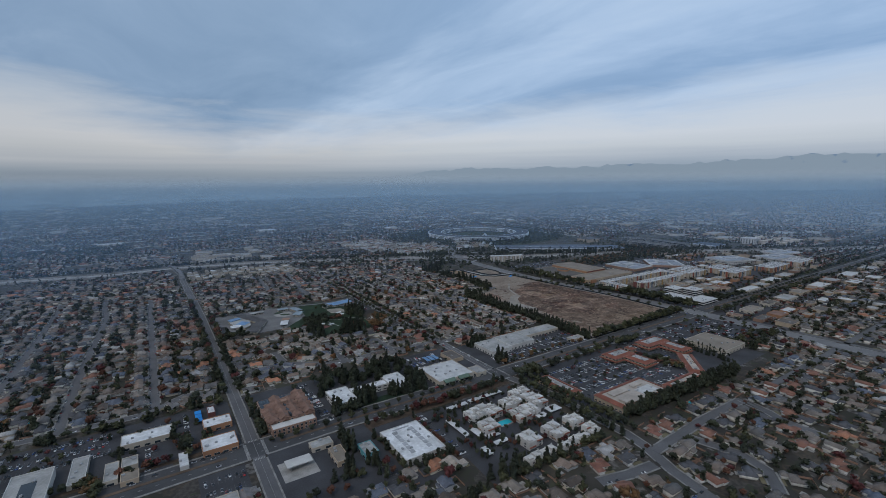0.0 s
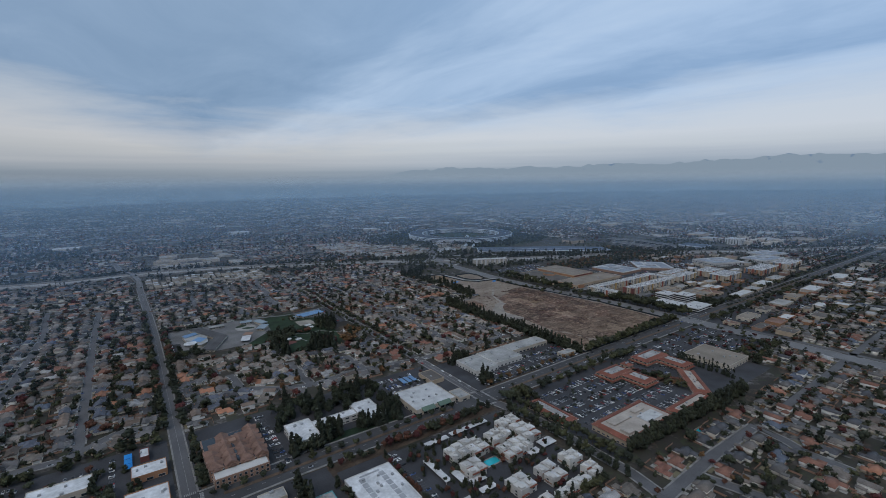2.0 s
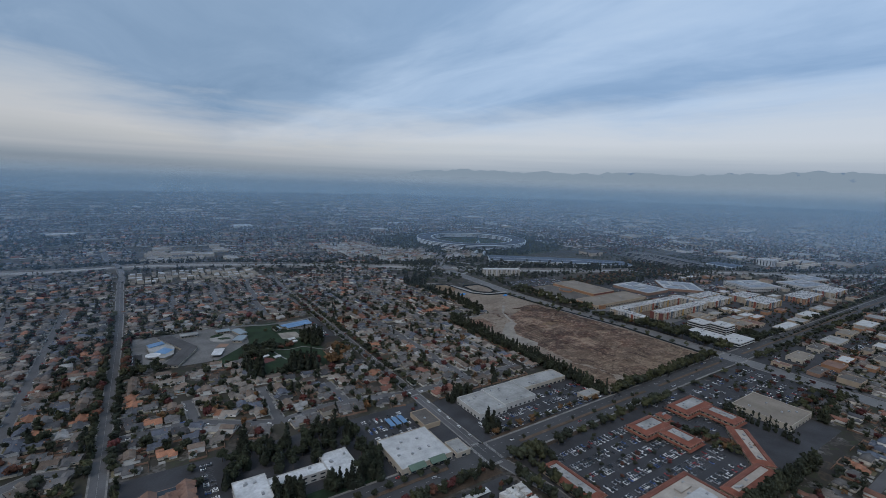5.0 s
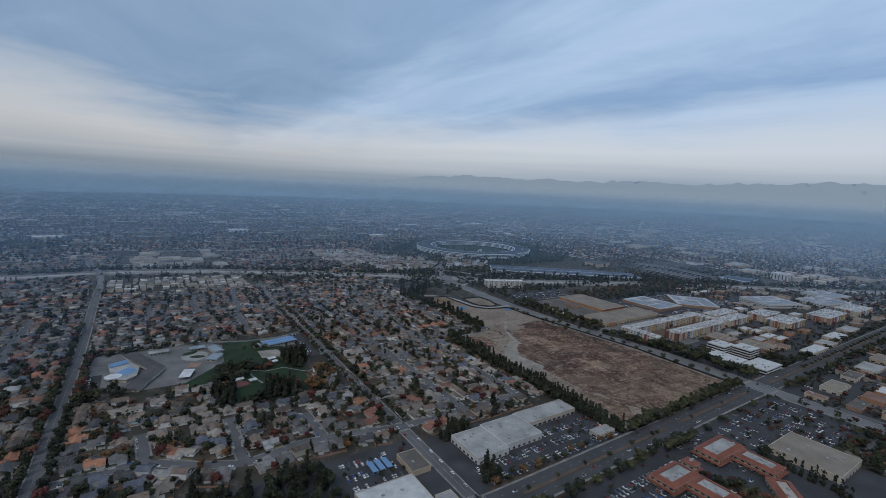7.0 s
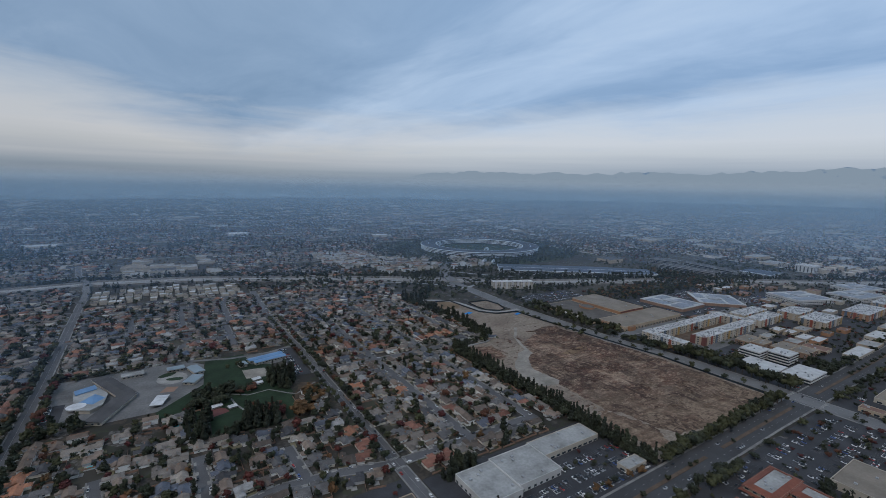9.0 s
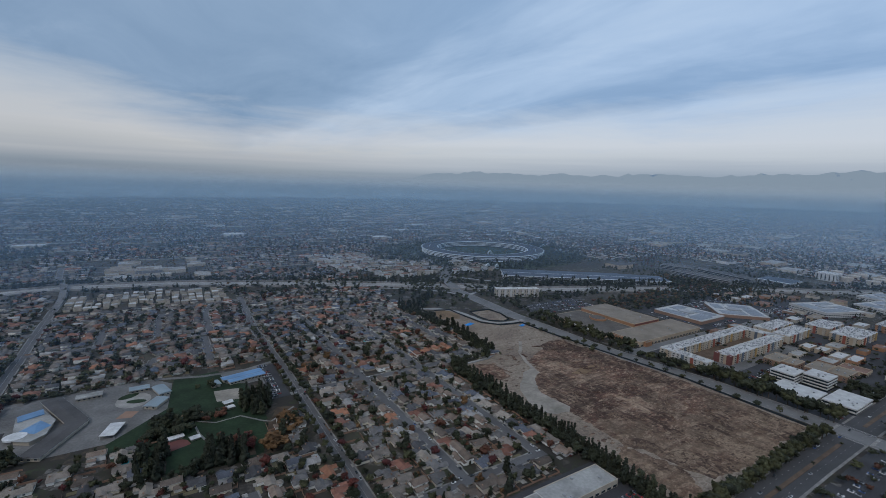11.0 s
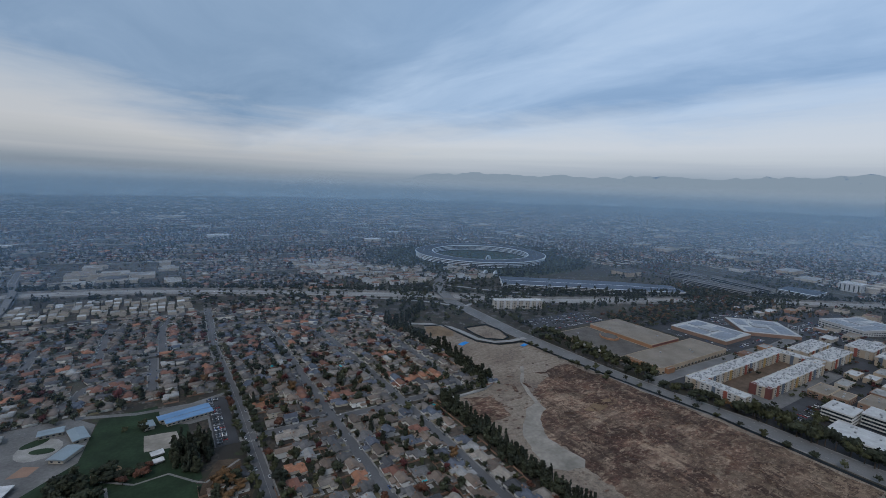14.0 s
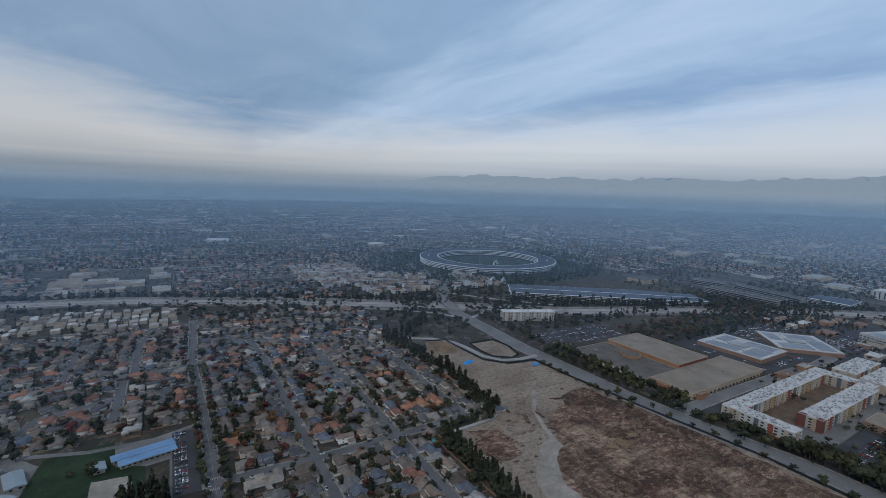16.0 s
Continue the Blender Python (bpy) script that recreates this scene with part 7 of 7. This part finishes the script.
row(-864, 140, -864, 640, 12, (0, 4, 1, 0, 2), 1.3, 1.1, 2)
row(-564, 150, -564, 640, 14, (0, 2, 1, 0), 1.0, 1.0, 1.5)
row(-548, 150, -548, 640, 13, (0, 2, 1, 0), 1.0, 1.0, 1.5)
grove(-840, 486, -700, 494, 16, (0, 1), 1.0, 0.9)
# freeway edges and the parkland
for off, n in ((34, 420), (-34, 130), (48, 320), (-46, 110)):
    for _ in range(n):
        x = tr.uniform(-1300, 1300)
        tree(x, at_x(FREEWAY, x) + off * 1.2 + tr.uniform(-8, 8), tr.choice((0, 4, 5, 0, 0)), tr.uniform(1.0, 1.6), tr.uniform(0.9, 1.6) * (1.0 if off > 0 else 0.75))
for _ in range(2100):
    a, q = tr.uniform(0, 6.283), tr.uniform(240, 425)
    tree(RING.x + math.cos(a) * q, RING.y + math.sin(a) * q * 0.82, tr.choice((0, 1, 4, 0)), tr.uniform(0.9, 1.6))
for _ in range(260):
    a, q = tr.uniform(0, 6.283), 160 * math.sqrt(tr.random())
    tree(RING.x + math.cos(a) * q, RING.y + math.sin(a) * q, tr.choice((0, 1, 0, 3)), tr.uniform(0.6, 1.0))
grove(90, 560, 520, 590, 70, (0, 4, 5), 1.0, 1.2)
grove(120, 430, 620, 520, 260, (0, 1, 3, 3, 2, 4), 1.0, 1.0)
grove(400, 300, 640, 430, 120, (0, 4, 1, 3), 1.0, 1.1)
grove(-40, 560, 110, 620, 60, (0, 4, 1), 0.9, 1.0)
grove(130, 880, 640, 960, 120, (0, 4, 1), 0.9, 1.0)
grove(500, 620, 640, 800, 80, (0, 4, 1), 0.9, 1.0)
grove(60, 20, 640, 270, 330, (0, 1, 2, 4, 0), 0.8, 0.8)
grove(-60, 20, 400, 160, 120, (0, 1, 2, 4), 0.7, 0.7)
grove(-195, -150, -90, -112, 36, (0, 2, 4, 0, 1), 1.1, 1.1)
grove(-200, -150, 900, -20, 420, (0, 1, 2, 4), 0.8, 0.8)
grove(600, 20, 1700, 330, 420, (0, 1, 2, 4), 1.0, 0.9)
grove(-240, 620, -112, 790, 70, (0, 4, 1, 0), 1.1, 1.1)
grove(-70, 640, 90, 760, 110, (0, 4, 1, 0), 1.0, 1.1)
grove(-250, 880, 80, 1060, 240, (0, 4, 1, 0), 0.8, 0.9)
grove(-560, 960, 0, 1160, 200, (0, 1, 4, 3), 0.9, 0.9)
grove(-180, 790, 100, 900, 120, (0, 4, 1), 1.0, 1.1)
grove(-560, 880, -250, 960, 90, (0, 4, 1), 0.9, 1.0)
grove(-860, 880, -570, 1040, 150, (0, 4, 1), 0.6, 0.7)
grove(-840, 1120, -580, 1430, 160, (0, 1, 3), 0.7, 0.7)
row(90, 770, 372, 572, 5, (0, 4, 5), 1.3, 1.4, 6)
row(372, 572, 470, 520, 5, (0, 4), 1.3, 1.3, 6)
grove(430, 380, 604, 600, 190, (0, 4, 0, 1), 1.2, 1.1)
grove(604, 380, 756, 446, 60, (0, 4, 1), 1.0, 1.0)
grove(110, 420, 480, 500, 140, (0, 0, 1, 3), 1.2, 1.1)
grove(180, 404, 420, 440, 40, (0, 0, 4), 1.2, 1.1)
grove(60, 760, 260, 920, 100, (0, 4, 1), 0.9, 1.0)
grove(480, 440, 604, 640, 140, (0, 4, 1, 3), 1.0, 1.0)
grove(668, 430, 704, 640, 40, (0, 4, 1), 1.0, 1.0)
grove(780, 380, 1000, 640, 160, (0, 4, 1), 1.2, 1.1)
grove(640, 735, 1000, 900, 160, (0, 4, 1, 2), 1.1, 1.1)
grove(-1100, 24, -872, 108, 60, (0, 1, 2, 4), 0.8, 0.8)
grove(-560, -360, -220, -190, 46, (2, 2, 3), 0.7, 0.7)
# dark belts of trees between the far houses
for _ in range(70):
    x, y = tr.uniform(-1500, 3300), tr.uniform(1250, 4300)
    if math.hypot(x - RING.x, y - RING.y) > 520 and y > at_x(FREEWAY, x) + 130:
        w, d = tr.uniform(40, 190), tr.uniform(14, 60)
        grove(x - w, y - d, x + w, y + d, int(w * d / 90), (0, 4, 0, 1), 1.2, 1.2)
# small trees in the car parks
for q in ((-510, -115, -350, -28, 40), (-434, 18, -354, 68, 16), (-640, 60, -570, 110, 10), (-200, -108, -100, -28, 22), (-262, -74, -206, -26, 10), (130, -106, 470, -70, 36), (-1095, 64, -970, 110, 14), (60, 120, 210, 164, 16), (0, 490, 100, 558, 20)):
    grove(*q[:4], q[4], (0, 1, 2, 0), 0.5, 0.5)
# gardens and streets
for x, y, turn, far in plots:
    dist = math.hypot(x + 650, y - 120)
    n = tr.choice((4, 5)) if dist < 1300 else (2 if dist < 2400 else 1)
    for k in range(n):
        a, q = tr.uniform(0, 6.283), tr.uniform(8.0, 15)
        px, py = x + math.cos(a) * q, y + math.sin(a) * q
        if dist < 1300 and (not free_spot(px, py, 7.6) or any(near_line(px, py, sg) < 5.4 for sg in SEGS) or any(near_line(px, py, m) < w - 8 for m, w in MAINS)):
            continue
        tree(px, py, None, tr.choice((tr.uniform(0.4, 0.75), tr.uniform(0.5, 0.9), tr.uniform(0.7, 1.2), tr.uniform(1.1, 1.7) if tr.random() < 0.4 else tr.uniform(0.5, 1.2))) if dist < 1300 else tr.uniform(0.9, 1.7))
spots.sort(key=lambda p: math.hypot(p[0] - HUB.x, p[1] - HUB.y))
for x, y, look_, size, tall in spots[:300]:
    ob = copy_thing(TREES[look_], pose(x, y, 0, 0, 0, tr.uniform(0, 360)))
    ob.scale = (size, size, tall)
PICK = ((0.0, 0.55), (0.58, 0.69), (0.80, 0.90), (0.70, 0.79), (0.0, 0.5), (0.43, 0.57))
batches = {"trees": [], "far_trees": [], "distant_trees": []}
for x, y, look_, size, tall in spots[300:]:
    d = math.hypot(x - HUB.x, y - HUB.y)
    b = 0 if d < 430 or (size > 1.3 and d < 800) else 1 if d < 1100 else 2
    p = {0: b * 4, 1: b * 4 + 1, 2: b * 4, 3: b * 4 + 1, 4: b * 4 + 2, 5: b * 4 + 3}[look_]
    batches[("trees", "far_trees", "distant_trees")[b]].append((p, x, y, 0, tr.uniform(0, 6.283), size, tall, tr.uniform(*PICK[look_])))
for nm, lb in (("trees", "garden and street trees in green and autumn red"), ("far_trees", "trees between the far houses"), ("distant_trees", "distant trees in the haze")):
    mass(nm, TP, batches[nm], ["bark", "leaf_mass"], lb, "trees")
for t in TREES:
    for o in list(t.children_recursive) + [t]:
        bpy.data.objects.remove(o)

# ---- parked and standing cars ----
cr = random.Random(3)
for s in STREETS + STREETS_WEST[:7] + STREETS_SOUTH[:4] + [PORTAL[7:11]]:
    for a, b in zip(s, s[1:]):
        d = Vector((b[0] - a[0], b[1] - a[1]))
        n = d.length
        d.normalize()
        u = cr.uniform(5, 15)
        while u < n - 4:
            side = cr.choice((-1, 1))
            p = Vector(a) + d * u + Vector((-d.y, d.x)) * side * 4.0
            car_spots.append((p.x, p.y, math.degrees(math.atan2(d.y, d.x)), 0.13))
            u += cr.uniform(7, 24)
for _ in range(44):
    x, lane = cr.uniform(-1000, 700), cr.choice((-10, -5.5, 5.5, 10))
    car_spots.append((x, at_x(BOULEVARD, x) + lane, 0 if lane < 0 else 180, 0.17))
for _ in range(60):
    x, lane = cr.uniform(-900, 700), cr.choice((-17, -13, -8, 8, 13, 17))
    car_spots.append((x, at_x(FREEWAY, x) + lane, -28 if x > -700 else -5, 0.31))
car_spots.sort(key=lambda p: math.hypot(p[0] - HUB.x, p[1] - HUB.y + 60))
for x, y, turn, z in car_spots[:110]:
    copy_thing(cr.choices(CARS, (30, 24, 16, 14, 8, 8))[0], pose(x, y, z, 0, 0, turn))
CP = []
bm = car_body(bmesh.new())
for f in car_cabin(bm).faces[-5:]:
    f.material_index = 1
CP.append(arrays(bm))
M["car_mass"] = palette("car_paints", [(0.0, (0.68, 0.68, 0.68)), (0.22, (0.30, 0.31, 0.33)), (0.5, (0.02, 0.02, 0.023)), (0.72, (0.10, 0.10, 0.11)), (0.86, (0.32, 0.03, 0.03)), (0.93, (0.05, 0.10, 0.28))], 0.3, 0.05)
mass("parked_cars", CP, [(0, x, y, z - 0.15, radians(turn), 1, 1, cr.random()) for x, y, turn, z in car_spots[110:]], ["car_mass", "glass"], "rows of parked cars farther off", "cars")
for t in CARS:
    for o in list(t.children_recursive) + [t]:
        bpy.data.objects.remove(o)

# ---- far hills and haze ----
# hills glow as a backdrop; the haze at their foot is painted into the colour
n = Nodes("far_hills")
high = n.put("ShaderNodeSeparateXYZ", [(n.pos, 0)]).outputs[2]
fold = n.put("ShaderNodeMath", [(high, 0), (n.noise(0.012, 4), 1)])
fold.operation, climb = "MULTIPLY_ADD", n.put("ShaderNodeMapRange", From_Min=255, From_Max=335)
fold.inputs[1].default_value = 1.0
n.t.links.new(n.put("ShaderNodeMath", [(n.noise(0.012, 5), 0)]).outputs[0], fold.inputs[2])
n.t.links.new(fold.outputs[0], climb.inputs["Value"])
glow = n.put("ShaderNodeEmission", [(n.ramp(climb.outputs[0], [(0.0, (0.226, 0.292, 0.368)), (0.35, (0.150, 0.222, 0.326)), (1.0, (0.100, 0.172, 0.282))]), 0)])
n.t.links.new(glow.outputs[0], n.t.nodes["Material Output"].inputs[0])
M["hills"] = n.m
bm, prev = bmesh.new(), None
for k in range(241):
    az = -20 + k * 0.5
    u = max(0.0, min(1.0, (az - 21) / 12))
    lift = (2.1 * u * u * (3 - 2 * u) + 0.5 * max(0, min(1, (az - 40) / 32))) - 0.45
    lift += (0.28 * noise.noise((az * 0.22, 1.3, 0)) + 0.22 * noise.noise((az * 0.7, 4.1, 0)) + 0.10 * noise.noise((az * 2.1, 7.7, 0))) * (0.4 + u)
    d = Vector((math.sin(radians(az)), math.cos(radians(az))))
    row_ = []
    for q, hh in ((4580, 0.0), (4610, 0.45), (4640, 0.8), (4670, 1.0), (4700, 0.6)):
        z = (250 + math.tan(radians(lift)) * q) * hh + 18 * noise.noise((az * 0.9, q * 0.01, 2)) * (0 < hh < 1)
        row_.append(bm.verts.new((MID.x + d.x * q, MID.y + d.y * q, z - 2)))
    if prev:
        for i in range(4):
            bm.faces.new((prev[i], row_[i], row_[i + 1], prev[i + 1]))
    prev = row_
setting("backdrop_hills", bm, "hills", "far blue hills, glowing, with haze painted at their foot", "hills")
# painted haze shells: nearer ones scatter the sky's light, the last glow as plain distance
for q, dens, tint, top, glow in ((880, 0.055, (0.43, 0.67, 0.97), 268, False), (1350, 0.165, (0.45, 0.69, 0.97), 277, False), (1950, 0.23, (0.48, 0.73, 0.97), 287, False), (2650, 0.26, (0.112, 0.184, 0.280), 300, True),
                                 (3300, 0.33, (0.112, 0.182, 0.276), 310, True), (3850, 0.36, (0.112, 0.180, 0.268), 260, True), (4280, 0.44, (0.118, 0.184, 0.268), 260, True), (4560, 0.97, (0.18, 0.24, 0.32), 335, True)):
    # nearer shells centred south-east, for more painted haze towards the north-west
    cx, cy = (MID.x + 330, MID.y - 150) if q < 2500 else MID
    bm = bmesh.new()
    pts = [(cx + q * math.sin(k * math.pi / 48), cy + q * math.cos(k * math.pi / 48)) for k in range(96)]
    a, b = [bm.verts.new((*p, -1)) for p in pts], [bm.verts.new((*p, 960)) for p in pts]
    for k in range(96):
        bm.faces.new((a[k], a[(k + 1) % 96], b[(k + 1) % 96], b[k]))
    setting("backdrop_haze", bm, haze_material(dens, tint, top, glow, q > 4500, q > 3800, rise(MID.x + 0.545 * q, MID.y + 0.839 * q)), "painted shell of thin blue-grey haze over the plain", "haze")
